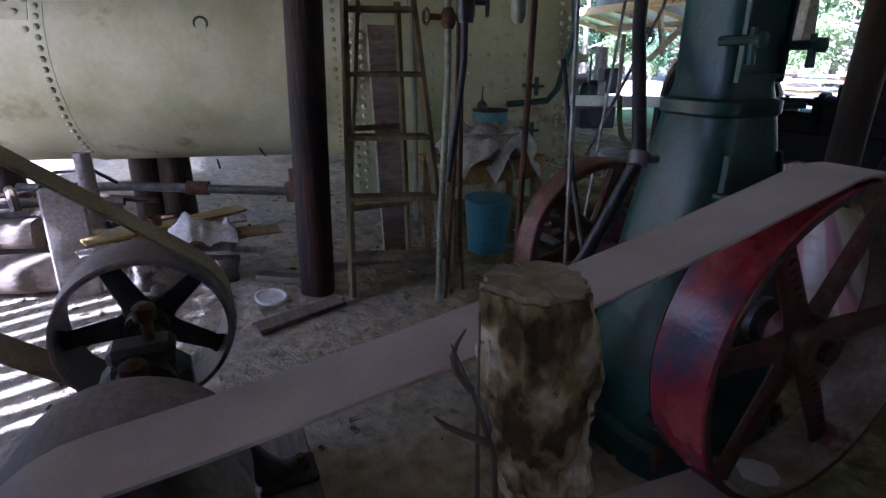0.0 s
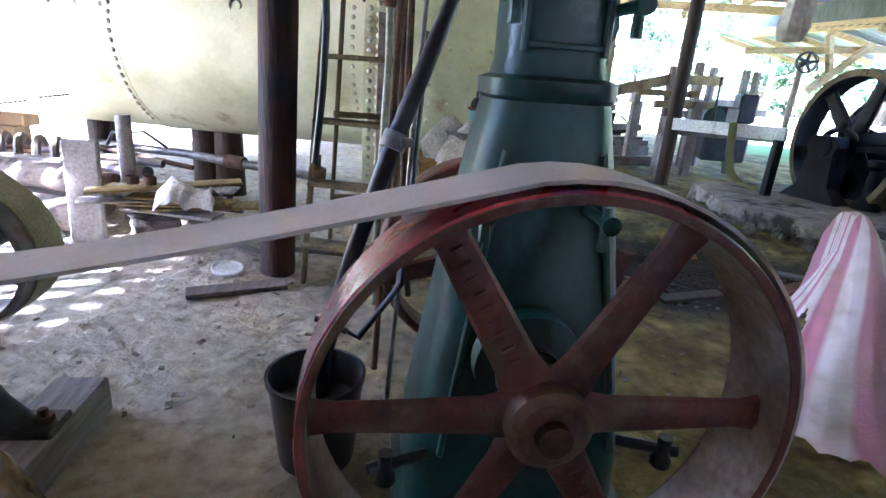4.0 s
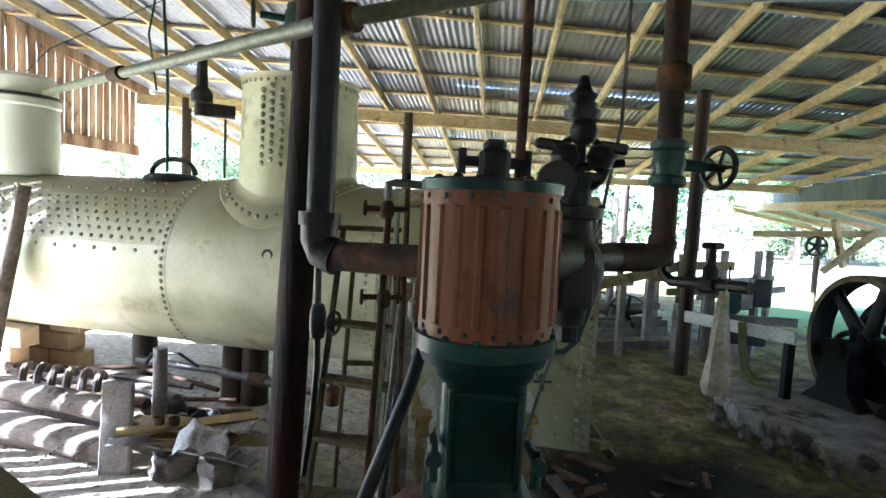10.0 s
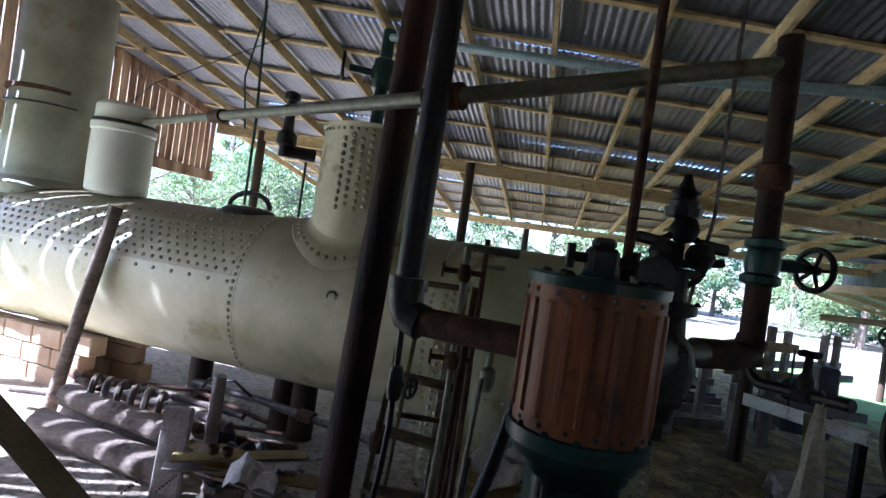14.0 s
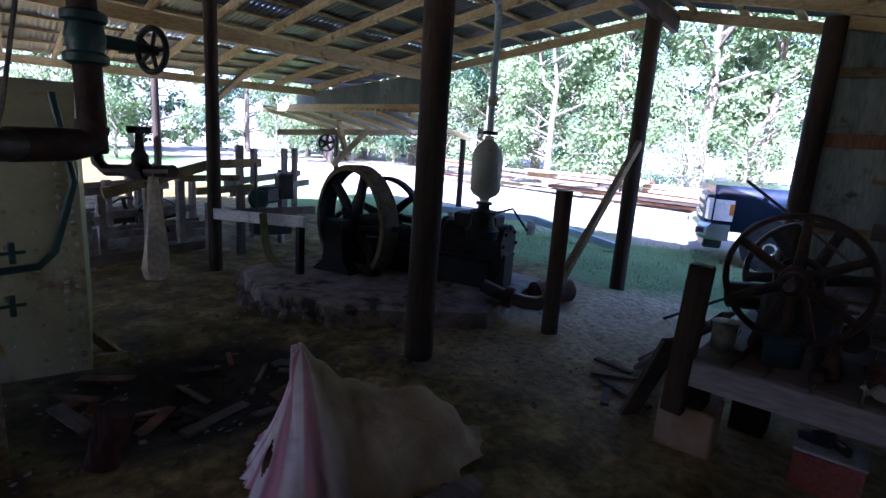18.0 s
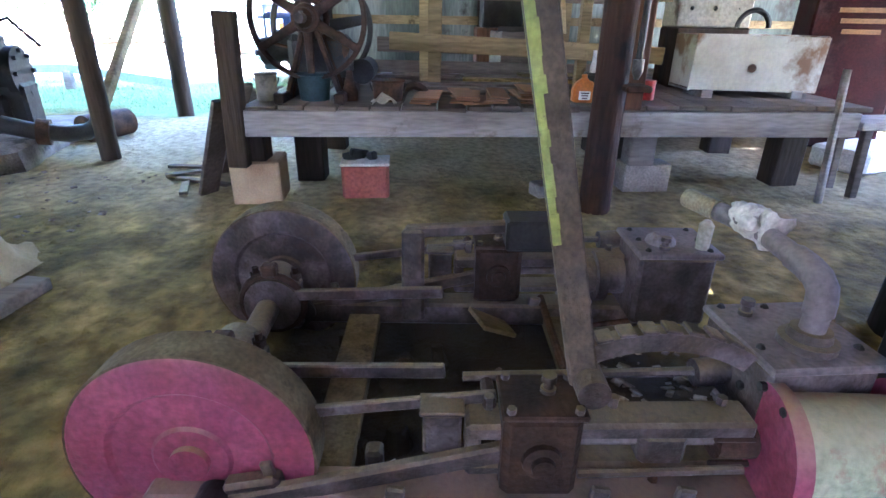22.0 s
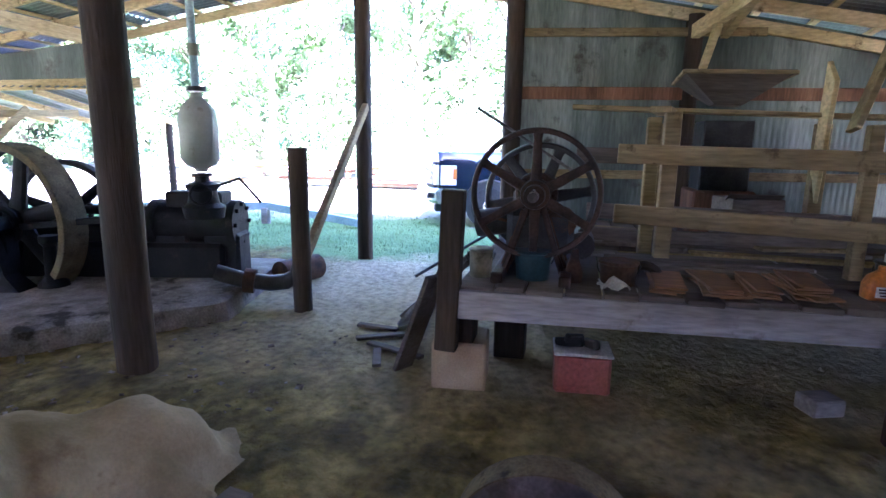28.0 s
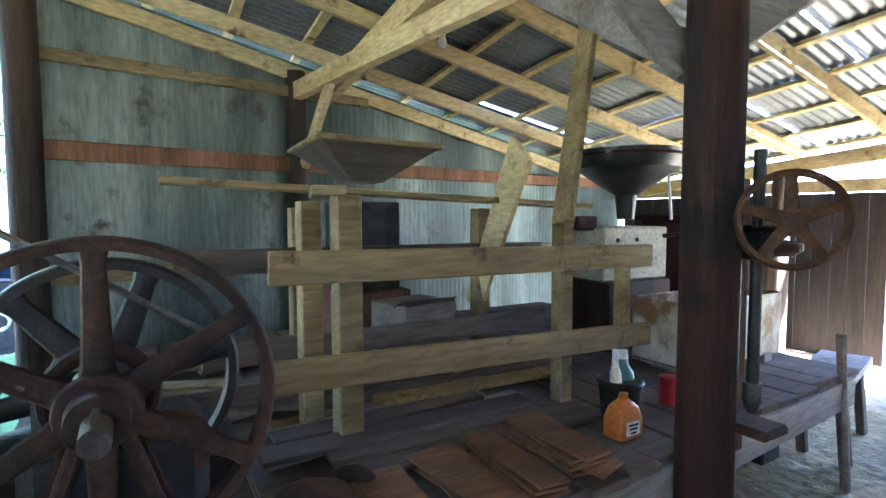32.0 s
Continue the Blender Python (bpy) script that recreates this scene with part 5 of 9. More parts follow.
def band(name, a, ra, b, rb, y, w, thick, mat, label):
    """An open belt round two pulleys in the plane of x and z."""
    a, b = Vector((a[0], 0, a[1])), Vector((b[0], 0, b[1]))
    d = (b - a).normalized()
    n = Vector((-d.z, 0, d.x))
    base = math.atan2(n.z, n.x)
    path = [a + ra * Vector((math.cos(base + math.pi * k / 14), 0, math.sin(base + math.pi * k / 14))) for k in range(15)]
    path += [lerp(a - n * ra, b - n * rb, t) for t in (0.25, 0.5, 0.75)]
    path += [b + rb * Vector((math.cos(base + math.pi + math.pi * k / 14), 0, math.sin(base + math.pi + math.pi * k / 14))) for k in range(15)]
    path += [lerp(b + n * rb, a + n * ra, t) for t in (0.25, 0.5, 0.75)]
    g = Geo()
    m = len(path)
    for i, p in enumerate(path):
        t = (path[(i + 1) % m] - path[(i - 1) % m]).normalized()
        out = Vector((t.z, 0, -t.x))
        for yy, oo in ((-w / 2, 0.001), (w / 2, 0.001), (w / 2, thick), (-w / 2, thick)):
            g.v.append(tuple(p + Vector((0, y + yy, 0)) + out * oo))
    for i in range(m):
        j = (i + 1) % m
        g.f += [(i * 4 + k, i * 4 + (k + 1) % 4, j * 4 + (k + 1) % 4, j * 4 + k) for k in range(4)]
    return solo(name, g, mat, label, "belt")


band("saw_belt", (-1.58, 0.55), 0.24, (-2.70, 1.47), 0.24, 1.80, 0.14, 0.008, M_BELTDARK, "brown leather belt climbing to the saw pulley")
SEAM = bpy.data.objects["saw_belt"]
for f in (0.22, 0.48, 0.74):
    q = lerp(Vector((-1.56, 1.80, 0.55)), Vector((-2.70, 1.80, 1.47)), f) + Vector((0.63, 0, 0.78)) * (0.248 - 0.002 * f)
    part("belt_joint", Geo().box(q, (0.012, 0.125, 0.012), rot("Y", 39), 0.002), M_POST, SEAM, "dark laced joint")


def saw_rig():
    rig = thing("saw_rig", (-2.9, 1.5, 0), "dark iron saw rig with a large circular blade", "saw rig")
    part("arbor", Geo().tube([(-2.70, 0.7, 1.47), (-2.70, 2.2, 1.47)], 0.03, 12).tube([(-2.70, 1.5, 1.47), (-2.70, 1.8, 1.47)], 0.05, 12), M_IRON, rig)
    n = 60
    ring = []
    for k in range(n * 2):
        a = 2 * math.pi * k / (n * 2)
        r = 0.50 if k % 2 else 0.475
        ring.append(Vector((-2.70 + r * math.cos(a), 0.98, 1.47 + r * math.sin(a))))
    part("blade", Geo().sweep([ring, [p + Vector((0, 0.006, 0)) for p in ring]]), M_STEEL, rig, "pale toothed circular saw blade", 20)
    part("collar", Geo().lathe((-2.70, 0.95, 1.47), (0, 1, 0), [(0, 0.05), (0.01, 0.11), (0.07, 0.11), (0.08, 0.05)], 20), M_IRON, rig)
    for y in (1.25, 1.95):
        part("bearing_stand", Geo().beam((-2.70, y, 0.62), (-2.70, y, 1.36), 0.10, 0.12, 0.01, (0, 1, 0)).box((-2.70, y, 1.47), (0.22, 0.12, 0.18), None, 0.03), M_IRON, rig)
        for sx in (-1, 1):
            part("stand_leg", Geo().beam((-2.70 + sx * 0.06, y, 1.34), (-2.70 + sx * 0.34, y, 0.70), 0.09, 0.07, 0.012, (0, 1, 0)), M_IRON, rig)
            part("stand_foot", Geo().box((-2.70 + sx * 0.36, y, 0.70), (0.2, 0.16, 0.03), None, 0.006), M_IRON, rig)
    for a, b in (((-3.6, 1.85, 0.6), (-2.2, 1.85, 0.6)), ((-3.6, 1.02, 0.6), (-2.2, 1.02, 0.6)), ((-2.2, 0.98, 0.6), (-2.2, 1.9, 0.6)), ((-3.6, 0.98, 0.6), (-3.6, 1.9, 0.6))):
        g = Geo()
        for dz, w, h in ((0.09, 0.20, 0.022), (-0.09, 0.20, 0.022), (0, 0.03, 0.18)):
            g.beam(Vector(a) + Vector((0, 0, dz)), Vector(b) + Vector((0, 0, dz)), w, h, 0.003)
        part("frame_girder", g, M_IRON, rig, "dark rolled steel girder")
    for x in (-3.55, -2.25):
        for y in (1.05, 1.82):
            part("leg", Geo().beam((x, y, 0.0), (x, y, 0.55), 0.1, 0.1, 0.01, (1, 0, 0)), M_POST, rig)
    for x, y, z1 in ((-3.15, 1.15, 1.95), (-3.05, 1.3, 1.85), (-3.1, 1.42, 1.9)):
        part("guide_rod", Geo().tube([(x, y, 0.62), (x, y, z1)], 0.016, 8).box((x, y, 1.62), (0.06, 0.06, 0.07), None, 0.01).box((x, y, 1.1), (0.09, 0.07, 0.5), None, 0.01), M_IRON, rig)
    for a, b in (((-2.75, 1.5, 1.4), (-2.3, 1.4, 0.62)), ((-2.8, 1.6, 1.4), (-2.75, 1.25, 0.62)), ((-3.2, 1.2, 1.25), (-2.9, 1.95, 1.05))):
        part("brace", Geo().beam(a, b, 0.035, 0.05), M_IRON, rig)
    part("guard_board", Geo().box((-2.98, 0.86, 1.0), (0.5, 0.03, 0.75), rot("Y", 6), 0.004), M_POST, rig)


saw_rig()

# ---- scrap and timber by the boiler ----
LOGS = thing("log_pile", (-2.8, 3.85, 0), "barkless grey logs lying beside the boiler", "logs", "timber pile")
for a, b, r, s in (((-3.5, 4.05, 0.12), (-2.15, 3.62, 0.12), 0.12, 1), ((-3.45, 4.35, 0.13), (-2.2, 3.95, 0.13), 0.11, 2), ((-3.4, 4.2, 0.33), (-2.3, 3.8, 0.32), 0.10, 3)):
    lg = part("log", rough_log(a, b, r, 20, 14, 0.07, s), M_OLDLOG, LOGS)
    part("log_end", Geo().tube([lerp(b, a, 0.01), Vector(b) + (Vector(b) - Vector(a)).normalized() * 0.004], r * 0.86, 20), M_LOGEND, lg)


def scrap_pipes():
    rng = random.Random(7)
    t = thing("scrap_iron", (-2.7, 4.3, 0), "rusty pipes, rods and castings heaped under the boiler", "scrap", "scrap heap")
    for k in range(16):
        x, y = -2.8 + rng.uniform(-0.9, 1.0), 4.25 + rng.uniform(-0.1, 0.6)
        a = radians(165 + rng.uniform(-30, 30))
        l = rng.uniform(0.25, 0.7)
        z = 0.06 + rng.uniform(0, 0.38) * (1 if x < -2 else 0.3)
        d = Vector((math.cos(a), math.sin(a), rng.uniform(-0.1, 0.1))) * l
        part("pipe", Geo().tube([Vector((x, y, z)) - d, Vector((x, y, z)) + d], rng.choice((0.02, 0.03, 0.045)), 10), rng.choice((M_RUST, M_IRON, M_RUSTGREY)), t)
    for k in range(6):
        c = Vector((-3.05 + 0.13 * k, 4.02 - 0.035 * k, 0.46))
        part("bent_strip", Geo().tube(arc(c, (0.3, -0.95, 0), (0, 0, 1), 0.12, 10, 150, 8), 0.028, 8), M_RUSTGREY, t)
    for x, y, z, r in ((-1.95, 4.1, 0.1, 0.09), (-1.75, 4.25, 0.09, 0.08), (-2.1, 4.35, 0.12, 0.1), (-1.55, 4.0, 0.07, 0.06), (-1.75, 4.0, 0.2, 0.07)):
        part("casting", Geo().lathe((x, y, z - r), (0.2, 0.1, 1), [(0, r * 0.5), (r * 0.3, r), (r * 1.2, r), (r * 1.7, r * 0.55), (r * 2, r * 0.3)], 14), M_IRON, t)


scrap_pipes()
solo("wooden_stake", Geo().beam((-2.1, 3.48, -0.08), (-2.09, 3.52, 0.64), 0.21, 0.045, 0.012, (0, 1, 0)), M_GREYWOOD, "pale squared timber stake standing in the dirt", "stake")
solo("short_post", rough_log((-2.05, 4.0, -0.05), (-2.04, 4.0, 0.75), 0.055, 12, 6, 0.03, 2), M_GREYWOOD, "grey round stub post beside the boiler", "post")
solo("leaning_pole", rough_log((-3.75, 4.45, 0.0), (-3.45, 4.55, 1.95), 0.06, 14, 12, 0.07, 5), M_OLDLOG, "grey pole leaning on the boiler shell", "pole")


def scrap_heap():
    rng = random.Random(12)
    t = thing("scrap_boards", (-1.55, 3.5, 0), "stack of offcut boards and roofing scraps with a torn plastic sheet", "scrap boards", "scrap heap")
    for x, y, r in ((-1.72, 3.52, 0.15), (-1.38, 3.46, 0.14)):
        part("base_stone", rough_log((x, y, -0.05), (x + 0.02, y, 0.17), r, 14, 6, 0.22, x * 3, 0.9), M_PAD, t, "rough stone carrying the boards", 40)
    for k in range(13):
        g = Geo().box((-1.53 + rng.uniform(-0.14, 0.14), 3.48 + rng.uniform(-0.09, 0.09), 0.19 + 0.016 * k), (rng.uniform(0.55, 0.9), rng.uniform(0.09, 0.2), 0.015), rot("Z", rng.uniform(-24, 22)) @ rot("Y", rng.uniform(-3, 3)), 0.003)
        part("board", g, rng.choice((M_LUMBERX, M_GREYWOOD, M_TANPLANK)), t, smooth=None)
    part("plastic_sheet", rag((-1.43, 3.32, 0.44), 0.34, 0.28, 3, 0.10, 20), M_RAGWHITE, t, "torn pale plastic sheet", 180)
    for x in (-1.76, -1.66):
        part("tin", Geo().lathe((x, 3.40, 0.405), (0, 0, 1), [(0, 0.035), (0.05, 0.037), (0.05, 0.03), (0.01, 0.03)], 14), M_RUST, t)


def rag(c, w, h, seed, sag=0.12, n=14):
    """A crumpled piece of cloth."""
    g = Geo()
    c = Vector(c)
    for i in range(n + 1):
        for j in range(n + 1):
            x, y = (i / n - 0.5) * w, (j / n - 0.5) * h
            q = Vector((x * 9, y * 9, seed * 3.1))
            r = math.hypot(x / w, y / h)
            z = 0.07 * noise.noise(q) + 0.03 * noise.noise(q * 2.7) - sag * r * r * 3
            g.v.append(tuple(c + Vector((x + 0.04 * noise.noise(q + Vector((7, 0, 0))), y + 0.04 * noise.noise(q + Vector((0, 9, 0))), z))))
    g.f = [(i * (n + 1) + j, i * (n + 1) + j + 1, (i + 1) * (n + 1) + j + 1, (i + 1) * (n + 1) + j) for i in range(n) for j in range(n)]
    return g


scrap_heap()
for x, y, z, sx, sy, a in ((-1.0, 2.72, 0.02, 0.5, 0.11, 18), (-1.0, 3.25, 0.03, 0.35, 0.08, -35), (-0.6, 3.3, 0.03, 0.6, 0.04, -10)):
    solo("loose_board", Geo().box((x, y, z), (sx, sy, 0.025), rot("Z", a), 0.003), M_DECK, "dark loose board lying in the dirt", "board", "loose boards")
solo("tin_lid", Geo().lathe((-1.12, 2.98, 0.02), (0.1, -0.1, 1), [(0, 0.085), (0.02, 0.09), (0.022, 0.08), (0.012, 0.07)], 24), M_WHITE, "pale round tin lid lying on the dirt", "lid")

PIPE = thing("ground_pipe", (-1.6, 4.4, 0), "pale blow-off pipe running beside the boiler supports", "pipe")
part("pipe", Geo().tube([(-2.6, 4.75, 0.42), (-1.9, 4.6, 0.40), (-0.75, 4.25, 0.32)], 0.035, 12), M_STEEL, PIPE)
part("coupling", Geo().tube([(-1.5, 4.48, 0.375), (-1.35, 4.435, 0.365)], 0.055, 12), M_RUST, PIPE)
part("valve", Geo().lathe((-0.75, 4.25, 0.25), (0, 0, 1), [(0, 0.06), (0.14, 0.07), (0.16, 0.03), (0.25, 0.03)], 12), M_RUST, PIPE)
part("hose", Geo().tube([(-2.5, 4.6, 0.35), (-2.35, 4.5, 0.55), (-2.1, 4.45, 0.58), (-1.95, 4.5, 0.45)], 0.014, 8), M_BLACK, PIPE)


def step_ladder():
    t = thing("step_ladder", (-0.4, 2.8, 0), "old wooden step ladder standing against the firebox", "ladder")
    a0, a1, b0, b1 = Vector((-0.68, 2.86, 0)), Vector((-0.55, 3.16, 1.78)), Vector((-0.15, 2.68, 0)), Vector((-0.22, 3.08, 1.78))
    for p, q in ((a0, a1), (b0, b1)):
        part("side_rail", Geo().beam(p, q, 0.028, 0.075, 0.004, (0, 1, 0)), M_LADDER, t)
    for k in range(5):
        f = 0.13 + 0.185 * k
        p, q = lerp(a0, a1, f), lerp(b0, b1, f)
        part("step", Geo().box((p + q) / 2, ((q - p).length, 0.12, 0.026), rot("Z", -18), 0.004), M_LADDER, t)
    part("top_step", Geo().box((-0.385, 3.13, 1.79), (0.38, 0.15, 0.026), None, 0.005), M_LADDER, t)
    for p, q in (((-0.58, 3.36, 0), (-0.48, 3.17, 1.6)), ((-0.14, 3.36, 0), (-0.25, 3.17, 1.6))):
        part("rear_leg", Geo().beam(p, q, 0.025, 0.05, 0.004, (0, 1, 0)), M_LADDER, t)
    for z in (0.4, 0.9):
        part("rear_bar", Geo().beam((-0.55, 3.3, z), (-0.17, 3.3, z), 0.02, 0.035), M_LADDER, t)


step_ladder()


def plank_against_firebox():
    solo("leaning_plank", Geo().beam((-0.2, 3.42, 0), (-0.2, 3.62, 1.5), 0.2, 0.03, 0.004, (0, 1, 0)), M_OLDLOG, "brown plank leaning on the firebox", "plank")


plank_against_firebox()


def rag_table():
    t = thing("work_table", (0.30, 3.14, 0), "small rough wooden table in front of the firebox", "table")
    for k in range(3):
        part("top_board", Geo().box((0.30, 2.99 + 0.15 * k, 0.695), (0.76 - 0.03 * (k % 2), 0.145, 0.03), None, 0.005), M_TANPLANK, t, "rough top board")
    part("apron", Geo().box((0.30, 2.945, 0.625), (0.68, 0.025, 0.11), None, 0.004), M_TANPLANK, t)
    for x in (-0.02, 0.62):
        for y in (2.97, 3.33):
            part("leg", Geo().box((x, y, 0.34), (0.06, 0.06, 0.68), None, 0.005), M_LUMBERX, t)
    p = thing("rag_tub", (0.32, 3.12, 0.71), "pale tub heaped with dirty cream rags on the table", "tub")
    part("tub", Geo().lathe((0.32, 3.12, 0.711), (0, 0, 1), [(0, 0.19), (0.14, 0.215), (0.15, 0.225), (0.16, 0.22), (0.155, 0.205), (0.02, 0.18)], 28), M_PAINTCAN, p)
    for k, (x, y, z) in enumerate(((0.22, 3.02, 0.90), (0.42, 3.03, 0.89), (0.33, 3.16, 0.92), (0.16, 3.14, 0.90), (0.50, 3.14, 0.90))):
        part("rag", rag((x, y, z), 0.36, 0.32, k + 1, 0.2), M_RAG, p, "crumpled cream rag", 180)
    tin = thing("paint_tin", (0.34, 3.12, 0.93), "small teal tin on the rags", "tin")
    part("can", Geo().lathe((0.34, 3.12, 0.93), (0, 0, 1), [(0, 0.11), (0.055, 0.11), (0.057, 0.10)], 24), M_TEALJUG, tin)
    part("lid", Geo().lathe((0.34, 3.12, 0.987), (0, 0, 1), [(0, 0.113), (0.012, 0.113), (0.014, 0.10)], 24), M_RUST, tin)
    oil = thing("oil_can", (0.24, 3.06, 1.0), "small black long-spouted oil can on the tin", "oil can")
    part("body", Geo().lathe((0.27, 3.10, 1.001), (0, 0, 1), [(0, 0.035), (0.03, 0.033), (0.055, 0.012)], 14), M_BLACK, oil)
    part("spout", Geo().tube([(0.27, 3.10, 1.05), (0.272, 3.10, 1.14)], 0.004, 7, True, [0.008, 0.003]), M_BLACK, oil)
    b = thing("plastic_tote", (0.40, 3.22, 0), "grey plastic tub under the table", "tub")
    part("body", Geo().lathe((0.40, 3.22, 0.02), (0, 0, 1), [(0, 0.13), (0.36, 0.16), (0.37, 0.17), (0.38, 0.16)], 20), M_TEALJUG, b)


rag_table()


def hoses():
    t = thing("suction_hose", (-0.25, 1.3, 0), "black rubber hose hanging into the bucket", "hose")
    top = Vector((-0.03, 1.52, 1.62))
    part("hose", Geo().tube([top, (-0.09, 1.45, 1.40), (-0.24, 1.23, 1.04), (-0.33, 1.30, 0.75), (-0.41, 1.41, 0.45), (-0.43, 1.44, 0.22)], 0.021, 12), M_BLACK, t)
    part("clamp", Geo().tube([(-0.235, 1.237, 1.055), (-0.248, 1.229, 1.02)], 0.029, 12).box((-0.215, 1.2, 1.04), (0.03, 0.02, 0.02), None, 0.004), M_STEEL, t, "bright hose clamp")
    part("elbow", Geo().tube([top + Vector((0.06, 0, 0.05)), top + Vector((0, 0, 0.06)), top + Vector((-0.005, 0, -0.04))], 0.026, 12), M_RUST, t)
    part("coupling", Geo().tube([(-0.395, 1.39, 0.5), (-0.415, 1.415, 0.42)], 0.03, 12).tube([(-0.35, 1.38, 0.48), (-0.44, 1.42, 0.5)], 0.009, 8), M_IRON, t)
    part("thin_hose", Geo().tube([(-0.39, 1.39, 0.5), (-0.32, 1.42, 0.44), (-0.2, 1.45, 0.6), (-0.17, 1.6, 0.9), (-0.14, 1.75, 1.3)], 0.010, 8), M_BLACK, t)
    rods = thing("drain_pipes", (-0.2, 1.75, 0), "thin steel drain pipes beside the column", "pipe")
    for a, b, r, m in (((-0.23, 1.5, 0.1), (-0.14, 1.7, 1.6), 0.008, M_STEEL), ((-0.27, 1.8, 0.1), (-0.2, 1.85, 1.9), 0.012, M_RUST), ((0.30, 2.1, 0.4), (0.44, 2.1, 1.65), 0.007, M_STEEL)):
        part("pipe", Geo().tube([a, b], r, 8), m, rods)
    b = thing("bucket", (-0.445, 1.45, 0), "black plastic bucket under the hose", "bucket")
    part("pail", Geo().lathe((-0.445, 1.45, 0.005), (0, 0, 1), [(0, 0.115), (0.02, 0.118), (0.28, 0.142), (0.285, 0.15), (0.30, 0.15), (0.30, 0.14), (0.02, 0.11)], 32), M_BLACKPL, b)
    part("oil", Geo().lathe((-0.445, 1.45, 0.19), (0, 0, 1), [(0, 0.128), (0.004, 0.128)], 28), M_BLACK, b, "dark oil")


hoses()


def steam_pipes():
    p = thing("steam_pipe", (-0.47, 1.9, 0), "black vertical steam pipe with an elbow to the cylinder", "pipe")
    part("riser", Geo().tube([(-0.46, 1.9, 1.78), (-0.455, 1.92, 3.2)], 0.052, 16), M_BLACK, p)
    part("elbow", Geo().tube([(-0.46, 1.9, 1.86), (-0.46, 1.9, 1.80), (-0.44, 1.89, 1.755), (-0.38, 1.86, 1.735)], 0.07, 16).lathe((-0.46, 1.9, 1.85), (0, 0, 1), [(0, 0.078), (0.05, 0.078)], 20), M_BLACK, p, "cast elbow")
    part("branch", Geo().tube([(-0.40, 1.87, 1.74), (0.0, 1.6, 1.76)], 0.055, 16), M_RUST, p, "rust-brown branch to the cylinder")
    part("drain_leg", Geo().tube([(-0.46, 1.9, 1.72), (-0.455, 1.91, 1.3), (-0.47, 1.93, 1.1), (-0.50, 1.95, 0.85)], 0.013, 10), M_BLACK, p)
    part("drain_valve", Geo().lathe((-0.455, 1.9, 1.42), (0, 0, 1), [(0, 0.025), (0.03, 0.032), (0.1, 0.032), (0.13, 0.022)], 12).tube([(-0.455, 1.9, 1.485), (-0.395, 1.87, 1.485)], 0.01, 8), M_BLACK, p)
    part("hand_wheel", Geo().tube(arc((-0.39, 1.868, 1.485), (0.45, 0.89, 0), (0, 0, 1), 0.042, 0, 360, 18), 0.007, 6).tube([(-0.41, 1.83, 1.485), (-0.37, 1.906, 1.485)], 0.006, 6).tube([(-0.39, 1.868, 1.445), (-0.39, 1.868, 1.525)], 0.006, 6), M_IRON, p)
    q = thing("exhaust_pipe", (0.86, 1.9, 1.6), "brown iron exhaust pipe rising to the roof with a gate valve", "pipe")
    part("riser", Geo().tube([(0.86, 1.9, 1.76), (0.84, 1.9, 3.0)], 0.045, 16), M_RUSTDARK, q)
    part("elbow", Geo().tube([(0.60, 1.78, 1.79), (0.78, 1.86, 1.79), (0.84, 1.89, 1.80), (0.86, 1.9, 1.86)], 0.055, 16), M_RUSTDARK, q)
    part("riser_coupling", Geo().lathe((0.85, 1.9, 2.42), (0, 0, 1), [(0, 0.05), (0.01, 0.062), (0.09, 0.062), (0.10, 0.05)], 18), M_RUST, q)
    part("drain_pipe", Geo().tube([(0.86, 1.9, 1.80), (0.865, 1.89, 1.73), (0.88, 1.85, 1.705), (0.965, 1.59, 1.725), (0.985, 1.53, 1.73)], 0.021, 10), M_IRON, q, "black drain pipe")
    part("drain_tee", Geo().tube([(0.925, 1.71, 1.715), (0.945, 1.65, 1.72)], 0.031, 10).lathe((0.935, 1.68, 1.72), (0, 0, 1), [(0, 0.026), (0.05, 0.028), (0.07, 0.016), (0.13, 0.012)], 12), M_IRON, q, "black stop valve")
    part("drain_wheel", Geo().tube([(0.90, 1.68, 1.855), (0.97, 1.68, 1.855)], 0.012, 8).tube([(0.935, 1.645, 1.855), (0.935, 1.715, 1.855)], 0.012, 8), M_IRON, q)
    part("gate_valve", Geo().lathe((0.855, 1.9, 2.06), (0, 0, 1), [(0, 0.05), (0.01, 0.07), (0.035, 0.07), (0.045, 0.055), (0.09, 0.064), (0.135, 0.055), (0.145, 0.07), (0.17, 0.07), (0.18, 0.05)], 20).tube([(0.86, 1.9, 2.15), (1.02, 1.95, 2.15)], 0.024, 12), M_DKGREEN, q, "green gate valve body")
    g = Geo().tube(arc((1.09, 1.965, 2.15), (0.3, -0.95, 0), (0, 0, 1), 0.08, 0, 360, 24), 0.012, 8)
    for a in range(0, 360, 72):
        o = Vector((0.3, -0.95, 0)) * math.cos(radians(a)) + Vector((0, 0, 1)) * math.sin(radians(a))
        g.tube([(1.09, 1.965, 2.15), Vector((1.09, 1.965, 2.15)) + o * 0.085], 0.008, 6)
    g.tube([(1.0, 1.94, 2.15), (1.11, 1.97, 2.15)], 0.018, 8)
    part("hand_wheel", g, M_IRON, q)
    part("drip_line", Geo().tube([(0.70, 2.0, 3.2), (0.70, 2.0, 2.3), (0.62, 1.95, 1.9), (0.5, 1.95, 1.5), (0.42, 2.4, 0.6)], 0.008, 6), M_STEEL, q)
    c = thing("cross_pipe", (-1.4, 3.6, 2.8), "long galvanised water pipe from the drum across to the engine", "pipe")
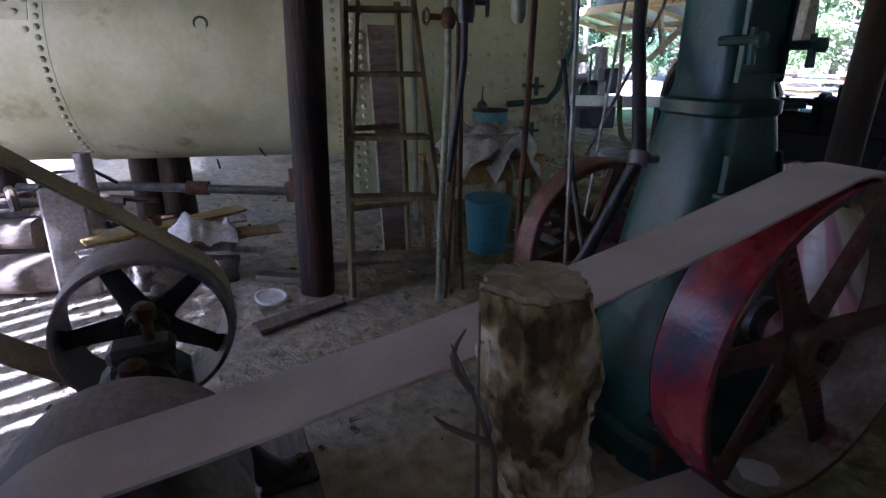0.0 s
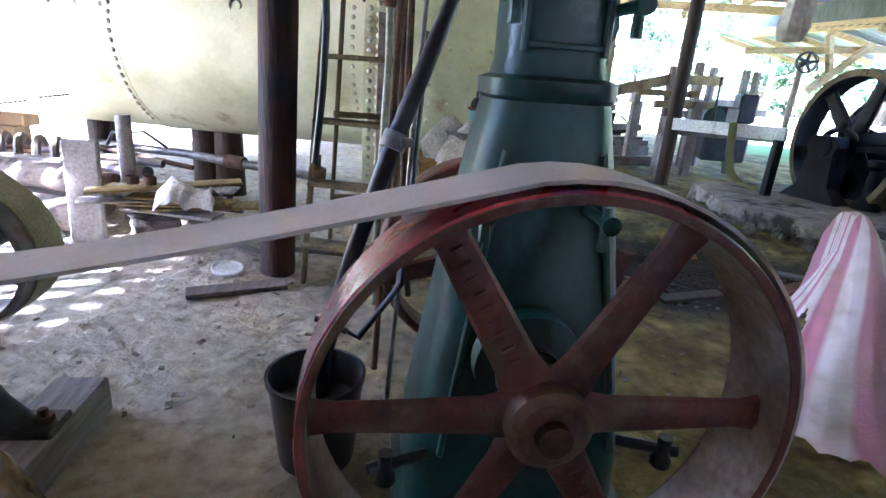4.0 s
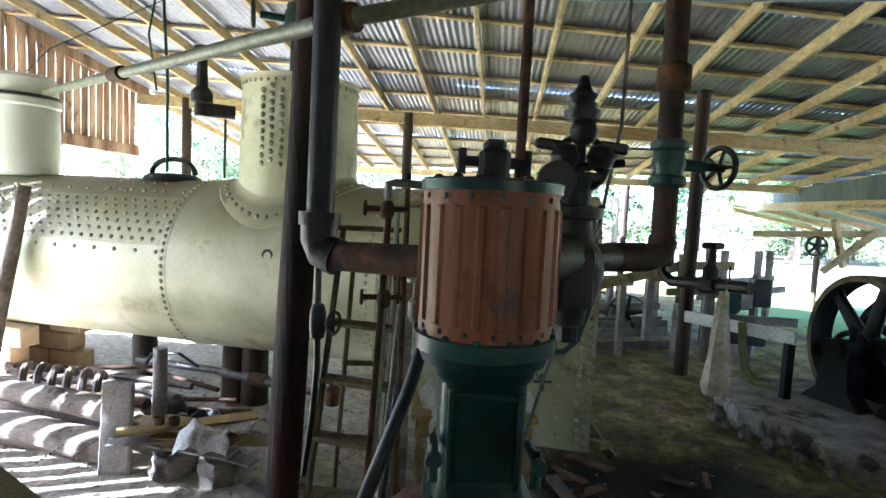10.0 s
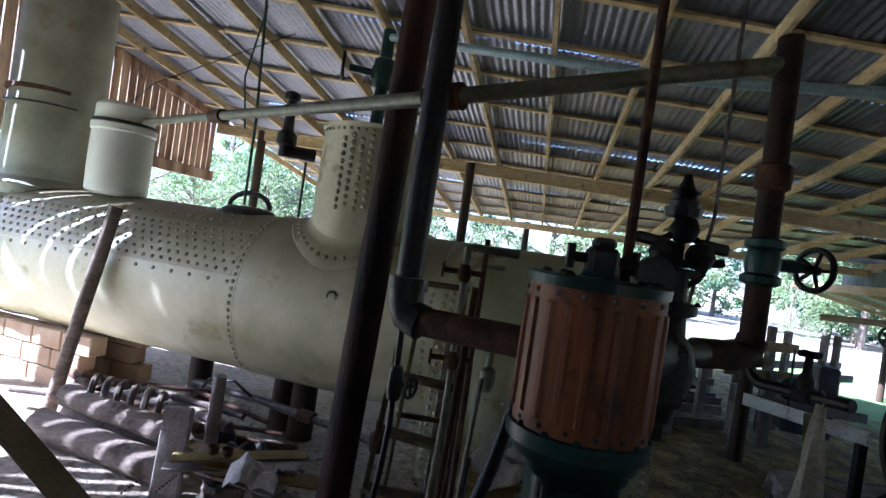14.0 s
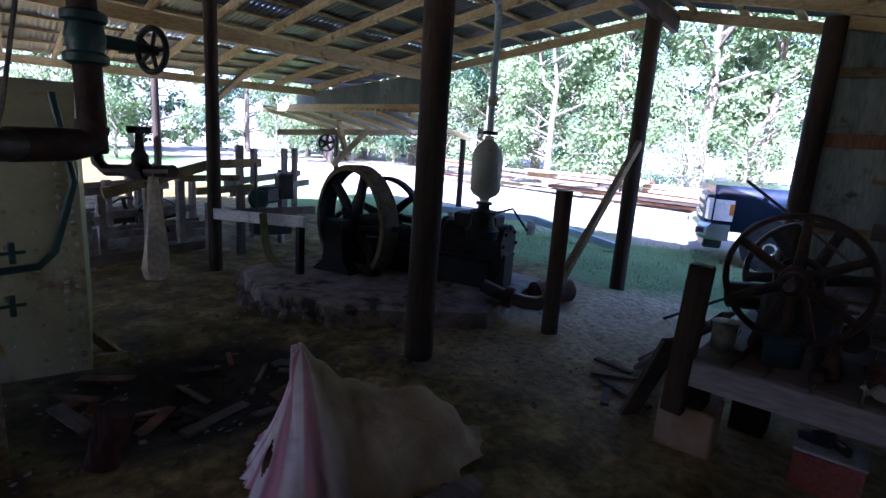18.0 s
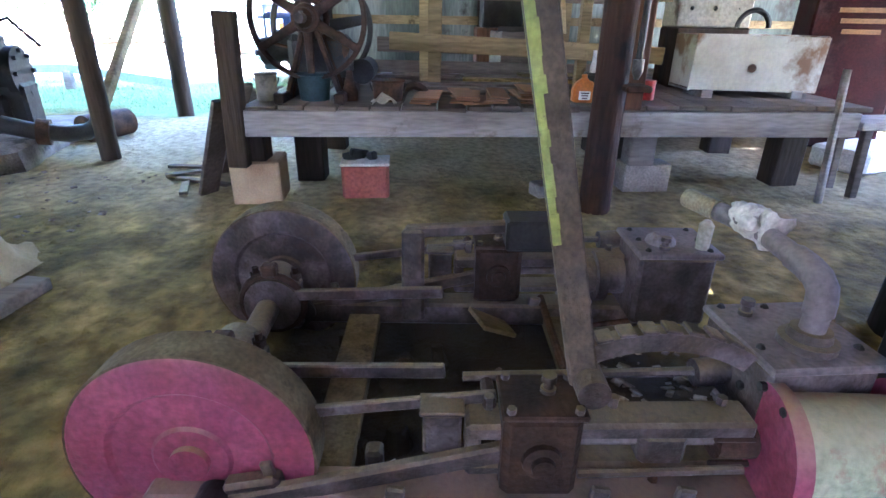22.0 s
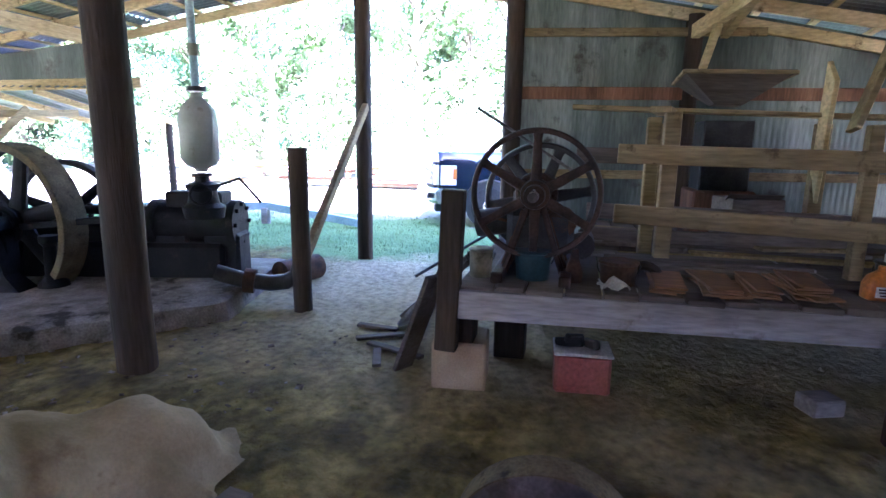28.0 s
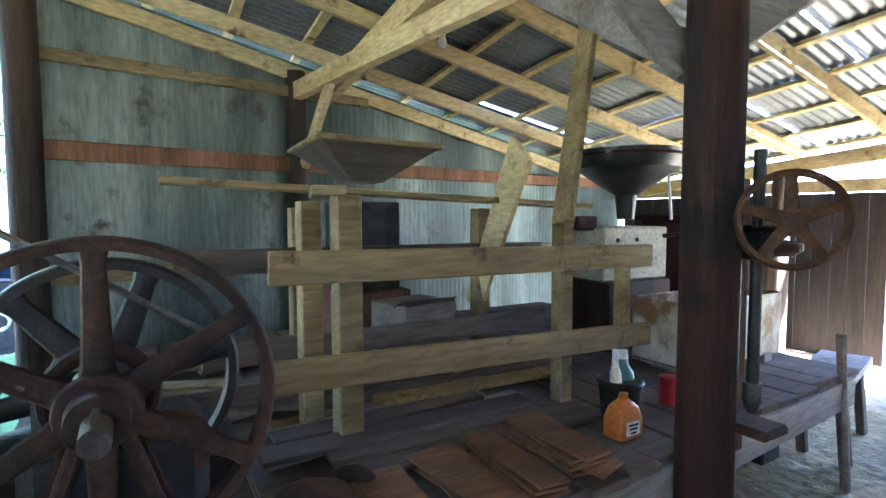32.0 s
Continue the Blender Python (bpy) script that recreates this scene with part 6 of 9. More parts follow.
    part("pipe", Geo().tube([(-3.75, 5.25, 2.86), (-0.42, 1.95, 2.62), (0.84, 1.9, 2.90)], 0.034, 12), M_OLDPIPE, c)
    part("union", Geo().tube([(-0.5, 2.03, 2.625), (-0.36, 1.94, 2.63)], 0.055, 12), M_RUST, c)
    part("union", Geo().tube([(-2.3, 3.81, 2.755), (-2.15, 3.66, 2.745)], 0.05, 12), M_RUST, c)
    d = thing("roof_pipe", (3.0, 2.6, 3.0), "green-grey pipe under the rafters to the pump's air chamber", "pipe")
    part("pipe", Geo().tube([(-1.2, 4.7, 3.86), (0.9, 3.0, 3.2), (3.06, 2.65, 3.22), (4.75, 3.22, 3.30), (4.88, 3.24, 3.25), (4.9, 3.24, 2.9), (4.88, 3.22, 1.95)], 0.035, 12), M_PALEBLUE, d)
    part("union", Geo().tube([(4.885, 3.22, 2.35), (4.885, 3.22, 2.25)], 0.05, 12), M_STACK, d)
    e = thing("dome_valve", (-1.27, 4.78, 2.98), "green main stop valve and safety valve on the steam dome", "valve")
    part("riser", Geo().tube([(-1.25, 4.78, 3.0), (-1.24, 4.78, 3.95)], 0.06, 14), M_DKGREEN, e)
    part("valve_body", Geo().lathe((-1.245, 4.78, 3.38), (0, 0, 1), [(0, 0.07), (0.02, 0.1), (0.06, 0.1), (0.1, 0.12), (0.2, 0.12), (0.24, 0.1), (0.28, 0.1), (0.3, 0.07)], 16).tube([(-1.25, 4.78, 3.53), (-1.55, 4.68, 3.53)], 0.035, 10), M_DKGREEN, e)
    g = Geo().tube(arc((-1.6, 4.66, 3.53), (0.25, -0.95, 0), (0, 0, 1), 0.12, 0, 360, 20), 0.016, 8)
    for a in (0, 60, 120):
        o = Vector((0.25, -0.95, 0)) * math.cos(radians(a)) + Vector((0, 0, 1)) * math.sin(radians(a))
        g.tube([Vector((-1.6, 4.66, 3.53)) - o * 0.12, Vector((-1.6, 4.66, 3.53)) + o * 0.12], 0.01, 6)
    part("hand_wheel", g, M_IRON, e)
    part("safety_valve", Geo().lathe((-2.0, 4.6, 2.62), (0, 0, 1), [(0, 0.06), (0.1, 0.06), (0.12, 0.09), (0.2, 0.09), (0.25, 0.05), (0.5, 0.04), (0.52, 0.07), (0.58, 0.07), (0.6, 0.03)], 14).tube([(-1.75, 4.7, 2.68), (-2.0, 4.6, 2.68)], 0.06, 12), M_IRON, e)
    part("drop_chain", Geo().tube([(-1.78, 4.55, 2.6), (-1.78, 4.55, 2.1)], 0.012, 6), M_IRON, e)
    f = thing("hoist_chain", (-2.5, 5.0, 2.2), "green rope and chain hanging from the rafters to the manhole", "chain")
    part("chain", Geo().tube([(-2.52, 5.1, 2.15), (-2.5, 5.05, 3.0), (-2.5, 4.9, 4.2)], 0.014, 6), M_DKGREEN, f)
    part("loop", Geo().tube([(-2.6, 5.05, 2.9), (-2.65, 5.0, 3.4), (-2.5, 4.95, 4.1)], 0.01, 6), M_DKGREEN, f)
    h = thing("firebox_piping", (0.9, 3.4, 0.5), "green pipes and try-cocks on the firebox side", "pipe")
    y = 3.36
    part("pipe", Geo().tube([(1.05, 3.35, 2.0), (1.12, 3.33, 1.5), (1.0, 3.33, 1.1), (0.92, 3.33, 1.02), (0.62, 3.38, 1.0)], 0.022, 10), M_DKGREEN, h)
    for x, z in ((0.8, 1.12), (0.78, 0.82)):
        part("cock", Geo().tube([(x, y + 0.1, z), (x, y - 0.06, z)], 0.016, 8).tube([(x - 0.06, y - 0.06, z), (x + 0.06, y - 0.06, z)], 0.01, 8).tube([(x, y - 0.06, z + 0.06), (x, y - 0.06, z - 0.06)], 0.016, 8), M_DKGREEN, h)
    part("tall_pipe", Geo().tube([(-0.15, 2.55, 2.1), (-0.15, 2.55, 0.4), (-0.1, 2.6, 0.05)], 0.014, 8), M_RUST, h)
    part("loop_pipe", Geo().tube([(0.0, 3.2, 1.95), (-0.17, 3.1, 1.95), (-0.22, 3.05, 1.9), (-0.22, 3.0, 1.1), (-0.26, 2.9, 0.4)], 0.016, 8), M_STACK, h)


steam_pipes()


def gauge_column():
    t = thing("gauge_column", (-0.30, 2.55, 0.9), "brass-brown try cocks and thin pipes beside the firebox", "gauge pipe")
    x, y = -0.245, 2.5
    part("column", Geo().tube([(x, y, 2.03), (x, y, 1.2), (x - 0.03, y + 0.02, 0.5), (x - 0.03, y + 0.05, 0.02)], 0.016, 10), M_OLDPIPE, t)
    part("top_elbow", Geo().tube([(x + 0.26, y + 0.08, 2.045), (x + 0.04, y + 0.01, 2.05), (x, y, 2.04), (x, y, 1.98)], 0.022, 10), M_OLDPIPE, t, "olive pipe elbow")
    for z in (1.92, 1.48):
        part("cock", Geo().lathe((x, y, z - 0.05), (0, 0, 1), [(0, 0.022), (0.02, 0.034), (0.06, 0.036), (0.09, 0.022)], 14).tube([(x - 0.11, y, z), (x + 0.10, y + 0.02, z)], 0.014, 8), M_RUST, t, "brown brass cock")
        part("cock_handle", Geo().tube(arc((x - 0.11, y, z), (0, 1, 0), (0, 0, 1), 0.033, 0, 360, 14), 0.007, 6), M_RUST, t)
    part("side_pipe", Geo().tube([(x + 0.07, y + 0.03, 1.75), (x + 0.06, y + 0.03, 0.9), (x + 0.02, y + 0.06, 0.03)], 0.010, 8), M_RUST, t)
    part("bib_cock", Geo().lathe((x + 0.16, y - 0.35, 1.44), (0, 0, 1), [(0, 0.02), (0.03, 0.034), (0.09, 0.034), (0.11, 0.016), (0.17, 0.014), (0.175, 0.045), (0.19, 0.045)], 12), M_OLDPIPE, t, "olive bib cock")


gauge_column()


# ---- covered machine ----
def draped_cloth():
    """A sheet thrown over a machine: a sharp peak, a long back, folds and a ragged hem."""
    t = thing("dust_sheet", (1.9, 1.65, 0), "stained pink-and-white striped sheet draped over a low machine", "dust sheet")
    peak = Vector((1.80, 2.02, 0.73))
    turn = -30
    reach_at = ((0, 1.0), (20, 0.84), (50, 0.50), (90, 0.36), (140, 0.30), (175, 0.31), (200, 0.42), (212, 0.56), (226, 0.76), (240, 0.84), (254, 0.72), (275, 0.58), (292, 0.72), (310, 0.95), (328, 1.10), (345, 1.08), (360, 1.0))
    ridge = ((0.0, 0.73), (0.10, 0.62), (0.28, 0.47), (0.50, 0.405), (0.72, 0.42), (0.90, 0.38), (1.02, 0.24), (1.12, 0.10), (1.2, 0.02), (2.0, 0.0))

    def along(table, t):
        for (a, u), (b, w) in zip(table, table[1:]):
            if a <= t <= b:
                f = (t - a) / (b - a)
                return u + (w - u) * f * f * (3 - 2 * f)
        return table[-1][1]

    g = Geo()
    g.uv = []
    nu, nv = 220, 40
    ex, ey = math.cos(radians(turn)), math.sin(radians(turn))
    for i in range(nu):
        deg = 360 * i / nu
        a = radians(deg)
        c, s = math.cos(a), math.sin(a)
        reach = along(reach_at, deg)
        front = max(0.0, min(1.0, (deg - 165) / 25)) * max(0.0, min(1.0, (305 - deg) / 35))
        ripple = 0.09 * (abs(math.sin(a * 4.5 + 0.9)) - 0.62) + 0.16 * noise.noise(Vector((c * 4.2, s * 4.2, 6.3))) + 0.06 * math.sin(a * 11 + 2.0 + 1.6 * math.sin(a * 3)) + 0.035 * math.sin(a * 27 + 1.5 * math.sin(a * 7))
        for j in range(nv + 1):
            v = j / nv
            q = v ** 1.1
            crease = 0.07 * noise.noise(Vector((c * 3, s * 3, v * 2.5))) + 0.05 * max(0.0, v - 0.75) * 4 * noise.noise(Vector((c * 14, s * 14, v * 6)))
            r = reach * q * (1 + (ripple * (0.35 + 0.65 * front) + crease) * min(1.0, v * 1.6))
            x, y = peak.x + r * c, peak.y + r * s
            sx, sy = (x - peak.x) * ex + (y - peak.y) * ey, -(x - peak.x) * ey + (y - peak.y) * ex
            cone = peak.z * max(0.0, 1 - v) ** (1.05 + 0.25 * math.sin(math.pi * v) * (1 - front))
            width = 0.50 + 0.05 * math.sin(sx * 9)
            tent = along(ridge, max(sx, 0)) * max(0.0, 1 - (abs(sy) / width) ** 2.0) ** 0.7 if sx > -0.05 else 0
            skirt = cone * max(front, max(0.0, 1 - max(sx, 0) * 2.4))
            z = max(skirt, tent * (1 - v ** 7))
            z += (0.028 * noise.noise(Vector((x * 5, y * 5, z * 4))) + 0.014 * noise.noise(Vector((x * 14, y * 14, z * 9)))) * min(1, v * 3)
            z = max(z, 0.014 + 0.07 * abs(noise.noise(Vector((x * 8, y * 8, 2)))) * v)
            g.v.append((x, y, z))
            g.uv.append((deg / 24.0 + 0.12 * v, 0.5 + 0.5 * (c * ex + s * ey)))
    holes = {(i, j) for ci, cj, ri, rj in ((127, 24, 2, 3),) for i in range(ci - ri, ci + ri + 1) for j in range(cj - rj, cj + rj + 1) if ((i - ci) / (ri + 0.3)) ** 2 + ((j - cj) / (rj + 0.3)) ** 2 < 1}
    for i in range(nu):
        for j in range(nv):
            k = ((i + 1) % nu) * (nv + 1)
            if (i, j) in holes:
                continue
            g.f.append((i * (nv + 1) + j, k + j, k + j + 1, i * (nv + 1) + j + 1))
    part("sheet", g, M_CLOTH, t, "creased sheet with torn holes and a ragged hem", 180)
    part("machine_bed", Geo().box((2.2, 1.78, 0.09), (0.5, 0.24, 0.16), rot("Z", -30), 0.02), M_RUST, t, "rusty machine underneath")
    solo("timber_skid", Geo().box((2.08, 1.25, 0.035), (0.66, 0.13, 0.07), rot("Z", -9), 0.008), M_DECK, "grey timber skid beside the sheet", "timber")


draped_cloth()


def hollow_debris():
    rng = random.Random(21)
    t = thing("wood_debris", (1.8, 3.3, -0.2), "dark rotten boards and sticks lying in the hollow", "debris", "scrap heap")
    for k in range(22):
        x, y = 1.75 + rng.uniform(-0.75, 0.9), 3.35 + rng.uniform(-0.6, 0.65)
        g = Geo().box((x, y, ground_height(x, y) + 0.03), (rng.uniform(0.15, 0.5), rng.uniform(0.03, 0.12), 0.02), rot("Z", rng.uniform(0, 180)) @ rot("Y", rng.uniform(-14, 14)), 0.003)
        part("stick", g, rng.choice((M_POST, M_DECK, M_SLAT)), t, smooth=None)
    solo("stone_block", rough_log((1.02, 2.80, -0.05), (1.10, 2.72, 0.32), 0.09, 18, 12, 0.16, 4), M_POSTBROWN, "rough stump end beside the engine", "stump")
    solo("pale_board", Geo().box((1.75, 2.95, -0.08), (0.5, 0.1, 0.025), rot("Z", 12), 0.003), M_DECK, "grey board lying across the hollow", "board", "loose boards")
    for x, y, a, b in ((1.25, 3.9, 25, 30), (1.4, 4.0, -10, 50), (1.35, 3.75, 60, 20)):
        solo("firewood", Geo().box((x, y, 0.2), (0.5, 0.12, 0.06), rot("Z", a) @ rot("Y", b), 0.006), M_LUMBERX, "split firewood leaning by the firebox", "firewood", "firewood")


hollow_debris()

# ---- the far engine, pump and stump ----
FD = Vector((0.25, -0.97, 0)).normalized()  # along the far engine, towards its cylinder
FS = Vector((0.97, 0.25, 0))
FC = Vector((4.45, 4.95, 0.73))


def far_engine():
    wheel("flywheel", FC + FS * 0.05 + Vector((0, 0, 0.02)), (0.995, -0.06, 0), 0.73, 0.24, "dark iron flywheel with a tan belt over its rim", "flywheel", (M_DUSTRIM, M_SOOT, M_IRON), 6, 0.14, 0.07, 0.17, 0.05, 15)
    wheel("flywheel", FC + FS * 0.75, FS, 0.58, 0.12, "dark iron flywheel of the far engine", "flywheel", (M_SOOT, M_SOOT, M_IRON), 6, 0.12, 0.05, 0.12, 0.04, 40)
    e = thing("horizontal_engine", (4.75, 4.0, 0.1), "black horizontal stationary engine on a concrete pad", "engine")
    m = rot("Z", math.degrees(math.atan2(FD.y, FD.x)))
    c = FC + FS * 0.42
    part("crankshaft", Geo().tube([FC - FS * 0.35, FC + FS * 0.95], 0.045, 14), M_IRON, e)
    part("bed", Geo().box((c + FD * 0.75) * 1.0 + Vector((0, 0, -0.42)), (2.2, 0.48, 0.44), m, 0.04), M_SOOT, e)
    for k in (-0.15, 0.15):
        part("bearing_pedestal", Geo().box(FC - FS * 0.22 * (1 if k < 0 else -3.4) + Vector((0, 0, -0.32)), (0.28, 0.2, 0.6), m, 0.03), M_SOOT, e)
    part("cylinder", Geo().tube([c + FD * 1.1 + Vector((0, 0, -0.02)), c + FD * 1.9 + Vector((0, 0, -0.02))], 0.20, 28), M_SOOT, e)
    for s in (1.1, 1.88):
        part("cylinder_cover", Geo().tube([c + FD * s + Vector((0, 0, -0.02)), c + FD * (s + 0.07) + Vector((0, 0, -0.02))], 0.235, 28), M_SOOT, e)
    part("frame_casting", Geo().box(c + FD * 0.45 + Vector((0, 0, -0.22)), (1.5, 0.26, 0.42), m, 0.05), M_SOOT, e, "black cast engine frame")
    foot = FC - FS * 0.30
    part("outer_bearing", Geo().sweep([[foot + FD * (dx * sx) + FS * (dy * sy) + Vector((0, 0, dz)) for sx, sy in ((-1, -1), (1, -1), (1, 1), (-1, 1))] for dx, dy, dz in ((0.34, 0.13, -0.66), (0.33, 0.12, -0.58), (0.16, 0.09, -0.40), (0.12, 0.085, -0.08), (0.15, 0.10, 0.0), (0.12, 0.09, 0.10))]).tube([FC - FS * 0.42, FC - FS * 0.2], 0.10, 18), M_SOOT, e, "black outer bearing pedestal")
    for k in range(8):
        a = 2 * math.pi * k / 8
        q = c + FD * 1.955 + Vector((0, 0, -0.02)) + 0.19 * (FS * math.cos(a) + Vector((0, 0, math.sin(a))))
        part("cover_nut", Geo().tube([q, q + FD * 0.03], 0.022, 6), M_SOOT, e)
    # rods, valve gear and flanges crowding the near side
    near = FC - FS * 0.16
    part("eccentric_strap", Geo().tube(arc(near, FD, (0, 0, 1), 0.17, 0, 360, 26), 0.03, 8), M_SOOT, e)
    part("eccentric_rod", Geo().beam(near + FD * 0.15, near + FD * 1.15 + Vector((0, 0, 0.10)), 0.04, 0.06, 0.008), M_SOOT, e)
    part("governor_stand", Geo().lathe(near + FD * 0.42 + Vector((0, 0, -0.55)), (0, 0, 1), [(0, 0.13), (0.05, 0.12), (0.12, 0.06), (0.38, 0.05), (0.42, 0.08), (0.48, 0.08)], 18), M_SOOT, e)
    part("oiler", Geo().lathe(near + Vector((0, 0, 0.10)), (0, 0, 1), [(0, 0.03), (0.05, 0.03), (0.06, 0.045), (0.13, 0.045), (0.15, 0.02)], 14), M_SOOT, e)
    for k in range(3):
        part("guide_stud", Geo().tube([c + FD * (0.45 + 0.3 * k) + Vector((0, 0, -0.2)), c + FD * (0.45 + 0.3 * k) + Vector((0, 0, 0.16))], 0.025, 8), M_SOOT, e)
    part("drain_cock", Geo().tube([c + FD * 1.5 + Vector((0, 0, -0.22)) - FS * 0.1, c + FD * 1.5 + Vector((0, 0, -0.36)) - FS * 0.22], 0.018, 8), M_SOOT, e)
    part("steam_chest", Geo().box(c + FD * 1.55 + Vector((0, 0, 0.22)), (0.55, 0.3, 0.16), m, 0.02), M_SOOT, e)
    part("crosshead_guide", Geo().box(c + FD * 0.75 + Vector((0, 0, 0.1)), (0.75, 0.18, 0.08), m, 0.02).box(c + FD * 0.75 + Vector((0, 0, -0.14)), (0.75, 0.18, 0.08), m, 0.02), M_SOOT, e)
    part("connecting_rod", Geo().tube([c, c + FD * 0.9], 0.03, 10), M_STEEL, e)
    for s in (1.3, 1.8):
        part("cylinder_foot", Geo().box(c + FD * s + Vector((0, 0, -0.36)), (0.36, 0.34, 0.5), m, 0.03), M_SOOT, e)
    a = thing("air_chamber", (4.88, 3.22, 1.1), "grey pear-shaped pump air chamber on a dark pump", "air chamber")
    part("vessel", Geo().lathe((4.88, 3.22, 1.24), (0, 0, 1), [(0, 0.05), (0.03, 0.06), (0.07, 0.13), (0.12, 0.165), (0.45, 0.168), (0.55, 0.15), (0.62, 0.09), (0.66, 0.05), (0.70, 0.045)], 28), M_VESSEL, a, "bulbous grey steel vessel")
    part("flange", Geo().lathe((4.88, 3.22, 1.2), (0, 0, 1), [(0, 0.09), (0.03, 0.09)], 18), M_IRON, a)
    part("flange", Geo().lathe((4.885, 3.22, 1.95), (0, 0, 1), [(0, 0.085), (0.04, 0.085)], 18), M_IRON, a)
    part("pump_head", Geo().lathe((4.88, 3.22, 0.82), (0, 0, 1), [(0, 0.17), (0.1, 0.19), (0.14, 0.14), (0.25, 0.12), (0.28, 0.15), (0.31, 0.15), (0.33, 0.07), (0.38, 0.06)], 22), M_SOOT, a)
    part("lever", Geo().tube([(4.95, 3.15, 1.1), (5.05, 2.95, 1.18), (5.15, 2.8, 0.95)], 0.014, 8), M_SOOT, a)
    part("wheel_valve", Geo().tube(arc((4.72, 3.12, 1.05), (0.7, -0.7, 0), (0, 0, 1), 0.09, 0, 360, 18), 0.012, 6), M_SOOT, a)
    s = thing("suction_pipe", (5.0, 2.6, 0), "thick rusty suction pipe lying on the ground", "pipe")
    part("pipe", Geo().tube([(4.75, 3.05, 0.34), (4.85, 2.85, 0.26), (4.95, 2.62, 0.22), (5.0, 2.48, 0.23), (5.03, 2.39, 0.29), (5.05, 2.35, 0.40), (5.06, 2.33, 0.50)], 0.075, 14), M_IRON, s)
    part("flange", Geo().tube([(4.86, 2.83, 0.255), (4.9, 2.74, 0.24)], 0.115, 14), M_RUST, s)
    solo("scrap_drum", Geo().tube([(5.6, 2.9, 0.13), (6.1, 2.72, 0.13)], 0.14, 20), M_RUST, "rusty drum lying on its side", "drum")
    c = thing("engine_pad", (4.6, 4.2, 0), "crumbling concrete engine pad", "concrete pad")
    g = Geo()
    n, out = 84, []
    base = [Vector(p) for p in ((3.30, 5.70, 0), (5.45, 5.88, 0), (6.16, 3.12, 0), (4.47, 2.72, 0), (3.40, 3.62, 0), (2.98, 4.64, 0))]
    for k in range(6):
        for j in range(n // 6):
            p = lerp(base[k], base[(k + 1) % 6], j / (n / 6))
            w = 0.035 * noise.noise(Vector((p.x * 3, p.y * 3, 1)))
            out.append(Vector((p.x + w, p.y + w, 0)))
    rng = random.Random(44)
    for k in range(26):
        q = lerp(Vector((2.98, 4.64, 0)), Vector((3.40, 3.62, 0)), rng.random()) if k < 18 else lerp(Vector((2.98, 4.64, 0)), Vector((3.30, 5.70, 0)), rng.random())
        q = q + Vector((rng.uniform(-0.14, 0.02), rng.uniform(-0.1, 0.1), 0))
        r = rng.uniform(0.025, 0.075)
        part("broken_lump", rough_log(q + Vector((0, 0, -0.03)), q + Vector((0.02, 0.01, r * 1.3)), r, 9, 4, 0.3, k * 1.7, 0.55), M_PAD, c, smooth=None)
    part("slab", g.sweep([[p + Vector((0, 0, -0.1)) for p in out], [lerp(p, Vector((4.5, 4.3, 0)), 0.02) + Vector((0, 0, 0.165 + 0.012 * noise.noise(p * 4))) for p in out], [lerp(p, Vector((FC.x + 0.3, FC.y - 0.7, 0)), 0.06) + Vector((0, 0, 0.19)) for p in out]]), M_PAD, c, "", 30)


far_engine()


def rubble():
    rng = random.Random(44)
    for k in range(16):
        f = rng.random()
        p = lerp(FC + FS * -0.85 + FD * -0.6, FC + FS * -0.72 + FD * 1.2, f)
        r = rng.uniform(0.03, 0.10)
        x, y = p.x + rng.uniform(-0.18, 0.1), p.y + rng.uniform(-0.1, 0.1)
        g = rough_log((x, y, ground_height(x, y) - 0.02), (x + rng.uniform(-0.03, 0.03), y + rng.uniform(-0.03, 0.03), ground_height(x, y) + r * 1.1), r, 9, 4, 0.25, k * 1.7, 0.6)
        solo("concrete_lump", g, M_PAD, "broken lump of dirty concrete beside the engine pad", "rubble", "broken concrete", smooth=30)


rubble()
STUMP = thing("braced_post", (4.88, 2.25, 0), "short dark post with a diagonal brace to the roof post", "post")
part("stub", rough_log((4.89, 2.25, -0.1), (4.86, 2.24, 1.47), 0.085, 14, 12, 0.05, 8, 0.95), M_POST, STUMP)
part("brace", Geo().beam((4.98, 2.28, 0.45), (7.1, 2.5, 1.98), 0.07, 0.10, 0.008), M_LUMBERX, STUMP, "sawn diagonal brace")


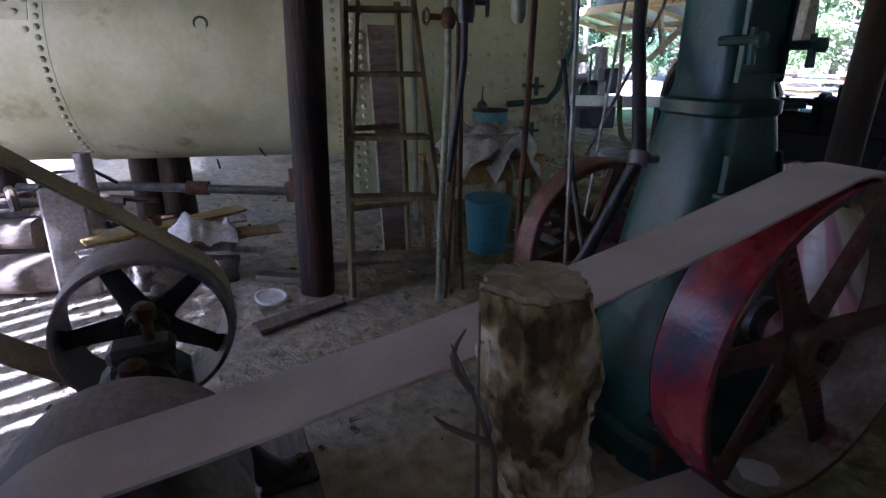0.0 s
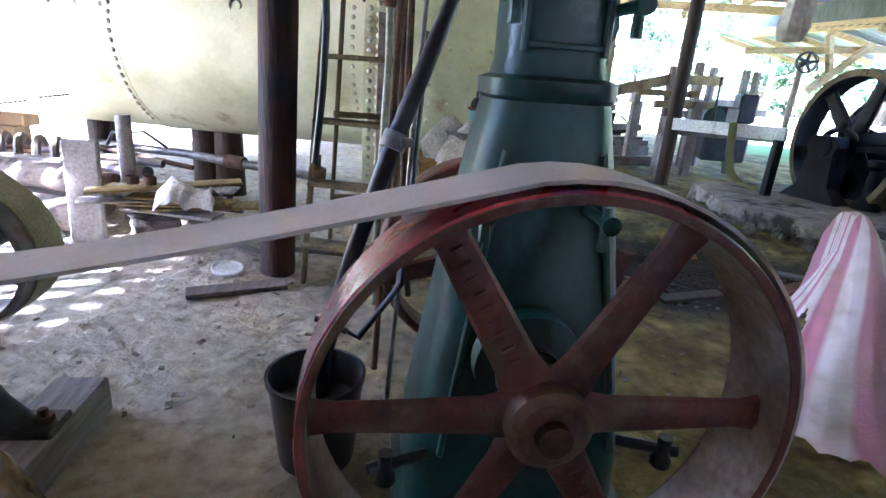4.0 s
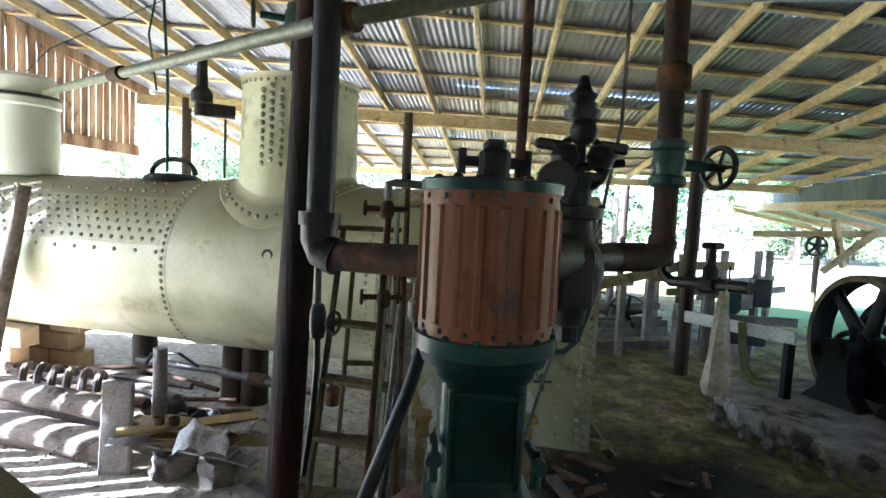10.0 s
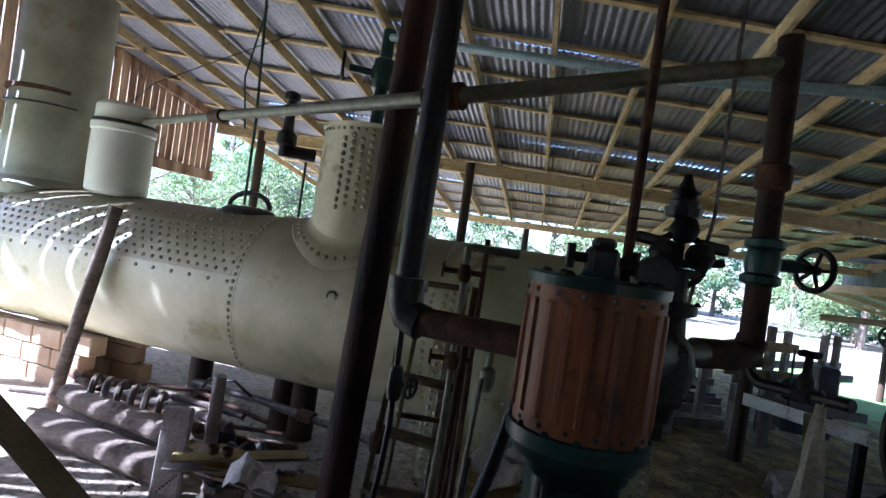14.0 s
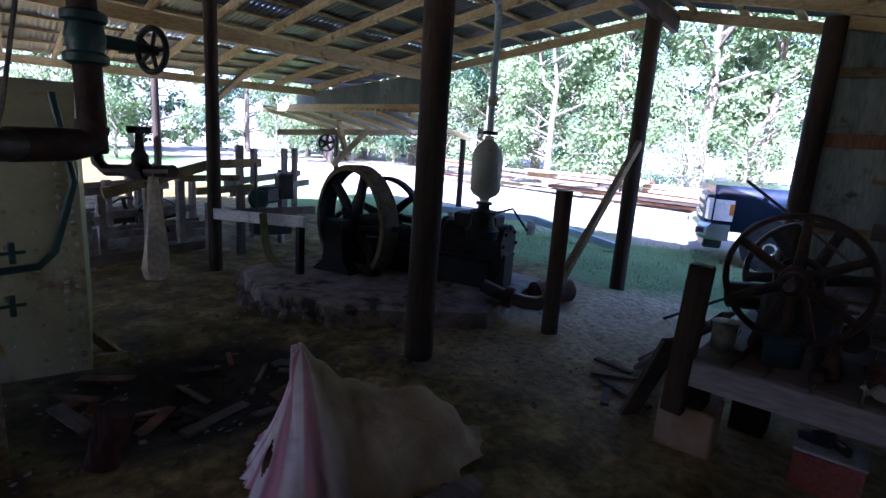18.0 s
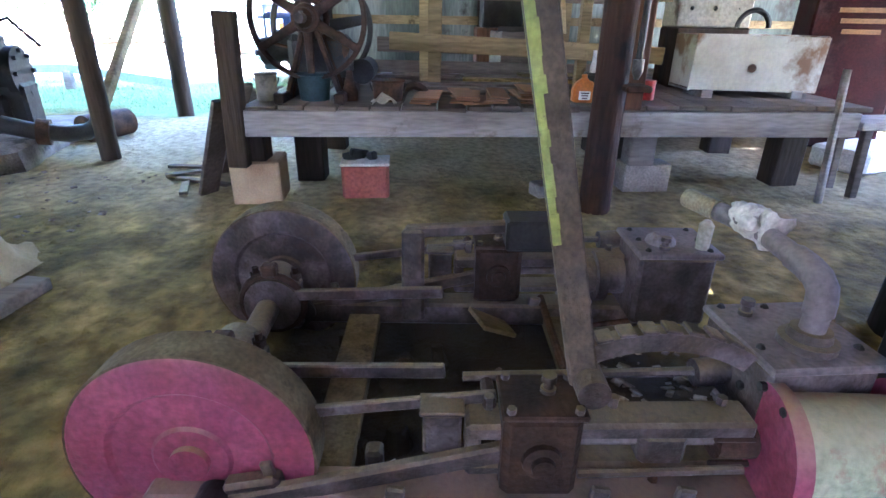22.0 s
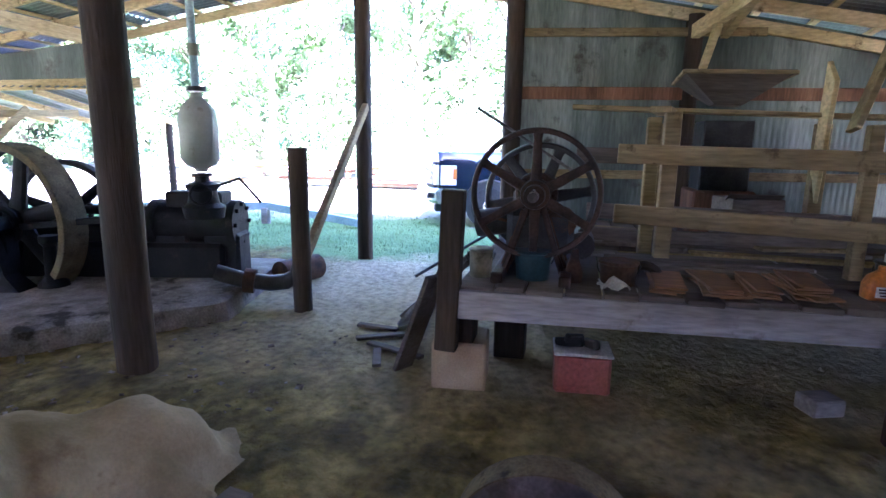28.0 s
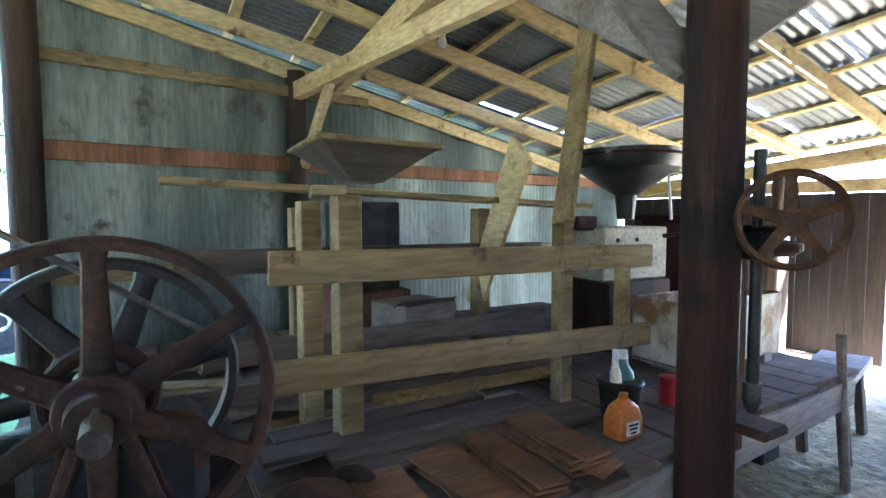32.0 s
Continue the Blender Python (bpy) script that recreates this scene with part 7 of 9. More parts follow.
def sawmill():
    """The log deck and saw carriage seen past the boiler, in grey and yellow timber."""
    rng = random.Random(31)
    s = thing("white_rail_beam", (3.75, 5.9, 0), "pale painted board on posts beside the far engine", "beam")
    part("beam", Geo().beam((3.25, 6.21, 0.76), (3.74, 4.95, 0.81), 0.045, 0.135), M_PALEBOARD, s)
    part("support", Geo().beam((3.70, 4.98, 0.1), (3.70, 4.98, 0.75), 0.08, 0.08, 0.006, (1, 0, 0)), M_SOOT, s)
    d = thing("log_deck", (3.0, 8.5, 0), "timber log deck with posts and lying rails", "log deck")
    for x, y, h in ((2.3, 7.3, 0.9), (2.75, 7.0, 1.0), (3.1, 8.4, 0.9), (2.5, 9.2, 0.85), (3.4, 9.8, 0.9), (1.9, 8.6, 0.8), (4.3, 7.6, 1.25), (4.9, 7.4, 1.2), (5.5, 8.3, 1.5), (5.9, 8.6, 1.5), (4.1, 8.9, 0.9)):
        part("upright", Geo().box((x, y, h / 2), (0.09, 0.09, h), rot("Z", rng.uniform(0, 40)), 0.006), M_GREYWOOD, d)
    for a, b in (((1.6, 7.6, 0.25), (3.9, 8.0, 0.3)), ((1.6, 7.9, 0.5), (3.9, 8.3, 0.52)), ((1.7, 8.6, 0.72), (3.9, 9.4, 0.75)), ((1.6, 8.2, 0.4), (4.2, 9.6, 0.42)), ((2.0, 9.1, 0.75), (3.7, 8.9, 0.9)), ((4.2, 7.7, 0.8), (6.2, 8.6, 0.85)), ((4.2, 7.9, 0.95), (6.2, 8.9, 1.0)), ((2.2, 7.1, 0.6), (2.9, 9.6, 0.62))):
        part("rail", Geo().beam(a, b, 0.06, 0.11), M_GREYWOOD, d)
    for k in range(7):
        x0 = 1.75 + rng.uniform(-0.1, 0.1)
        part("rail", Geo().beam((x0, 6.9 + 0.42 * k, 0.12 + 0.09 * (k % 4)), (x0 + 2.0, 7.25 + 0.42 * k, 0.15 + 0.09 * (k % 4)), 0.05, 0.13), rng.choice((M_GREYWOOD, M_DECK)), d)
    for x, y, h in ((2.05, 7.0, 0.75), (2.0, 7.9, 0.95), (2.6, 8.1, 1.0), (3.35, 7.5, 1.15), (3.75, 7.35, 1.45), (4.0, 7.0, 1.0), (3.5, 6.9, 0.8), (4.45, 7.9, 1.55), (4.75, 8.0, 1.5)):
        part("upright", Geo().box((x, y, h / 2), (0.11, 0.08, h), rot("Z", rng.uniform(0, 40)), 0.006), rng.choice((M_GREYWOOD, M_DECK)), d)
    part("cross_rail", Geo().beam((3.35, 6.95, 0.95), (4.3, 7.1, 0.97), 0.05, 0.10), M_LUMBERX, d)
    part("cross_rail", Geo().beam((3.7, 7.0, 0.62), (5.2, 6.9, 0.60), 0.06, 0.12), M_DECK, d)
    part("cross_rail", Geo().beam((3.3, 7.4, 1.08), (4.1, 7.2, 1.10), 0.05, 0.09), M_LUMBERX, d)
    part("sloping_rail", Geo().beam((2.3, 7.2, 0.92), (3.75, 7.4, 1.28), 0.06, 0.14), M_LUMBERX, d)
    part("level_rail", Geo().beam((3.7, 7.4, 1.28), (4.6, 7.5, 1.30), 0.06, 0.13), M_LUMBERX, d)
    wheel("belt_pulley", (3.2, 7.9, 0.45), (0.3, 1, 0), 0.3, 0.12, "dark iron pulley on the log deck", "pulley", (M_IRON, M_IRON, M_IRON), 5, 0.05, 0.02, 0.06, 0.02, 10, group="belt pulleys")
    wheel("belt_pulley", (3.0, 8.6, 0.4), (0.3, 1, 0), 0.28, 0.12, "dark iron pulley on the log deck", "pulley", (M_IRON, M_IRON, M_IRON), 5, 0.05, 0.02, 0.06, 0.02, 30, group="belt pulleys")
    b = thing("hanging_belt", (3.6, 5.3, 0.2), "slack yellowed belt hanging in a loop", "belt")
    g = Geo()
    path = [(3.46, 5.40, 0.86), (3.465, 5.36, 0.56), (3.50, 5.33, 0.36), (3.60, 5.28, 0.24), (3.78, 5.20, 0.20)]
    pts = [lerp(path[min(int(k / 6), 3)], path[min(int(k / 6), 3) + 1], (k % 6) / 6) for k in range(24)] + [Vector(path[-1])]
    for p in pts:
        g.v += [tuple(p + FS * -0.06), tuple(p + FS * 0.06), tuple(p + FS * 0.06 + Vector((0, 0, 0.012))), tuple(p + FS * -0.06 + Vector((0, 0, 0.012)))]
    for i in range(len(pts) - 1):
        g.f += [(i * 4 + k, i * 4 + (k + 1) % 4, i * 4 + 4 + (k + 1) % 4, i * 4 + 4 + k) for k in range(4)]
    part("strap", g, M_BELTPALE, b)
    m = thing("saw_carriage", (5.0, 7.6, 0), "sawmill carriage and husk in dark iron and wood", "saw carriage")
    part("husk", Geo().box((4.6, 7.2, 0.40), (0.6, 0.35, 0.36), rot("Z", -15), 0.03), M_IRON, m)
    part("headblock", Geo().box((4.9, 7.3, 0.95), (0.25, 0.3, 0.4), rot("Z", -15), 0.03).box((4.5, 7.1, 0.85), (0.3, 0.2, 0.25), rot("Z", 20), 0.03), M_IRON, m)
    part("gear", Geo().lathe((4.3, 7.0, 0.8), (0.3, 1, 0), [(0, 0.12), (0.03, 0.16), (0.08, 0.16), (0.1, 0.1)], 18), M_DKGREEN, m)
    part("feed_lever", Geo().tube([(4.2, 6.9, 0.6), (4.15, 6.85, 1.35)], 0.016, 8), M_IRON, m)
    w = thing("hanging_bag", (0.955, 1.62, 1.34), "long pale cloth bag tied to the drain pipe", "bag")
    secs = []
    for k in range(19):
        f = k / 18
        r = 0.012 + 0.030 * f ** 0.8 if f < 0.9 else 0.040 - 0.12 * (f - 0.9)
        secs.append([Vector((0.955 - 0.006 * f, 1.62 + 0.006 * f, 1.715 - 0.37 * f)) + r * (1 + 0.16 * math.sin(3 * a + 5 * f) + 0.10 * math.sin(7 * a)) * Vector((math.cos(a), math.sin(a), 0)) for a in [2 * math.pi * m / 20 for m in range(20)]])
    part("sack", Geo().sweep(secs), M_RAG, w, "creased cream cloth sack", 60)
    part("tie", Geo().tube(arc((0.955, 1.62, 1.72), (0.3, 0.95, 0), (0, 0, 1), 0.026, 0, 360, 14), 0.005, 6), M_RAG, w)
    # gable sheet and the low shed roof beyond the far engine
    g = Geo()
    n = 90
    for k in range(n + 1):
        t = k / n
        p = lerp((7.9, 6.8, 0), (7.2, 10.6, 0), t)
        off = 0.012 * math.sin(t * 3.9 / 0.076 * 6.283)
        g.v += [(p.x + off, p.y, 2.45 - 0.12 * t), (p.x + off, p.y, 3.1 - 0.5 * t)]
        if k:
            g.f.append((2 * k - 2, 2 * k, 2 * k + 1, 2 * k - 1))
    gable = thing("wall_gable_north", (7.6, 8.6, 2.3), "corrugated sheet closing the gable over a beam", "wall", "", "structure")
    part("sheet", g, M_GALV, gable, smooth=60)
    part("beam", Geo().beam((7.95, 6.6, 2.42), (7.1, 11.2, 2.3), 0.07, 0.16), M_LUMBER, gable)
    annex = thing("shed_roof", (8.8, 9.0, 0), "low lean-to shed roof on yellow rafters", "shed roof", "", "structure")
    g = Geo()
    for k in range(121):
        t = k / 120
        for v in (0, 1):
            p = lerp(lerp((7.7, 7.4, 2.35), (7.0, 11.8, 2.35), t), lerp((9.9, 7.7, 1.95), (9.3, 12.0, 1.95), t), v)
            g.v.append((p.x, p.y, p.z + 0.012 * math.sin(k * 1.57)))
        if k:
            g.f.append((2 * k - 2, 2 * k - 1, 2 * k + 1, 2 * k))
    part("sheet", g, M_ROOF, annex, smooth=60)
    for k in range(6):
        t = k / 5
        part("rafter", Geo().beam(lerp((7.7, 7.4, 2.28), (7.0, 11.8, 2.28), t), lerp((9.9, 7.7, 1.88), (9.3, 12.0, 1.88), t), 0.05, 0.1), M_LUMBER, annex)
    for p in ((9.8, 7.75), (9.3, 11.9)):
        part("post", rough_log((p[0], p[1], 0), (p[0], p[1], 1.9), 0.07, 12, 6, 0.03, p[1]), M_POST, annex)
    br = thing("truss_brace", (5.9, 9.2, 1.4), "yellow timber braces carrying a small pulley", "brace")
    for a, b in (((6.15, 7.75, 1.25), (6.75, 7.45, 1.95)), ((6.45, 7.7, 1.35), (6.15, 7.6, 2.05)), ((5.3, 8.2, 1.78), (7.4, 7.3, 1.92)), ((4.2, 8.2, 2.2), (5.6, 9.8, 2.9))):
        part("timber", Geo().beam(a, b, 0.07, 0.1), M_LUMBER, br)
    wheel("belt_pulley", (5.94, 7.64, 1.65), (0.3, 1, 0), 0.15, 0.08, "small iron pulley hung from the braces", "pulley", (M_IRON, M_IRON, M_IRON), 5, 0.03, 0.02, 0.05, 0.015, 10, group="belt pulleys")


sawmill()


# ---- twin-cylinder engine on the ground ----
def twin_engine():
    e = thing("twin_engine", (1.65, -0.9, 0), "dusty twin-cylinder steam hoist engine with disc cranks", "steam engine")

    def disc(x, y, z, r, w, mat, label, crank):
        g = Geo().lathe((x, y, z), (1, 0, 0), [(0, 0.02), (0.004, r * 0.30), (0.012, r * 0.33), (0.012, r * 0.64), (0.0, r * 0.68), (0.0, r - 0.012), (0.008, r), (w, r), (w, 0.02)], 56)
        d = part("crank_disc", g, mat, e, label)
        g = Geo().lathe((x - 0.02, y, z), (1, 0, 0), [(0, 0.03), (0.004, 0.05), (0.03, 0.052)], 24)
        part("disc_boss", g, mat, d)
        band_g = Geo().lathe((x + 0.006, y, z), (1, 0, 0), [(0, r - 0.004), (0, r + 0.003), (w - 0.01, r + 0.003), (w - 0.01, r - 0.004)], 56)
        band_g.f = band_g.f[:-2]
        part("disc_rim", band_g, M_DUSTRIM, d)
        return d

    disc(1.12, -0.10, 0.20, 0.315, 0.12, M_PINK, "faded pink counterweighted crank disc", 0)
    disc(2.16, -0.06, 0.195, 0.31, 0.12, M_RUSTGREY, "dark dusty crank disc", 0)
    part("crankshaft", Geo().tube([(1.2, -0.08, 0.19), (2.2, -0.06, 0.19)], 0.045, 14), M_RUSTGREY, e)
    for x in (1.42, 1.9):
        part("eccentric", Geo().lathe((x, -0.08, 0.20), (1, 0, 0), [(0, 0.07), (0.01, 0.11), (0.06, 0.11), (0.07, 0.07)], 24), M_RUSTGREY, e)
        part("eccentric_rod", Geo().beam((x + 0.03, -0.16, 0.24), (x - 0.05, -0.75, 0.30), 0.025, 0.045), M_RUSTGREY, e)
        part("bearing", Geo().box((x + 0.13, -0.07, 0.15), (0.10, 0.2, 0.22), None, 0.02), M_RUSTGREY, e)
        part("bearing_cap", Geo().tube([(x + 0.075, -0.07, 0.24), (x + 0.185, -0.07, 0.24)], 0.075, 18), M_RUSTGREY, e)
        for dy in (-0.15, 0.01):
            part("cap_bolt", Geo().tube([(x + 0.13, dy, 0.22), (x + 0.13, dy, 0.31)], 0.014, 6).tube([(x + 0.13, dy, 0.262), (x + 0.13, dy, 0.285)], 0.024, 6), M_RUSTDARK, e)
        part("eccentric_strap", Geo().tube(arc((x + 0.035, -0.08, 0.20), (0, 1, 0), (0, 0, 1), 0.12, 0, 360, 22), 0.016, 7), M_RUSTDARK, e)
        part("strap_lug", Geo().box((x + 0.035, -0.08, 0.345), (0.05, 0.06, 0.05), None, 0.008), M_RUSTDARK, e)
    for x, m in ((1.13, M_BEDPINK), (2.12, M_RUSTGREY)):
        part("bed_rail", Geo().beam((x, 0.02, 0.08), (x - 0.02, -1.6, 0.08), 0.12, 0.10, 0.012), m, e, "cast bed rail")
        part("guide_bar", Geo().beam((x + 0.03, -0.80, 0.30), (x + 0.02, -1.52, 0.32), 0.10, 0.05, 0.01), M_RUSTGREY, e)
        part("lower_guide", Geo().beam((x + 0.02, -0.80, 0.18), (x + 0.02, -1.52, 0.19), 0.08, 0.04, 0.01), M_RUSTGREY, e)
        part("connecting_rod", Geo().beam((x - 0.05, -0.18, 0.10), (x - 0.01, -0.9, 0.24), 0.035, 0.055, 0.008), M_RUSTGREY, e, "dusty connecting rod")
        part("rod_end", Geo().lathe((x - 0.09, -0.16, 0.095), (1, 0, 0), [(0, 0.03), (0.01, 0.055), (0.07, 0.055), (0.08, 0.03)], 20), M_IRON, e)
        part("piston_rod", Geo().tube([(x + 0.03, -1.0, 0.25), (x + 0.02, -1.5, 0.26)], 0.02, 10), M_PIPEGREY, e)
        part("slide_block", Geo().box((x + 0.005, -0.98, 0.265), (0.15, 0.19, 0.25), None, 0.018), M_RUSTDARK, e, "grimy square valve gear block")
        part("block_lid", Geo().box((x + 0.005, -0.98, 0.397), (0.165, 0.205, 0.016), None, 0.005), M_RUSTDARK, e)
        for dx in (-0.06, 0.07):
            for dy in (-0.08, 0.08):
                part("lid_bolt", Geo().tube([(x + dx, -0.98 + dy, 0.40), (x + dx, -0.98 + dy, 0.42)], 0.012, 6), M_RUSTGREY, e)
        part("block_boss", Geo().lathe((x - 0.07, -0.98, 0.27), (-1, 0, 0), [(0, 0.05), (0.015, 0.048), (0.02, 0.03), (0.035, 0.028)], 16), M_RUSTDARK, e)
        part("oil_box", Geo().box((x + 0.05, -0.74, 0.265), (0.07, 0.10, 0.13), None, 0.008).box((x + 0.05, -0.74, 0.335), (0.085, 0.115, 0.014), None, 0.004), M_RUSTGREY, e)
        part("box_bracket", Geo().beam((x + 0.05, -0.70, 0.09), (x + 0.05, -0.74, 0.21), 0.03, 0.05, 0.005, (1, 0, 0)), M_RUSTDARK, e)
        part("valve_link", Geo().beam((x + 0.10, -0.30, 0.26), (x + 0.07, -0.88, 0.35), 0.018, 0.035, 0.004), M_RUSTGREY, e)
        part("link_pin", Geo().tube([(x + 0.04, -0.86, 0.345), (x + 0.13, -0.86, 0.345)], 0.018, 10), M_RUSTDARK, e)
        part("side_rod", Geo().tube([(x - 0.045, -1.08, 0.20), (x - 0.04, -1.50, 0.21)], 0.012, 8), M_RUSTGREY, e)
        for y in (-0.62, -1.14, -1.36):
            part("bed_bracket", Geo().box((x - 0.055, y, 0.125), (0.022, 0.05, 0.075), rot("X", 8), 0.006), M_RUSTGREY, e)
        for k in range(4):
            part("gland_stud", Geo().tube([(x - 0.025 + 0.09 * (k % 2), -1.52, 0.215 + 0.08 * (k // 2)), (x - 0.025 + 0.09 * (k % 2), -1.42, 0.215 + 0.08 * (k // 2))], 0.009, 6), M_RUSTDARK, e)
        part("gland", Geo().tube([(x + 0.02, -1.44, 0.255), (x + 0.02, -1.54, 0.255)], 0.05, 14), M_RUSTDARK, e)
    for y in (-0.42, -1.25):
        part("cross_beam", Geo().beam((1.1, y, 0.05), (2.16, y, 0.05), 0.13, 0.06), M_DUSTRIM, e)
    # near cylinder
    part("cylinder", Geo().tube([(1.13, -1.58, 0.25), (1.10, -1.93, 0.25)], 0.145, 32), M_CYLINDER, e, "pale green painted cylinder barrel")
    for y0, y1, r in ((-1.555, -1.595, 0.172), (-1.90, -1.94, 0.172)):
        part("cylinder_flange", Geo().tube([(1.13, y0, 0.25), (1.125, y1, 0.25)], r, 36), M_PINK, e, "faded red flange")
    for k in range(10):
        a = 2 * math.pi * k / 10
        part("flange_nut", Geo().tube([(1.13 + 0.157 * math.cos(a), -1.545, 0.25 + 0.157 * math.sin(a)), (1.13 + 0.157 * math.cos(a), -1.565, 0.25 + 0.157 * math.sin(a))], 0.013, 6), M_IRON, e)
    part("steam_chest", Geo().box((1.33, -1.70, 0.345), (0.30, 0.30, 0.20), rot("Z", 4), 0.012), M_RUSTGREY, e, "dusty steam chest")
    part("chest_lid", Geo().box((1.325, -1.70, 0.457), (0.33, 0.33, 0.024), rot("Z", 4), 0.006), M_PIPEGREY, e, "dusty grey chest lid")
    for x in (1.25, 1.46):
        for y in (-1.57, -1.70, -1.83):
            part("chest_bolt", Geo().dome((x, y, 0.470), (0, 0, 1), 0.014), M_IRON, e)
    part("pipe_flange", Geo().lathe((1.265, -1.70, 0.468), (0, 0, 1), [(0, 0.072), (0.022, 0.072), (0.027, 0.055), (0.05, 0.050)], 20), M_RUSTGREY, e)
    part("exhaust_pipe", Geo().tube([(1.265, -1.70, 0.44), (1.262, -1.70, 0.58), (1.268, -1.70, 0.62), (1.30, -1.70, 0.65), (1.35, -1.70, 0.66), (1.585, -1.70, 0.67), (1.87, -1.635, 0.665)], 0.031, 16), M_PIPEGREY, e, "dull purple-grey bent pipe")
    part("pipe_elbow", Geo().tube([(1.262, -1.70, 0.565), (1.264, -1.70, 0.60), (1.273, -1.70, 0.63), (1.30, -1.70, 0.65), (1.345, -1.70, 0.66), (1.40, -1.70, 0.662)], 0.037, 16), M_PIPEGREY, e)
    part("pipe_end", Geo().tube([(1.75, -1.663, 0.667), (1.90, -1.628, 0.664)], 0.036, 14), M_BELTDARK, e, "dull olive pipe end")
    for k, (a, b, r) in enumerate((((1.52, -1.71, 0.685), (1.68, -1.69, 0.685), 0.055), ((1.56, -1.67, 0.70), (1.72, -1.70, 0.68), 0.042), ((1.60, -1.73, 0.66), (1.55, -1.64, 0.70), 0.036))):
        part("tied_rag", rough_log(a, b, r, 20, 14, 0.32, 9 + k * 3, 0.7), M_RAGWHITE, e, "white rag tied round the pipe", 180)
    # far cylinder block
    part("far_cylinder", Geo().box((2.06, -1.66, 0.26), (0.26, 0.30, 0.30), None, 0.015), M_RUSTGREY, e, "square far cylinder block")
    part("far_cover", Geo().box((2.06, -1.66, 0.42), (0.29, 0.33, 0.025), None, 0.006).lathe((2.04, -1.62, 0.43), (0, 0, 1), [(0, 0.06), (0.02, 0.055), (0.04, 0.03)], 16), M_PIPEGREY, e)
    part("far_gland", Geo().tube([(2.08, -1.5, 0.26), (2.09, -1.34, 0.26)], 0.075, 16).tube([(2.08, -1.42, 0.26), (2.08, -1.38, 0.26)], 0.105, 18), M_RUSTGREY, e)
    part("grease_can", Geo().lathe((1.98, -1.76, 0.43), (0, 0, 1), [(0, 0.025), (0.10, 0.028), (0.12, 0.012)], 14), M_RAG, e)
    part("rocker_post", Geo().beam((1.98, -0.63, 0.1), (2.06, -0.63, 0.47), 0.07, 0.09, 0.012, (0, 1, 0)), M_RUSTGREY, e)
    part("rocker_arm", Geo().beam((2.06, -0.6, 0.46), (2.12, -1.15, 0.47), 0.05, 0.05, 0.01), M_RUSTGREY, e)
    part("far_box", Geo().box((2.1, -1.12, 0.45), (0.15, 0.24, 0.13), None, 0.012), M_IRON, e)
    # reversing lever and quadrant
    foot, tip = Vector((1.165, -1.09, 0.42)), Vector((1.265, -0.915, 1.32))
    lever = part("lever", Geo().beam(foot, tip, 0.072, 0.03, 0.006, (1, 0, 0)), M_LEVER, e, "tall dusty brown reversing lever")
    for k in range(14):
        a, b = lerp(foot, tip, 0.40 + 0.04 * k), lerp(foot, tip, 0.40 + 0.04 * (k + 1.02))
        wide = 0.019 + 0.0025 * math.sin(k * 2.3) + (0.006 if k > 8 else 0)
        off = Vector((0.0, 0.0355 - wide / 2, -0.002))
        part("lever_paint", Geo().beam(a + off, b + off, wide, 0.034, 0.001, (1, 0, 0)), M_LIME, lever, "peeling lime-green strip")
    part("lever_link", Geo().beam(foot + Vector((0.03, 0.02, 0.1)), tip + Vector((0.025, 0.0, 0.02)), 0.012, 0.03, 0.003, (1, 0, 0)), M_RUST, e)
    part("lever_pivot", Geo().tube([(1.10, -1.10, 0.43), (1.23, -1.10, 0.43)], 0.04, 16), M_RUSTGREY, lever)
    q = arc((1.19, -1.28, 0.12), (0, 1, 0), (0, 0, 1), 0.42, 58, 122, 18)
    mid = Vector((1.19, -1.28, 0.12))
    secs = []
    for p in q:
        o = (p - mid).normalized()
        secs.append([p + o * u + Vector((w, 0, 0)) for u, w in ((-0.03, -0.02), (-0.03, 0.02), (0.02, 0.02), (0.02, -0.02))])
    quad = part("quadrant", Geo().sweep(secs), M_RUSTGREY, e, "notched quadrant", 30)
    for k in range(8):
        a, b = q[1 + 2 * k] + (q[1 + 2 * k] - mid).normalized() * 0.027, q[2 + 2 * k] + (q[2 + 2 * k] - mid).normalized() * 0.024
        part("tooth", Geo().beam(lerp(a, b, -0.25), lerp(a, b, 1.2), 0.012, 0.05, 0.003, (1, 0, 0)), M_RUSTGREY, quad)
    rng = random.Random(61)
    for x in (1.15, 2.13):
        part("rod_strap", Geo().box((x - 0.045, -0.26, 0.125), (0.055, 0.15, 0.085), rot("X", -11), 0.012), M_RUSTGREY, e)
        part("rod_key", Geo().box((x - 0.045, -0.30, 0.185), (0.015, 0.03, 0.06), rot("X", -11), 0.003), M_STEEL, e)
        part("crosshead_pin", Geo().tube([(x - 0.07, -0.95, 0.24), (x + 0.10, -0.95, 0.24)], 0.024, 12), M_RUSTDARK, e)
        part("guide_spacer", Geo().box((x + 0.025, -1.50, 0.245), (0.11, 0.045, 0.15), None, 0.008), M_RUSTGREY, e)
        part("guide_spacer", Geo().box((x + 0.025, -0.82, 0.24), (0.10, 0.04, 0.10), None, 0.008), M_RUSTGREY, e)
        for y in (-0.86, -1.18, -1.46):
            part("guide_bolt", Geo().tube([(x + 0.03, y, 0.32), (x + 0.03, y, 0.365)], 0.014, 6), M_RUSTGREY, e)
        part("drain_pipe", Geo().tube([(x - 0.02, -1.62, 0.11), (x - 0.10, -1.60, 0.08), (x - 0.13, -1.35, 0.06)], 0.011, 7), M_RUST, e)
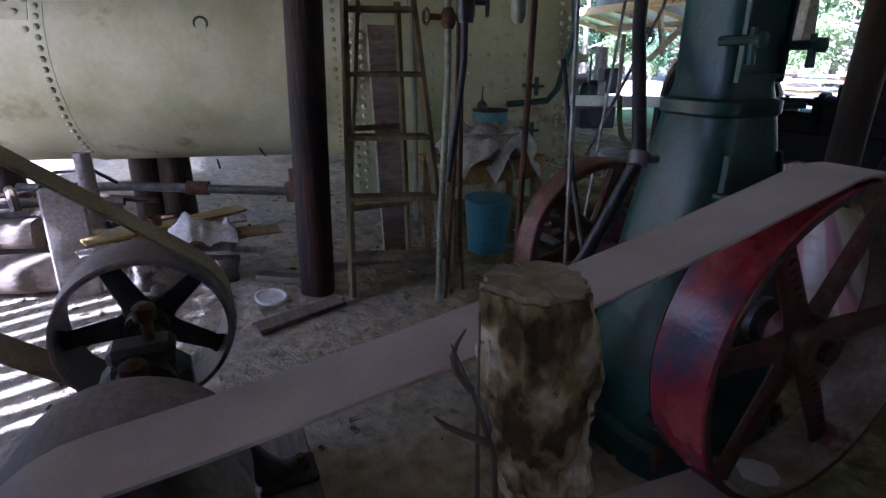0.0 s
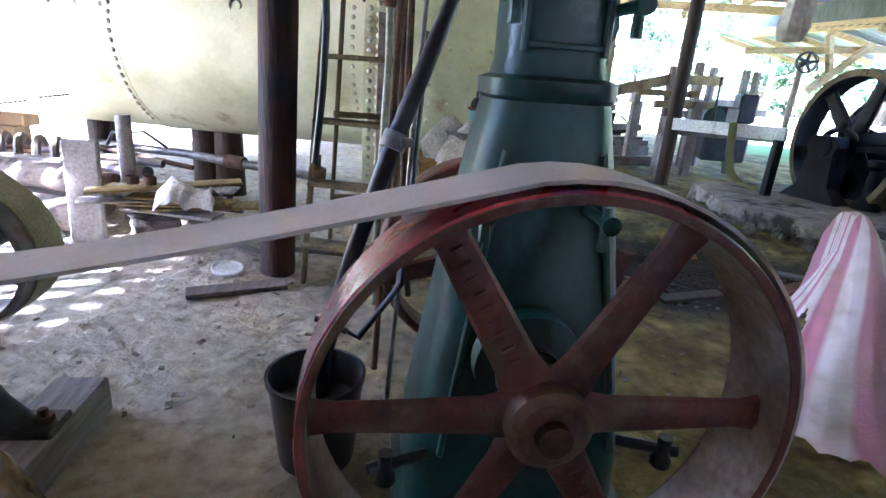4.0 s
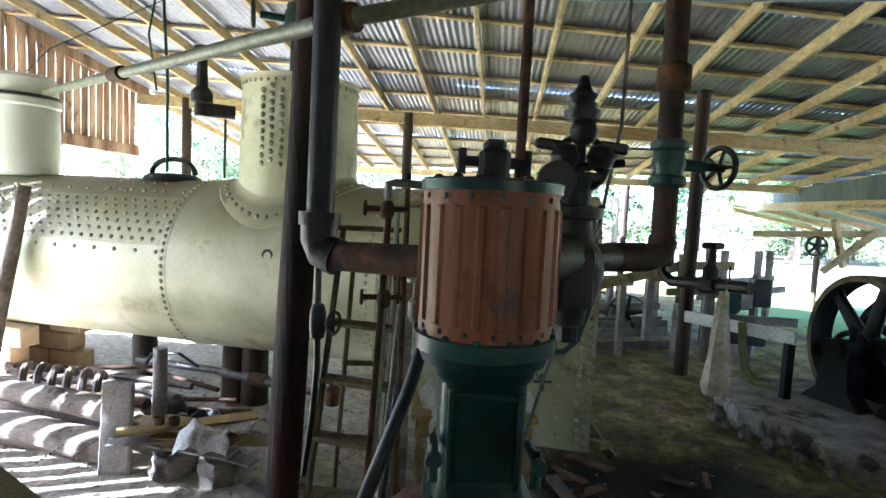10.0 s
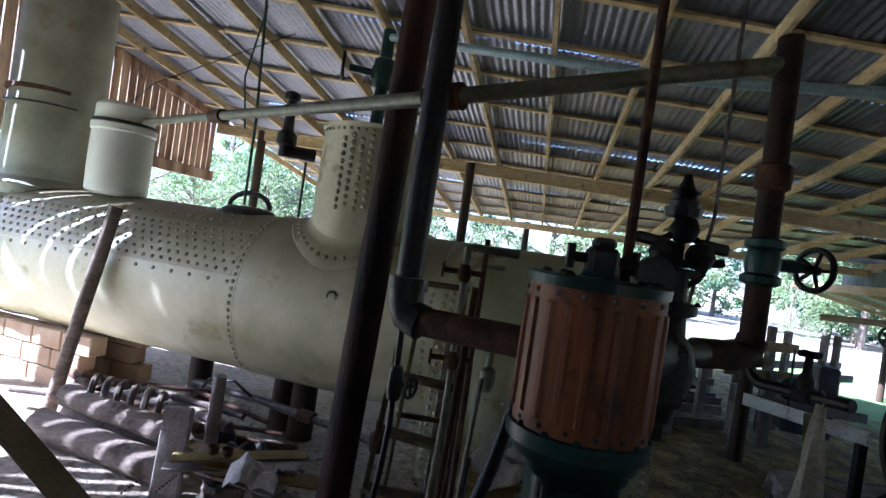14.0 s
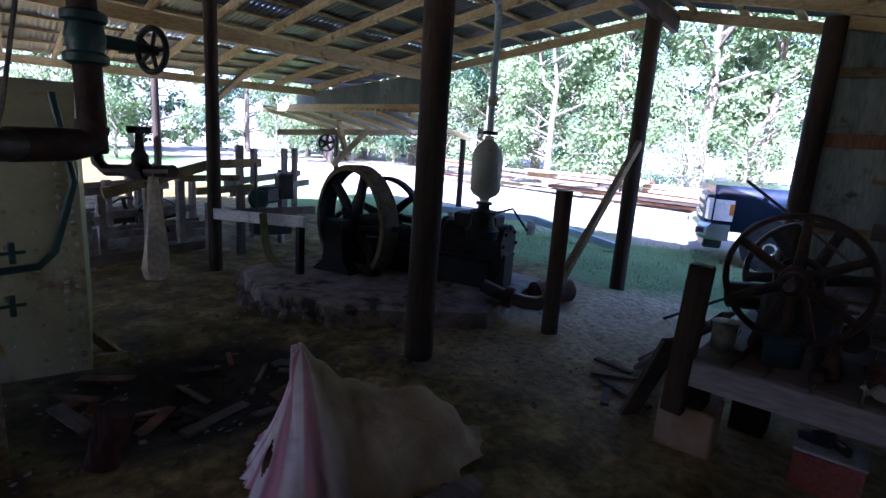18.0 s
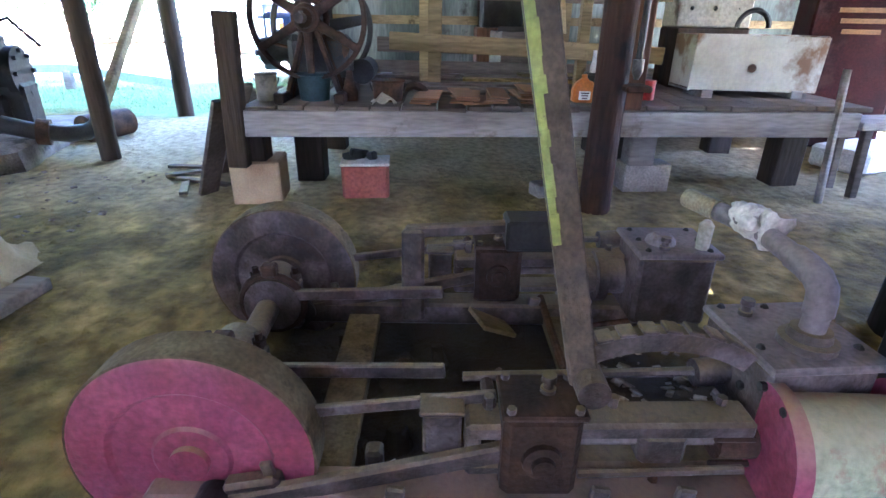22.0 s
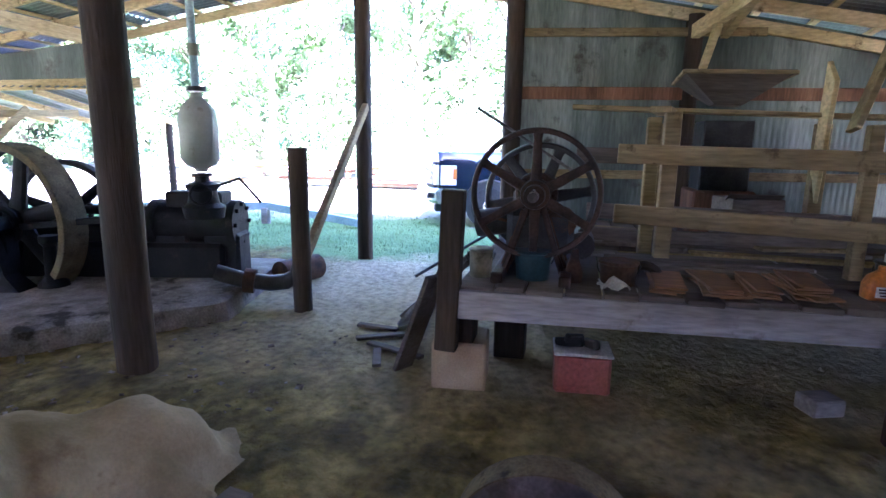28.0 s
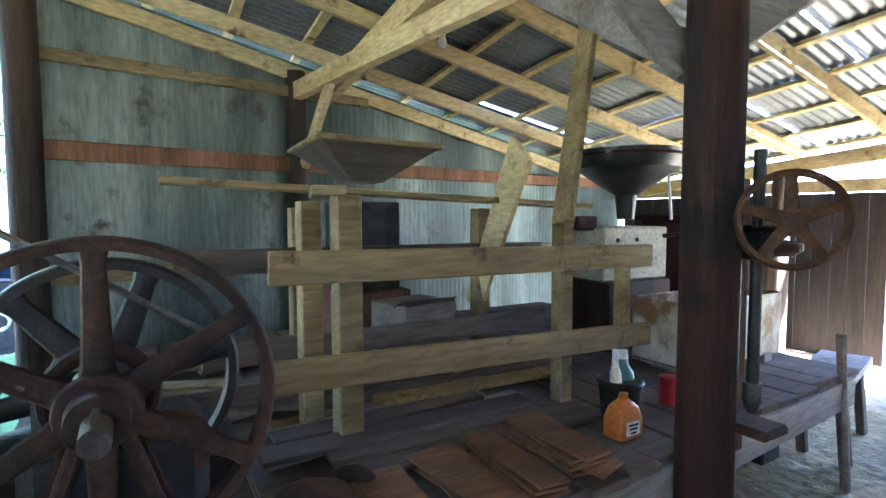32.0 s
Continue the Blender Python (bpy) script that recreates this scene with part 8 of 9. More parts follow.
    part("tie_rod", Geo().tube([(1.16, -1.16, 0.13), (2.12, -1.18, 0.13)], 0.016, 8), M_RUST, e)
    for k in range(9):
        part("dirt_lump", rough_log((1.25 + 0.09 * k, -0.35 - 0.13 * (k % 4), -0.05), (1.26 + 0.09 * k, -0.34 - 0.13 * (k % 4), rng.uniform(0.01, 0.05)), rng.uniform(0.03, 0.06), 8, 3, 0.25, k * 2.1, 0.6), M_GROUND, e, "clod of dark dirt")
    # oil cups, studs and small gear
    for x, y, z in ((1.15, -1.0, 0.404), (2.12, -0.98, 0.404), (1.42, -0.08, 0.32), (1.95, -1.6, 0.44), (1.42, -1.62, 0.468)):
        part("oil_cup", Geo().lathe((x, y, z), (0, 0, 1), [(0, 0.02), (0.012, 0.02), (0.014, 0.013), (0.03, 0.013), (0.034, 0.02), (0.05, 0.018)], 12), M_RUSTGREY, e)
    for k in range(6):
        part("cover_bolt", Geo().dome((1.95 + 0.11 * (k % 3), -1.54 - 0.24 * (k // 3), 0.434), (0, 0, 1), 0.014), M_IRON, e)
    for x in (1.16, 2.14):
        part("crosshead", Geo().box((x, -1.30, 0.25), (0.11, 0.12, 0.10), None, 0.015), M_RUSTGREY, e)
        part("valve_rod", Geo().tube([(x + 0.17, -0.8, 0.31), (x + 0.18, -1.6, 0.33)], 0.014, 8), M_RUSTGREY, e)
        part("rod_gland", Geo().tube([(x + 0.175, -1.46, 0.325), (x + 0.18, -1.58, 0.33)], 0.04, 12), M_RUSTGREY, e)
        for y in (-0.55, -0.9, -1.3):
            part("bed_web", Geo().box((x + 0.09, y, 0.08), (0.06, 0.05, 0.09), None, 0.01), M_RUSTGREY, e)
            part("foundation_bolt", Geo().tube([(x - 0.03, y, 0.12), (x - 0.03, y, 0.165)], 0.014, 6), M_RUST, e)
    solo("wood_chip_board", Geo().box((2.02, -0.95, 0.08), (0.22, 0.16, 0.02), rot("Z", 20) @ rot("X", 25), 0.003), M_LUMBERX, "yellow board offcut by the engine", "board", "loose boards")


twin_engine()


def shelf_and_bricks():
    s = thing("work_shelf", (1.5, -2.6, 0), "rough plank shelf on a thick dark squared post", "shelf")
    # black post and added brown slab paint its two differently lit faces
    part("post", Geo().box((1.70, -2.53, 0.33), (0.20, 0.21, 0.76), rot("Z", 2), 0.015), M_BLACK, s, "blue-black squared post")
    part("post_face", Geo().box((1.60, -2.42, 0.34), (0.05, 0.07, 0.70), rot("Z", 2), 0.008), M_POSTBROWN, s, "brown slab painting the post's face away from the sky light")
    part("bearer", Geo().beam((1.88, -2.39, 0.80), (1.60, -2.51, 0.80), 0.12, 0.165, 0.008), M_GREYWOOD, s, "heavy squared bearer")
    part("rear_bearer", Geo().beam((1.88, -2.95, 0.81), (0.2, -2.92, 0.81), 0.09, 0.14, 0.008), M_GREYWOOD, s)
    for k in range(4):
        part("plank", Geo().beam((1.91 - 0.02 * (k % 2), -2.43 - 0.2 * k, 0.902), (0.12 + 0.03 * k, -2.39 - 0.2 * k, 0.897), 0.19, 0.045, 0.005), M_GREYWOOD, s)
    part("far_post", Geo().box((0.2, -2.85, 0.37), (0.16, 0.16, 0.75), None, 0.01), M_POST, s)
    part("back_post", rough_log((2.05, -2.78, -0.05), (2.07, -2.78, roof_z(2.05, -2.75)), 0.135, 16, 18, 0.05, 22), M_TARRED, s, "dark round roof post")
    t = thing("metal_can", (1.33, -2.62, 0.925), "dented pale blue metal can on the shelf", "can")
    part("body", Geo().lathe((1.33, -2.62, 0.925), (0, 0, 1), [(0, 0.118), (0.01, 0.128), (0.05, 0.128), (0.055, 0.132), (0.065, 0.128), (0.38, 0.128), (0.40, 0.136), (0.43, 0.136), (0.45, 0.10), (0.49, 0.06)], 36), M_CANBLUE, t)
    part("rim", Geo().lathe((1.33, -2.62, 1.315), (0, 0, 1), [(0, 0.13), (0.012, 0.14), (0.025, 0.13)], 36), M_STEEL, t)
    part("cap", Geo().lathe((1.33, -2.62, 1.41), (0, 0, 1), [(0, 0.055), (0.04, 0.055), (0.045, 0.04)], 20), M_STEEL, t)
    solo("iron_pan", Geo().lathe((1.68, -2.62, 0.925), (0.05, 0, 1), [(0, 0.10), (0.008, 0.11), (0.04, 0.135), (0.045, 0.135), (0.04, 0.125), (0.012, 0.10)], 24), M_RUST, "rusty shallow pan lying on the shelf", "pan")
    solo("iron_bar", Geo().tube([(1.42, -2.95, 0.965), (0.9, -2.86, 0.965)], 0.042, 14), M_RUST, "rusty round bar on the shelf", "bar")
    solo("steel_prop", Geo().tube([(1.92, -3.84, 0.0), (1.80, -3.55, 0.75)], 0.018, 8), M_BLACK, "thin black prop standing behind the shelf", "prop")
    b = thing("brick_stack", (0.95, -2.15, 0), "two pale fire bricks stacked on a board", "bricks")
    part("base_board", Geo().box((0.99, -2.12, 0.055), (0.40, 0.46, 0.10), rot("Z", 12), 0.006), M_GREYWOOD, b)
    for z, a, x, y in ((0.146, 8, 0.90, -2.085), (0.226, 17, 0.945, -2.085)):
        part("brick", Geo().box((x, y, z), (0.255, 0.205, 0.076), rot("Z", a) @ rot("Y", 1.2), 0.014), M_BRICK, b)
    part("paint_smear", Geo().box((0.775, -2.10, 0.146), (0.006, 0.15, 0.058), rot("Z", 8), 0.002), M_CANBLUE, b, "smear of blue paint on the brick's side")
    p = thing("plank_pile", (1.2, -2.65, 0), "heap of rough offcut planks on the ground", "planks", "timber pile")
    rng = random.Random(17)
    for k in range(9):
        part("plank", Geo().box((1.16 + rng.uniform(-0.14, 0.14), -2.66 + rng.uniform(-0.1, 0.1), 0.02 + 0.019 * k), (rng.uniform(0.5, 0.75), rng.uniform(0.13, 0.2), 0.018), rot("Z", -58 + rng.uniform(-14, 14)) @ rot("Y", rng.uniform(-2, 2)), 0.003), rng.choice((M_TANPLANK, M_TANPLANK, M_DECK)), p, smooth=None)
    for x, y, l, w, a, z in ((1.26, -2.55, 0.58, 0.17, -58, 0.21), (1.02, -2.68, 0.77, 0.18, -58, 0.20), (1.14, -2.62, 0.55, 0.10, -64, 0.19)):
        part("plank", Geo().box((x, y, z), (l, w, 0.022), rot("Z", a) @ rot("Y", 3), 0.004), M_TANPLANK, p, smooth=None)
    for x, y, z, l, w, a, tip in ((1.30, -2.44, 0.25, 0.52, 0.13, -52, 12), (1.18, -2.60, 0.26, 0.60, 0.10, -66, 8), (1.02, -2.50, 0.255, 0.48, 0.12, -48, 5), (1.34, -2.72, 0.27, 0.5, 0.09, -74, 9)):
        part("plank", Geo().box((x, y, z), (l, w, 0.02), rot("Z", a) @ rot("X", tip) @ rot("Y", 4), 0.004), M_TANPLANK, p, smooth=None)
    for x, y, a in ((1.75, -3.1, 20), (1.35, -3.35, 70), (0.6, -2.75, -30), (2.1, -3.5, 100)):
        solo("loose_board", Geo().box((x, y, 0.02), (0.42, 0.12, 0.02), rot("Z", a), 0.003), M_DECK, "weathered board lying on the dirt", "board", "loose boards")
    g = Geo()
    rng = random.Random(5)
    for k in range(3100):
        x, y = (rng.gauss(0.95, 0.42), rng.gauss(-1.85, 0.42)) if k < 2350 else (rng.uniform(-2.5, 4.5), rng.uniform(1.5, 5.5))
        s = rng.uniform(0.012, 0.05)
        g.box((x, y, ground_height(x, y) + 0.008), (s, s * rng.uniform(0.3, 0.9), 0.006), rot("Z", rng.uniform(0, 180)) @ rot("X", rng.uniform(-25, 25)), 0.001)
    tagged(part("bark_chips", g, M_CHIPS, None, "bark chips and leaf litter strewn on the dirt", None), "", "litter", "", "stuff")


shelf_and_bricks()


def clods():
    """Small lumps of trodden earth over the floor."""
    rng = random.Random(77)
    g = Geo()
    for k in range(5200):
        x, y = (rng.uniform(-2.2, 7.0), rng.uniform(-2.2, 4.2)) if k < 3600 else (rng.uniform(-5.5, 1.0), rng.uniform(1.2, 4.4))
        r = 0.006 + 0.022 * rng.random() ** 3
        z = ground_height(x, y)
        ring = [(x + r * rng.uniform(0.6, 1.3) * math.cos(a), y + r * rng.uniform(0.6, 1.3) * math.sin(a), z - 0.006) for a in (0.3, 1.5, 2.8, 4.0, 5.2)]
        n = len(g.v)
        g.v += ring + [(x + r * 0.2, y, z + r * rng.uniform(0.5, 0.9))]
        g.f += [(n + i, n + (i + 1) % 5, n + 5) for i in range(5)]
    tagged(part("earth_clods", g, M_GROUND, None, "small clods and crumbs of dry earth on the floor", 180), "", "clods", "", "stuff")


clods()

# ---- the mill deck ----
DZ = 0.68


def deck_front(y):
    return 3.62 + (0.55 - y) * 0.075


def deck():
    d = thing("mill_deck", (5.0, -1.6, 0), "low timber mill deck of worn boards on a heavy grey beam", "deck")
    part("front_beam", Geo().beam((deck_front(0.55), 0.55, 0.59), (deck_front(-3.75), -3.75, 0.57), 0.10, 0.17), M_GREYWOOD, d, "heavy weathered front beam")
    part("side_beam", Geo().beam((3.65, 0.52, 0.58), (6.8, 0.42, 0.58), 0.08, 0.15), M_GREYWOOD, d)
    part("rear_beam", Geo().beam((6.7, 0.45, 0.56), (6.95, -3.8, 0.56), 0.1, 0.16), M_GREYWOOD, d)
    rng = random.Random(2)
    y = 0.56
    while y > -3.75:
        w = rng.uniform(0.17, 0.24)
        a = Vector((deck_front(y) - 0.03 + rng.uniform(-0.025, 0.03), y - w / 2, DZ + rng.uniform(-0.004, 0.006)))
        b = Vector((6.9, y - w / 2 - 0.03, DZ))
        part("deck_board", Geo().beam(a, b, w - 0.012, 0.035), M_DECK, d)
        y -= w
    for x in (4.4, 5.5, 6.5):
        for yy in (0.3, -2.35, -3.6):
            part("pier", Geo().box((x, yy, 0.25), (0.22, 0.22, 0.52), None, 0.01), M_POST, d)
    part("corner_block", Geo().box((3.86, 0.56, 0.15), (0.34, 0.34, 0.31), rot("Z", 5), 0.012), M_BLOCK, d, "dull tan concrete block under the corner")
    part("corner_packing", Geo().box((3.8, 0.56, 0.40), (0.18, 0.2, 0.2), None, 0.01), M_POST, d)
    part("concrete_block", Geo().box((4.18, -2.36, 0.11), (0.2, 0.37, 0.22), rot("Z", 4), 0.008), M_CONC, d, "hollow concrete block")
    part("block_packing", Geo().box((4.12, -2.28, 0.36), (0.18, 0.2, 0.28), None, 0.01), M_GREYWOOD, d)
    part("corner_post", Geo().box((3.60, 0.585, 0.78), (0.10, 0.13, 0.96), rot("X", 2), 0.008), M_POST, d, "squared stub post at the corner")


deck()
for a, b, w, h, mat in (((3.88, 0.97, 0.02), (3.72, 0.70, 0.72), 0.16, 0.035, M_DECK), ((4.05, 1.02, 0.02), (3.86, 0.70, 0.66), 0.13, 0.03, M_GREYWOOD), ((4.45, 1.08, 0.02), (4.05, 0.66, 0.78), 0.13, 0.04, M_DECK),
                        ((4.74, 1.24, 0.02), (4.25, 0.66, 0.72), 0.12, 0.035, M_GREYWOOD), ((4.95, 1.30, 0.02), (4.5, 0.66, 0.64), 0.10, 0.03, M_DECK), ((5.3, 1.2, 0.02), (4.9, 0.66, 0.66), 0.12, 0.03, M_DECK)):
    solo("leaning_board", Geo().beam(a, b, w, h), mat, "weathered board leaning on the deck's corner", "board", "leaning boards")
for x, y, l, a in ((4.15, 1.12, 0.5, 70), (4.4, 1.3, 0.42, 120), (4.0, 1.2, 0.3, 20), (4.6, 1.42, 0.36, 85)):
    solo("wood_scrap", Geo().box((x, y, ground_height(x, y) + 0.02), (l, 0.06, 0.025), rot("Z", a), 0.004), M_DECK, "weathered wood scrap lying by the deck's corner", "wood scrap", "wood scraps")
solo("iron_rod", Geo().tube([(6.35, 1.62, 0.02), (6.9, 0.75, 0.55)], 0.018, 8), M_IRON, "thin dark rod leaning on the deck", "rod")


def cooler():
    c = thing("picnic_cooler", (3.92, -0.2, 0), "faded red open plastic cooler full of black junk", "cooler")
    part("box", Geo().box((3.93, -0.2, 0.135), (0.26, 0.34, 0.26), rot("Z", 4), 0.02), M_COOLER, c)
    part("rim", Geo().box((3.93, -0.2, 0.265), (0.275, 0.355, 0.02), rot("Z", 4), 0.006), M_WHITE, c, "pale rim")
    for x, y, a in ((3.9, -0.25, 20), (3.97, -0.15, -30), (3.9, -0.12, 60)):
        part("junk", Geo().box((x, y, 0.31), (0.2, 0.04, 0.06), rot("Z", a) @ rot("Y", 15), 0.01), M_BLACKPL, c)


cooler()
solo("foam_block", Geo().box((3.95, -1.55, 0.06), (0.16, 0.2, 0.10), rot("Z", 20), 0.01), M_GREYWOOD, "grey timber block under the deck", "block")


def deck_engine():
    wheel("flywheel", (3.86, 0.13, 1.225), (1, 0, 0), 0.385, 0.055, "rusty six-spoked flywheel on the mill deck", "flywheel", (M_RUSTDARK, M_RUSTDARK, M_RUST), 6, 0.07, 0.027, 0.062, 0.018, 30)
    wheel("flywheel", (4.32, 0.13, 1.16), (1, 0, 0), 0.37, 0.06, "dark second flywheel behind the first", "flywheel", (M_IRON, M_IRON, M_IRON), 6, 0.07, 0.03, 0.08, 0.02, 10)
    e = thing("stationary_engine", (4.1, 0.13, DZ), "dark rusty single-cylinder engine between two flywheels", "engine")
    part("crankshaft", Geo().tube([(3.74, 0.13, 1.225), (4.45, 0.13, 1.17)], 0.032, 14), M_RUST, e)
    part("body", Geo().box((4.1, 0.1, 0.98), (0.28, 0.42, 0.28), None, 0.04).box((4.1, 0.16, 1.16), (0.22, 0.24, 0.22), None, 0.05), M_IRON, e)
    part("bearing_cap", Geo().tube([(3.90, 0.13, 1.225), (4.02, 0.13, 1.215)], 0.075, 18), M_IRON, e)
    for sy in (-1, 1):
        for x in (3.98, 4.22):
            part("leg", Geo().beam((x, 0.13 + sy * 0.06, 1.12), (x, 0.13 + sy * 0.2, DZ + 0.01), 0.06, 0.045, 0.01, (1, 0, 0)), M_RUST, e)
    part("cylinder", Geo().tube([(4.1, 0.2, 1.05), (4.12, 0.52, 1.0)], 0.09, 18), M_IRON, e)
    part("hub_boss", Geo().lathe((3.83, 0.13, 1.225), (-1, 0, 0), [(0, 0.09), (0.02, 0.085), (0.035, 0.065), (0.09, 0.06), (0.10, 0.045)], 22), M_RUSTDARK, e, "greasy hub boss")
    part("shaft_stub", Geo().tube([(3.74, 0.13, 1.225), (3.63, 0.13, 1.225)], 0.03, 14), M_RUSTGREY, e, "bare shaft end")
    part("key", Geo().box((3.70, 0.13, 1.258), (0.08, 0.014, 0.014), None, 0.002), M_STEEL, e)
    for sy in (-1, 1):
        part("bearing_bracket", Geo().tube(arc((3.95, 0.13, 1.225), (0, sy, 0), (0, 0, 1), 0.11, -80, 85, 10), 0.022, 8), M_RUSTDARK, e)
        part("base_rail", Geo().beam((3.72, 0.13 + sy * 0.2, DZ + 0.05), (4.5, 0.13 + sy * 0.2, DZ + 0.05), 0.07, 0.07, 0.008), M_RUSTDARK, e)
        part("stand_brace", Geo().beam((3.90, 0.13 + sy * 0.18, DZ + 0.06), (3.92, 0.13 + sy * 0.04, 1.16), 0.035, 0.05, 0.008, (1, 0, 0)), M_RUSTDARK, e)
    part("fuel_tank", Geo().tube([(4.25, -0.16, 0.86), (4.55, -0.16, 0.86)], 0.09, 18), M_IRON, e, "round dark tank")
    part("pushrod", Geo().tube([(3.99, -0.06, 0.95), (4.03, 0.42, 1.06)], 0.010, 7), M_RUST, e)
    part("gear", Geo().lathe((3.96, -0.02, 1.05), (1, 0, 0), [(0, 0.07), (0.01, 0.1), (0.03, 0.1), (0.04, 0.05)], 20), M_RUST, e)
    part("rod", Geo().tube([(4.2, 0.55, 1.75), (4.0, -0.1, 1.35)], 0.010, 6), M_STEEL, e)


deck_engine()


def tub(name, c, r0, r1, h, mat, label, handle=True):
    t = thing(name, c, label, name.replace("_", " "))
    part("body", Geo().lathe(c, (0, 0, 1), [(0, r0), (h, r1), (h + 0.008, r1 + 0.008), (h + 0.012, r1), (h - 0.02, r1 - 0.012), (0.02, r0 - 0.01)], 28), mat, t)
    part("rim", Geo().lathe(Vector(c) + Vector((0, 0, h - 0.008)), (0, 0, 1), [(0, r1 + 0.002), (0.008, r1 + 0.011), (0.018, r1 + 0.004)], 28), mat, t)
    if handle:
        part("handle", Geo().tube(arc(Vector(c) + Vector((0, 0, h * 0.9)), (0, 1, 0), (0.35, 0, -0.93), r1 + 0.015, 0, 180, 14), 0.004, 6), M_IRON, t)
    return t


tub("bucket", (3.92, 0.13, DZ + 0.02), 0.10, 0.115, 0.17, M_TEAL, "dark teal metal bucket on the deck")
tub("paint_can", (3.88, 0.45, DZ + 0.02), 0.07, 0.072, 0.17, M_PAINTCAN, "dirty paint can at the deck's corner")
tub("iron_pot", (3.93, -0.38, DZ + 0.02), 0.10, 0.11, 0.13, M_RUST, "rusty iron pot on torn paper")
tub("bucket", (4.12, -1.90, DZ + 0.02), 0.085, 0.10, 0.18, M_BLACKPL, "black plastic bucket holding bottles")
solo("paper_sheet", rag((3.9, -0.38, DZ + 0.035), 0.30, 0.26, 4, 0.035), M_RAG, "torn white paper under the pot", "paper", smooth=180)
solo("rusty_casting", Geo().lathe((3.9, -0.12, DZ + 0.02), (0, 0, 1), [(0, 0.05), (0.06, 0.055), (0.14, 0.03), (0.2, 0.02)], 14), M_RUST, "small rusty iron casting on the deck", "casting")
SHARDS = thing("roofing_boards", (3.97, -1.0, DZ + 0.02), "loose stacks of reddish brown cedar boards", "boards")
RB = random.Random(6)
for cx, cy, n in ((3.93, -0.66, 3), (3.95, -0.93, 4), (3.96, -1.12, 4), (4.0, -1.38, 6)):
    for k in range(n):
        part("board", Geo().box((cx + RB.uniform(-0.03, 0.03), cy + RB.uniform(-0.03, 0.03), DZ + 0.03 + 0.015 * k), (RB.uniform(0.38, 0.5), RB.uniform(0.13, 0.19), 0.012), rot("Z", RB.uniform(-9, 14)) @ rot("X", RB.uniform(-3, 3)), 0.002), M_REDWOOD, SHARDS, smooth=None)
solo("bark_slab", Geo().tube(arc((4.12, -0.55, DZ), (0, 1, 0), (0, 0, 1), 0.1, 0, 180, 8), 0.03, 8), M_POST, "black arched iron scrap on the deck", "scrap")


def jug():
    x, y = 3.98, -1.76
    j = thing("plastic_jug", (x, y, DZ + 0.02), "orange plastic jug with a handle on the deck", "jug")
    part("body", Geo().sweep([rounded(x, y, DZ + 0.02 + z, a, b, min(a, b) * 0.55) for z, a, b in ((0, 0.048, 0.068), (0.008, 0.054, 0.078), (0.085, 0.054, 0.078), (0.13, 0.043, 0.06), (0.155, 0.025, 0.028), (0.165, 0.019, 0.019))]), M_ORANGEJUG, j, "", 50)
    part("cap", Geo().lathe((x, y, DZ + 0.183), (0, 0, 1), [(0, 0.02), (0.024, 0.02), (0.026, 0.016)], 16), M_ORANGEJUG, j)
    part("label", Geo().box((x - 0.055, y, DZ + 0.07), (0.003, 0.082, 0.06), None, 0.001), M_WHITE, j, "pale paper label")
    for k in range(3):
        part("label_bar", Geo().box((x - 0.058, y, DZ + 0.086 - 0.017 * k), (0.002, 0.06 - 0.011 * k, 0.008), None, 0.0005), M_MILLRED, j)
    part("handle", Geo().tube(arc((x, y - 0.045, DZ + 0.125), (0, -1, 0), (0, 0, 1), 0.031, -60, 90, 10), 0.008, 8), M_ORANGEJUG, j)
    for cx, cy, m, r, h in ((4.09, -1.85, M_WHITE, 0.026, 0.24), (4.12, -1.93, M_TEALJUG, 0.052, 0.22)):
        b = thing("spray_bottle", (cx, cy, DZ + 0.08), "plastic bottle standing in the black bucket", "bottle", "bottles in the bucket")
        part("bottle", Geo().lathe((cx, cy, DZ + 0.08), (0.08, 0, 1), [(0, r), (h * 0.7, r), (h * 0.85, r * 0.6), (h, r * 0.5)], 16), m, b)
        part("cap", Geo().lathe((cx + 0.015, cy, DZ + 0.08 + h), (0.08, 0, 1), [(0, r * 0.55), (0.04, r * 0.5)], 12), M_WHITE, b)
    c = thing("red_can", (4.13, -2.28, DZ + 0.02), "small red tin can on the deck", "can")
    part("can", Geo().lathe((4.13, -2.28, DZ + 0.02), (0, 0, 1), [(0, 0.05), (0.13, 0.05), (0.132, 0.045)], 20), M_REDCAN, c)
    part("lid", Geo().lathe((4.13, -2.28, DZ + 0.15), (0, 0, 1), [(0, 0.052), (0.008, 0.052), (0.01, 0.045)], 20), M_REDCAN, c)


jug()


